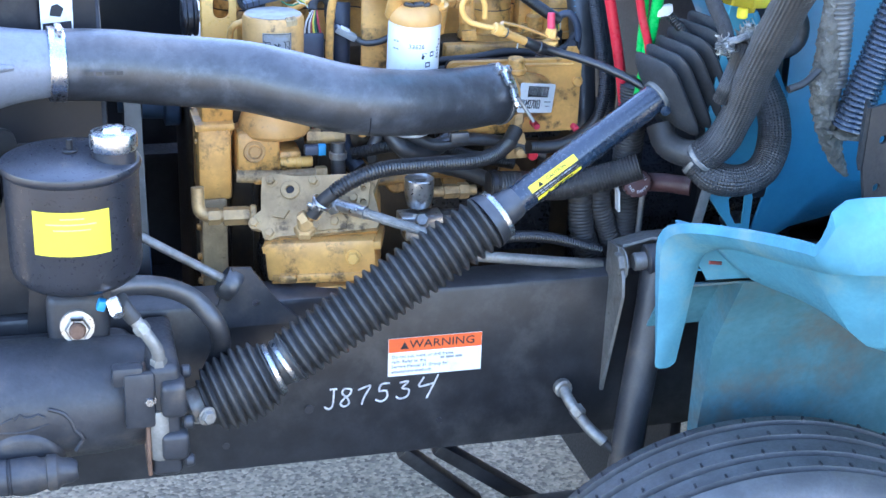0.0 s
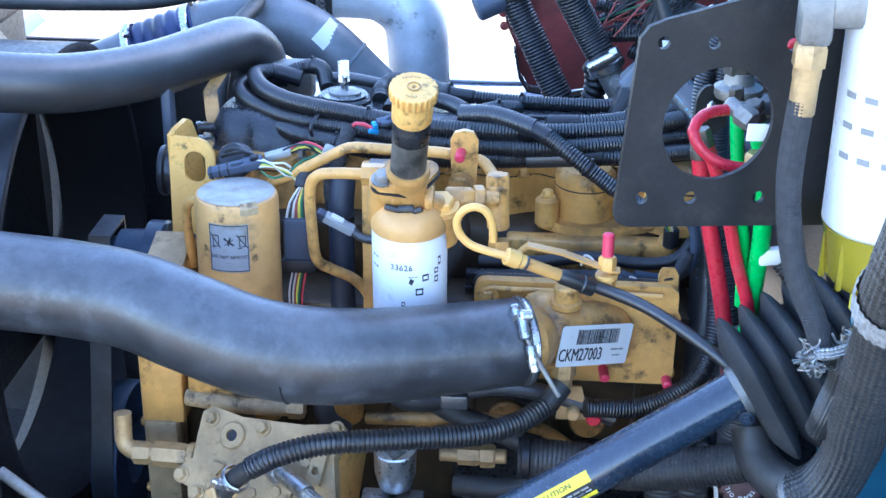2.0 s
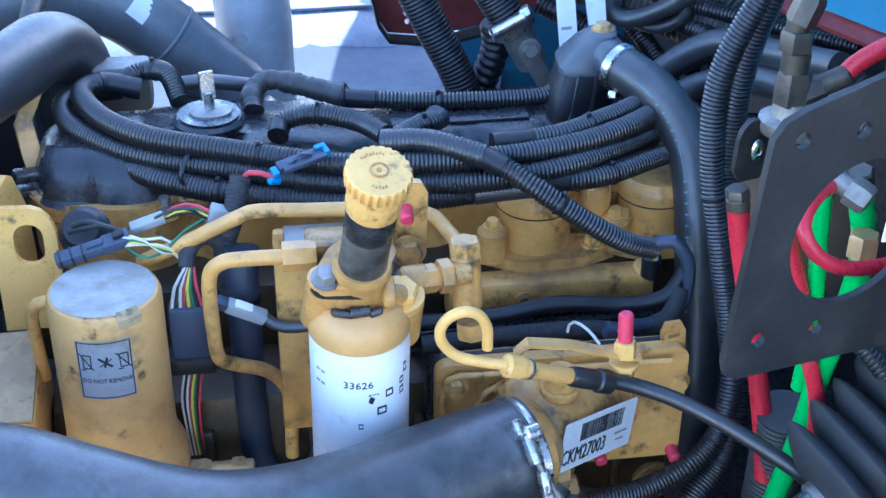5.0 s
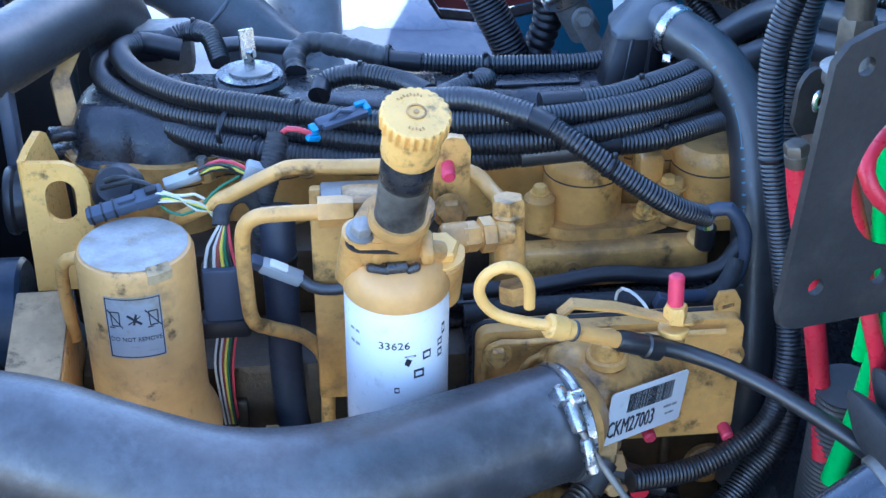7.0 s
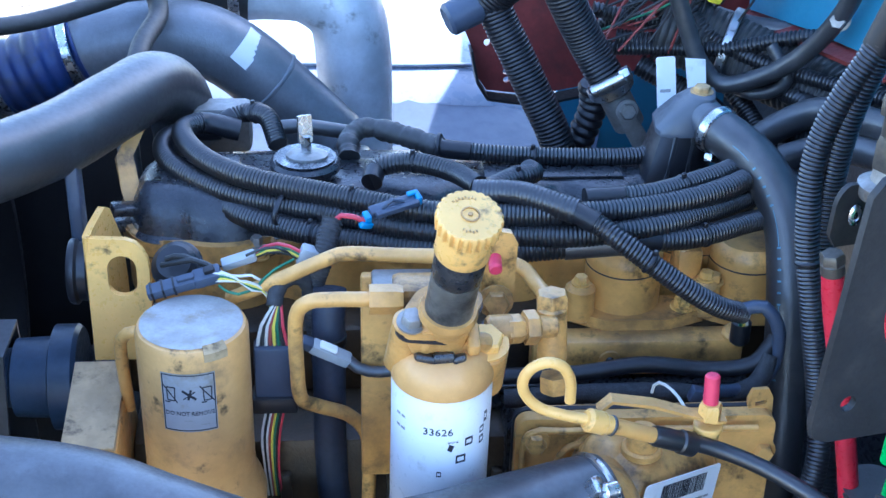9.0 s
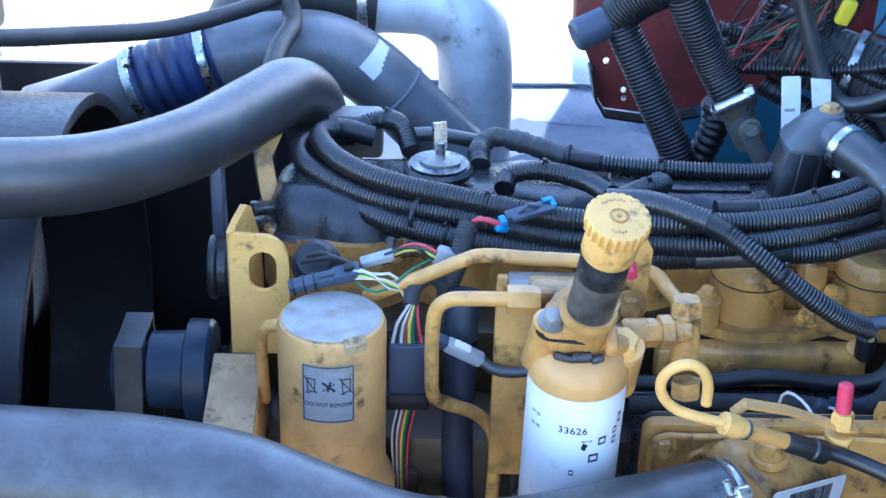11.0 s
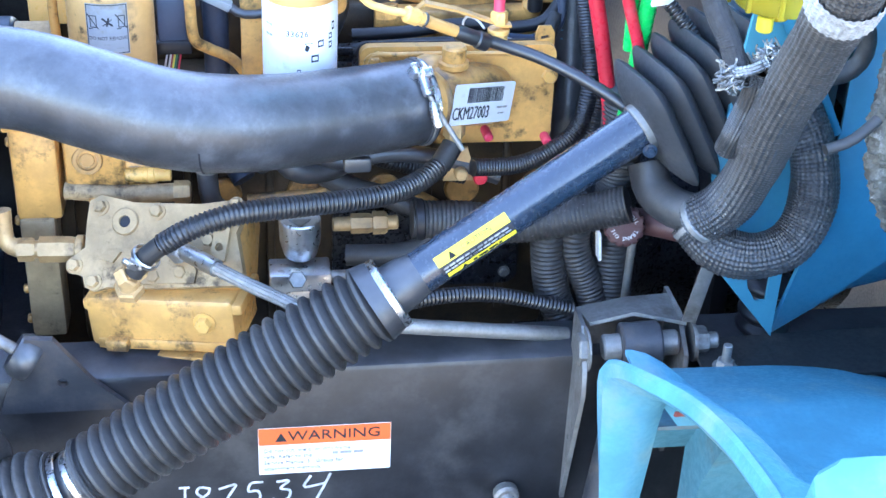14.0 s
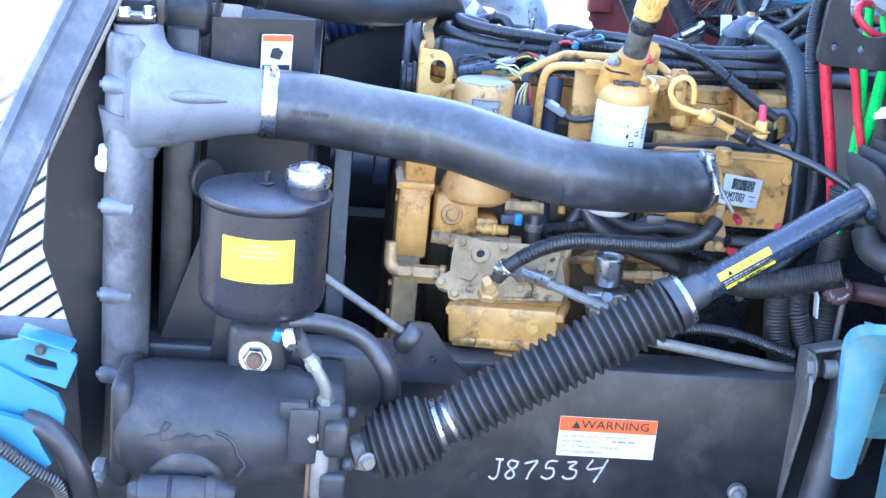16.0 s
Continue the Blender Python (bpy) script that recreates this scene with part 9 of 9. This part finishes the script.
    return solo("ribbed_duct", tube(pts, r, segs=24, ribs=(pitch, depth)), mat, label, "hose", "ribbed ducts")


duct([(0.170, 0.80, 1.515), (0.186, 0.795, 1.478), (0.204, 0.79, 1.444), (0.233, 0.78, 1.386), (0.266, 0.77, 1.317), (0.285, 0.77, 1.23)], 0.0235, "thick ribbed black duct in front of the red plate", pitch=0.0056, depth=0.0013)
duct([(0.245, 0.745, 1.560), (0.263, 0.750, 1.522), (0.295, 0.760, 1.462), (0.322, 0.752, 1.418)], 0.0245, "thick ribbed black duct ending at a clamp")
duct([(0.172, 0.80, 1.508), (0.195, 0.785, 1.536), (0.235, 0.755, 1.566), (0.295, 0.722, 1.594), (0.391, 0.70, 1.612), (0.52, 0.66, 1.64)], 0.027, "thick ribbed black duct crossing the cowl")
duct([(0.30, 0.80, 1.30), (0.315, 0.79, 1.36), (0.31, 0.78, 1.40)], 0.020, "short toothed black duct behind the cover", pitch=0.014, depth=0.004)
bm = can(0.022, 0.05, along((0.160, 0.80, 1.500), (-1, -0.3, -0.4)), 0.004, 18)
solo("duct_plug", bm, "slate_conn", "slate-blue plug on the duct's end", "plug")
lev = thing("valve_lever", (0.36, 0.75, 1.3), "steel ball valve with a yellow-tipped lever", "valve")
part("clamp", washer(0.0275, 0.0305, 0.014, along((0.325, 0.752, 1.412), (0.45, 0, -0.9)), 32), "steel", lev)
bm = can(0.009, 0.05, along((0.300, 0.725, 1.408), (0.8, -0.2, 0.55)), 0.002, 16)
hexa(0.010, 0.012, along((0.335, 0.718, 1.434), (0.8, -0.2, 0.55)), bm)
part("clamp_screw", bm, "steel", lev)
part("valve_body", tube([(0.328, 0.752, 1.405), (0.345, 0.752, 1.375), (0.358, 0.755, 1.352)], 0.021, segs=20), "steel_dull", lev)
part("valve_nut", bolt(along((0.348, 0.728, 1.382), (0, -1, 0.2)), 0.011, 0.014), "steel_dull", lev)
part("handle", brick(0.024, 0.006, 0.075, basis((0.363, 0.735, 1.348), (0.85, 0, 0.5), (-0.45, 0, 0.85)), 0.002), "steel_dull", lev)
part("handle_grip", brick(0.026, 0.010, 0.034, basis((0.383, 0.735, 1.312), (0.85, 0, 0.5), (-0.45, 0, 0.85)), 0.003), "yellow_grimy", lev, "faded yellow handle grip")
tag = thing("paper_tag", (0.41, 0.78, 1.34), "white paper tag with printed lines tied to the wiring", "tag")
TGM = basis((0.389, 0.695, 1.421), (1, -0.1, 0.10), (-0.02, 0.25, 1))
part("strip", flat(round_rect(-0.012, -0.050, 0.012, 0.045, 0.003), 0.0012, TGM), "white_label", tag)
part("print", bars(-0.008, 0.008, -0.02, 0.004, TGM @ Matrix.Translation((0, -0.0008, 0)), seed=41, bm=bars(-0.008, 0.008, 0.0, 0.004, TGM @ Matrix.Translation((0, -0.0008, 0)), seed=42)), "ink_grey", tag)
solo("paper_tag", flat([(-0.012, -0.019), (0.011, -0.020), (0.013, 0.016), (-0.012, 0.020)], 0.0012, basis((0.424, 0.695, 1.447), (1, -0.1, 0.15), (0.1, 0.3, 1))), "white_label", "blank white paper tag tied to the wiring", "tag")
# big intake duct with steel bands
big = thing("cowl_intake_duct", (0.55, 0.7, 1.4), "large black duct with steel bands along the cowl", "duct")
part("duct", tube([(0.40, 0.80, 1.47), (0.47, 0.77, 1.455), (0.53, 0.73, 1.440), (0.60, 0.66, 1.425), (0.66, 0.55, 1.41), (0.72, 0.40, 1.40)], 0.046, segs=32, ribs=(0.009, 0.0018)), "rubber_dusty", big)
for c, d in (((0.475, 0.768, 1.454), (0.9, -0.4, -0.2)), ((0.612, 0.645, 1.424), (0.55, -0.8, -0.1))):
    part("steel_band", washer(0.050, 0.054, 0.012, along(c, d), 40), "steel", big)
rndm = random.Random(23)
bundle = [
    ([(0.341, 0.80, 1.453), (0.437, 0.765, 1.452), (0.497, 0.73, 1.436), (0.566, 0.62, 1.426), (0.60, 0.46, 1.44)], 0.014, True),
    ([(0.371, 0.78, 1.424), (0.451, 0.72, 1.392), (0.491, 0.60, 1.378), (0.52, 0.47, 1.38), (0.54, 0.36, 1.40)], 0.015, True),
    ([(0.397, 0.80, 1.494), (0.463, 0.76, 1.432), (0.510, 0.68, 1.374), (0.515, 0.56, 1.346)], 0.013, True),
    ([(0.310, 0.82, 1.487), (0.403, 0.81, 1.472), (0.446, 0.80, 1.500), (0.468, 0.80, 1.545), (0.48, 0.80, 1.60)], 0.011, True),
    ([(0.468, 0.60, 1.380), (0.502, 0.60, 1.412), (0.547, 0.57, 1.448), (0.585, 0.48, 1.470)], 0.018, False),
    ([(0.470, 0.55, 1.372), (0.515, 0.55, 1.400), (0.560, 0.50, 1.432), (0.60, 0.42, 1.45)], 0.018, False),
    ([(0.566, 0.56, 1.66), (0.566, 0.60, 1.565), (0.529, 0.65, 1.479), (0.467, 0.70, 1.429), (0.434, 0.715, 1.452), (0.413, 0.725, 1.498), (0.39, 0.735, 1.56)], 0.0115, False),
    ([(0.33, 0.80, 1.44), (0.40, 0.76, 1.455), (0.47, 0.72, 1.47), (0.55, 0.68, 1.50), (0.63, 0.62, 1.52)], 0.010, True),
    ([(0.36, 0.82, 1.52), (0.43, 0.80, 1.500), (0.50, 0.77, 1.485), (0.58, 0.72, 1.49), (0.66, 0.66, 1.51)], 0.012, False),
    ([(0.32, 0.83, 1.46), (0.36, 0.82, 1.485), (0.37, 0.80, 1.53), (0.40, 0.80, 1.575), (0.46, 0.78, 1.60)], 0.009, True),
    ([(0.44, 0.75, 1.46), (0.46, 0.73, 1.43), (0.50, 0.69, 1.42), (0.53, 0.66, 1.45), (0.51, 0.68, 1.49)], 0.008, False),
    ([(0.43, 0.77, 1.50), (0.455, 0.74, 1.475), (0.50, 0.70, 1.462), (0.56, 0.64, 1.46), (0.62, 0.55, 1.47)], 0.010, True),
    ([(0.50, 0.55, 1.36), (0.55, 0.50, 1.375), (0.60, 0.42, 1.40), (0.63, 0.32, 1.42)], 0.016, True),
    ([(0.52, 0.62, 1.40), (0.58, 0.55, 1.415), (0.63, 0.45, 1.44), (0.66, 0.34, 1.46)], 0.014, True)]
for pts, r, rib in bundle:
    tail = Vector(pts[-1]) + (Vector(pts[-1]) - Vector(pts[-2])) * 0.9
    pts = pts + [tuple(tail)] if pts[-1][0] > 0.53 else pts
    solo("cowl_cable", tube(pts, r, segs=16, ribs=(0.0055, 0.002) if rib else None), "loom" if rib else "rubber", "black %s cable in the tangle below the cowl" % ("ribbed" if rib else "smooth"), "cable", "cowl cables")
for k in range(26):
    a = Vector((0.46 + rndm.uniform(-0.03, 0.04), 0.78 + rndm.uniform(-0.03, 0.03), 1.585 + rndm.uniform(-0.03, 0.03)))
    b = Vector((0.36 + rndm.uniform(-0.06, 0.12), 0.78 + rndm.uniform(-0.05, 0.04), 1.475 + rndm.uniform(-0.03, 0.03)))
    mid = (a + b) / 2 + Vector((rndm.uniform(-0.03, 0.05), rndm.uniform(-0.04, 0.02), rndm.uniform(-0.02, 0.02)))
    mat = rndm.choice(("wire_black", "wire_black", "wire_black", "wire_red", "wire_black", "wire_black", "wire_orange", "wire_green"))
    solo("cowl_wire", tube([a, mid, b], 0.0017, segs=8), mat, "thin %s wire fanning out below the cowl" % {"wire_black": "black", "wire_red": "red", "wire_green": "green", "wire_orange": "orange", "pink": "pink"}[mat], "wire", "cowl wires")
solo("cowl_connector", brick(0.018, 0.014, 0.034, at(0.452, 0.74, 1.540, 10, 15, 0), 0.003), "yellow_label", "yellow connector among the cowl wires", "connector")
solo("relay_block", brick(0.10, 0.05, 0.06, at(0.50, 0.83, 1.60, 0, 10, 0), 0.008), "rust", "dark red terminal block on the cowl", "terminal block")
for x, y, z in ((0.555, 0.60, 1.548), (0.60, 0.62, 1.57), (0.545, 0.70, 1.590)):
    solo("cowl_bolt", bolt(along((x + 0.01, y + 0.01, z), (-0.5, -0.8, 0.2)), 0.010, 0.016), "steel_dull", "dull bolt through the blue cowl panel", "bolt", "cowl bolts")
part("cowl_panel", sheet([[(0.53, 0.84, 1.48), (0.56, 0.70, 1.505), (0.72, 0.30, 1.53), (0.90, 0.06, 1.56)], [(0.53, 0.84, 1.62), (0.56, 0.70, 1.64), (0.72, 0.30, 1.66), (0.90, 0.06, 1.68)], [(0.53, 0.86, 1.95), (0.56, 0.72, 1.95), (0.72, 0.32, 1.95), (0.90, 0.08, 1.95)]], 0.006), "body_blue", cab, "blue painted cowl panel")
part("cowl_ledge", sheet([[(0.53, 0.84, 1.478), (0.56, 0.70, 1.503), (0.72, 0.30, 1.528), (0.90, 0.06, 1.558)], [(0.51, 0.83, 1.470), (0.54, 0.685, 1.495), (0.70, 0.285, 1.52), (0.88, 0.045, 1.55)]], 0.006), "rust", cab, "rusty ledge")
# overhead cable across the radiator
oc = thing("overhead_cable", (-0.26, 0.9, 1.4), "long black cable tied over the crossover pipe", "cable")
part("cable", tube([(-0.75, 0.60, 1.53), (-0.62, 0.68, 1.50), (-0.520, 0.75, 1.482), (-0.426, 0.80, 1.474), (-0.344, 0.85, 1.481), (-0.285, 0.90, 1.489), (-0.206, 1.0, 1.499), (-0.118, 1.05, 1.523), (-0.02, 1.1, 1.560), (0.10, 1.15, 1.62)], 0.0115, segs=18), "rubber_dusty", oc)
part("branch", tube([(-0.272, 0.905, 1.490), (-0.262, 0.880, 1.458), (-0.278, 0.80, 1.440), (-0.284, 0.70, 1.396), (-0.275, 0.62, 1.362), (-0.26, 0.57, 1.33)], 0.0135, segs=18), "rubber_dusty", oc)
part("tie", washer(0.013, 0.0165, 0.014, along((-0.279, 0.905, 1.489), (0.6, 0.8, 0.1)), 24), "plastic", oc)
# far-side wheel arch
rows = []
for v, (y_, drop) in enumerate(((1.38, 0.17), (1.44, 0.05), (1.52, 0.012), (1.64, 0.0), (1.80, 0.02), (2.0, 0.10))):
    rows.append([(x_, y_ + 0.05 * abs(x_ - 0.1), 1.135 - drop - 0.55 * max(0.0, x_ - 0.20) ** 2 * 4 - 0.25 * max(0.0, -0.1 - x_) ** 2) for x_ in np.linspace(-0.45, 0.44, 15)])
ff = thing("far_fender", (0.0, 1.6, 1.13), "grey-blue far-side fender liner with a rolled edge", "fender")
part("panel", sheet(rows, 0.006), "pale_liner", ff)
part("rolled_edge", tube(rows[0], 0.009, segs=12), "pale_liner", ff)
part("edge_bead", tube([(x, y, z + 0.004) for x, y, z in rows[2]], 0.004, segs=10), "pale_liner", ff)
shelf_rows = [[(-0.30, 1.0, 1.02), (0.10, 1.0, 1.03), (0.42, 0.98, 1.05)], [(-0.30, 1.35, 1.02), (0.10, 1.32, 1.06), (0.42, 1.28, 1.05)], [(-0.32, 1.55, 1.0), (0.10, 1.50, 1.10), (0.45, 1.40, 1.05)]]
shelf = thing("inner_shelf", (0.0, 1.2, 1.0), "dark blue-grey inner shelf on the far side of the engine", "body panel")
part("panel", sheet(shelf_rows, 0.006), "shelf_liner", shelf)
part("edge_lip", tube(shelf_rows[0], 0.007, segs=10), "shelf_liner", shelf)
# blue hood, tipped forward
hood = thing("tilted_hood", (-1.2, 0.3, 0.7), "blue hood tipped forward with its brackets", "hood")
bm = flat([(-0.150, 0.026), (-0.066, 0.046), (-0.056, 0.050), (0.004, 0.030), (0.018, 0.022), (0.020, 0.012), (0.002, -0.034), (-0.040, -0.020), (-0.150, 0.004)], 0.010, at(-0.838, -0.225, 0.955), holes=[[(-0.058, 0.022), (-0.012, 0.010), (-0.010, -0.004), (-0.040, 0.000), (-0.062, 0.010)]])
part("hinge_bracket", bm, "body_blue", hood)
part("hinge_flange", brick(0.085, 0.050, 0.006, at(-0.868, -0.205, 0.997, 0, 16, 0), 0.002), "body_blue", hood)
part("hinge_pin", bolt(along((-0.872, -0.236, 0.990), (0, -1, 0.2)), 0.007, 0.010), "rail", hood)
bm = flat([(-0.30, -0.06), (-0.014, -0.090), (0.0, -0.075), (0.002, -0.048), (-0.010, -0.020), (-0.100, 0.028), (-0.30, 0.060)], 0.014, at(-0.838, -0.235, 0.932))
part("lower_flange", bm, "body_blue", hood)
bm = flat([(-0.30, -0.30), (-0.090, -0.200), (-0.050, -0.150), (-0.012, -0.118), (-0.030, -0.085), (-0.036, -0.055), (-0.060, -0.045), (-0.30, 0.010)], 0.014, at(-0.838, -0.262, 0.925))
part("lower_flange", bm, "body_blue", hood)
part("stay_tube", tube([(-0.895, -0.235, 0.868), (-0.862, -0.245, 0.858), (-0.830, -0.25, 0.828), (-0.808, -0.25, 0.780), (-0.798, -0.24, 0.72), (-0.80, -0.22, 0.64)], 0.021, segs=20), "rail", hood)
part("ribbed_lead", tube([(-1.02, -0.275, 0.905), (-0.965, -0.278, 0.868), (-0.915, -0.280, 0.834), (-0.868, -0.276, 0.798), (-0.840, -0.262, 0.772), (-0.83, -0.24, 0.72)], 0.013, segs=16, ribs=(0.006, 0.0016)), "loom", hood, "black ribbed hose")
EL = [(-0.880, 1.56), (-0.880, 1.506), (-0.945, 1.373), (-0.976, 1.302), (-1.06, 1.12), (-1.14, 0.98)]
ER = [(-0.776, 1.56), (-0.791, 1.513), (-0.854, 1.370), (-0.910, 1.227), (-0.967, 1.091), (-1.02, 0.94)]
rows = []
for w, dy in ((0.0, 0.012), (0.06, -0.002), (0.22, -0.008), (0.30, -0.001), (0.55, -0.004), (0.75, -0.012), (0.86, -0.016), (0.93, -0.010), (0.97, -0.012), (1.0, 0.002)):
    rows.append([(a[0] + (b[0] - a[0]) * w, -0.045 + dy, a[1] + (b[1] - a[1]) * w) for a, b in zip(EL, ER)])
part("side_edge", sheet(rows, 0.006), "hood_liner", hood, "dusty grey-blue ribbed inner edge of the hood")
part("weather_seal", sheet([[(-0.775, -0.03, 1.55), (-0.905, -0.03, 1.24), (-0.913, -0.03, 1.085), (-0.862, -0.03, 0.93), (-0.842, -0.03, 0.66)], [(-0.79, 0.0, 1.55), (-0.805, 0.0, 1.24), (-0.805, 0.0, 1.08), (-0.81, 0.0, 0.93), (-0.82, 0.0, 0.70)]], 0.008), "plastic", hood, "black rubber seal strip")
# sunlit slatted panel beyond the hood
slats = thing("slatted_panel", (-1.75, 1.5, GROUND), "white slatted panel standing in the sun beyond the hood", "panel")
for k in range(22):
    part("slat", brick(1.7, 0.03, 0.034, at(-1.50, 1.40, -0.05 + k * 0.058, 0, -38, 0), 0.004), "white_label", slats)
part("leg", brick(0.05, 0.04, 1.0, at(-1.70, 1.43, 0.28), 0.004), "white_label", slats)
# grey sheet added behind the slats to imitate shade in their gaps
part("backing", brick(1.5, 0.02, 1.25, at(-1.60, 1.46, 0.42), 0.004), "grey_pipe", slats)
# unseen box and skirt behind the cab, added to shade the bay and ground
box = thing("shade_box", (5.5, 0.45, 0.4), "plain white unseen box behind the cab, added to cast shade", "truck body")
part("box", brick(6.2, 2.5, 3.5, at(6.1, 0.45, 2.25), 0.03), "white_filter", box)
part("skirt", brick(7.5, 2.9, 0.9, at(5.2, 0.75, 0.45), 0.03), "rail", box)
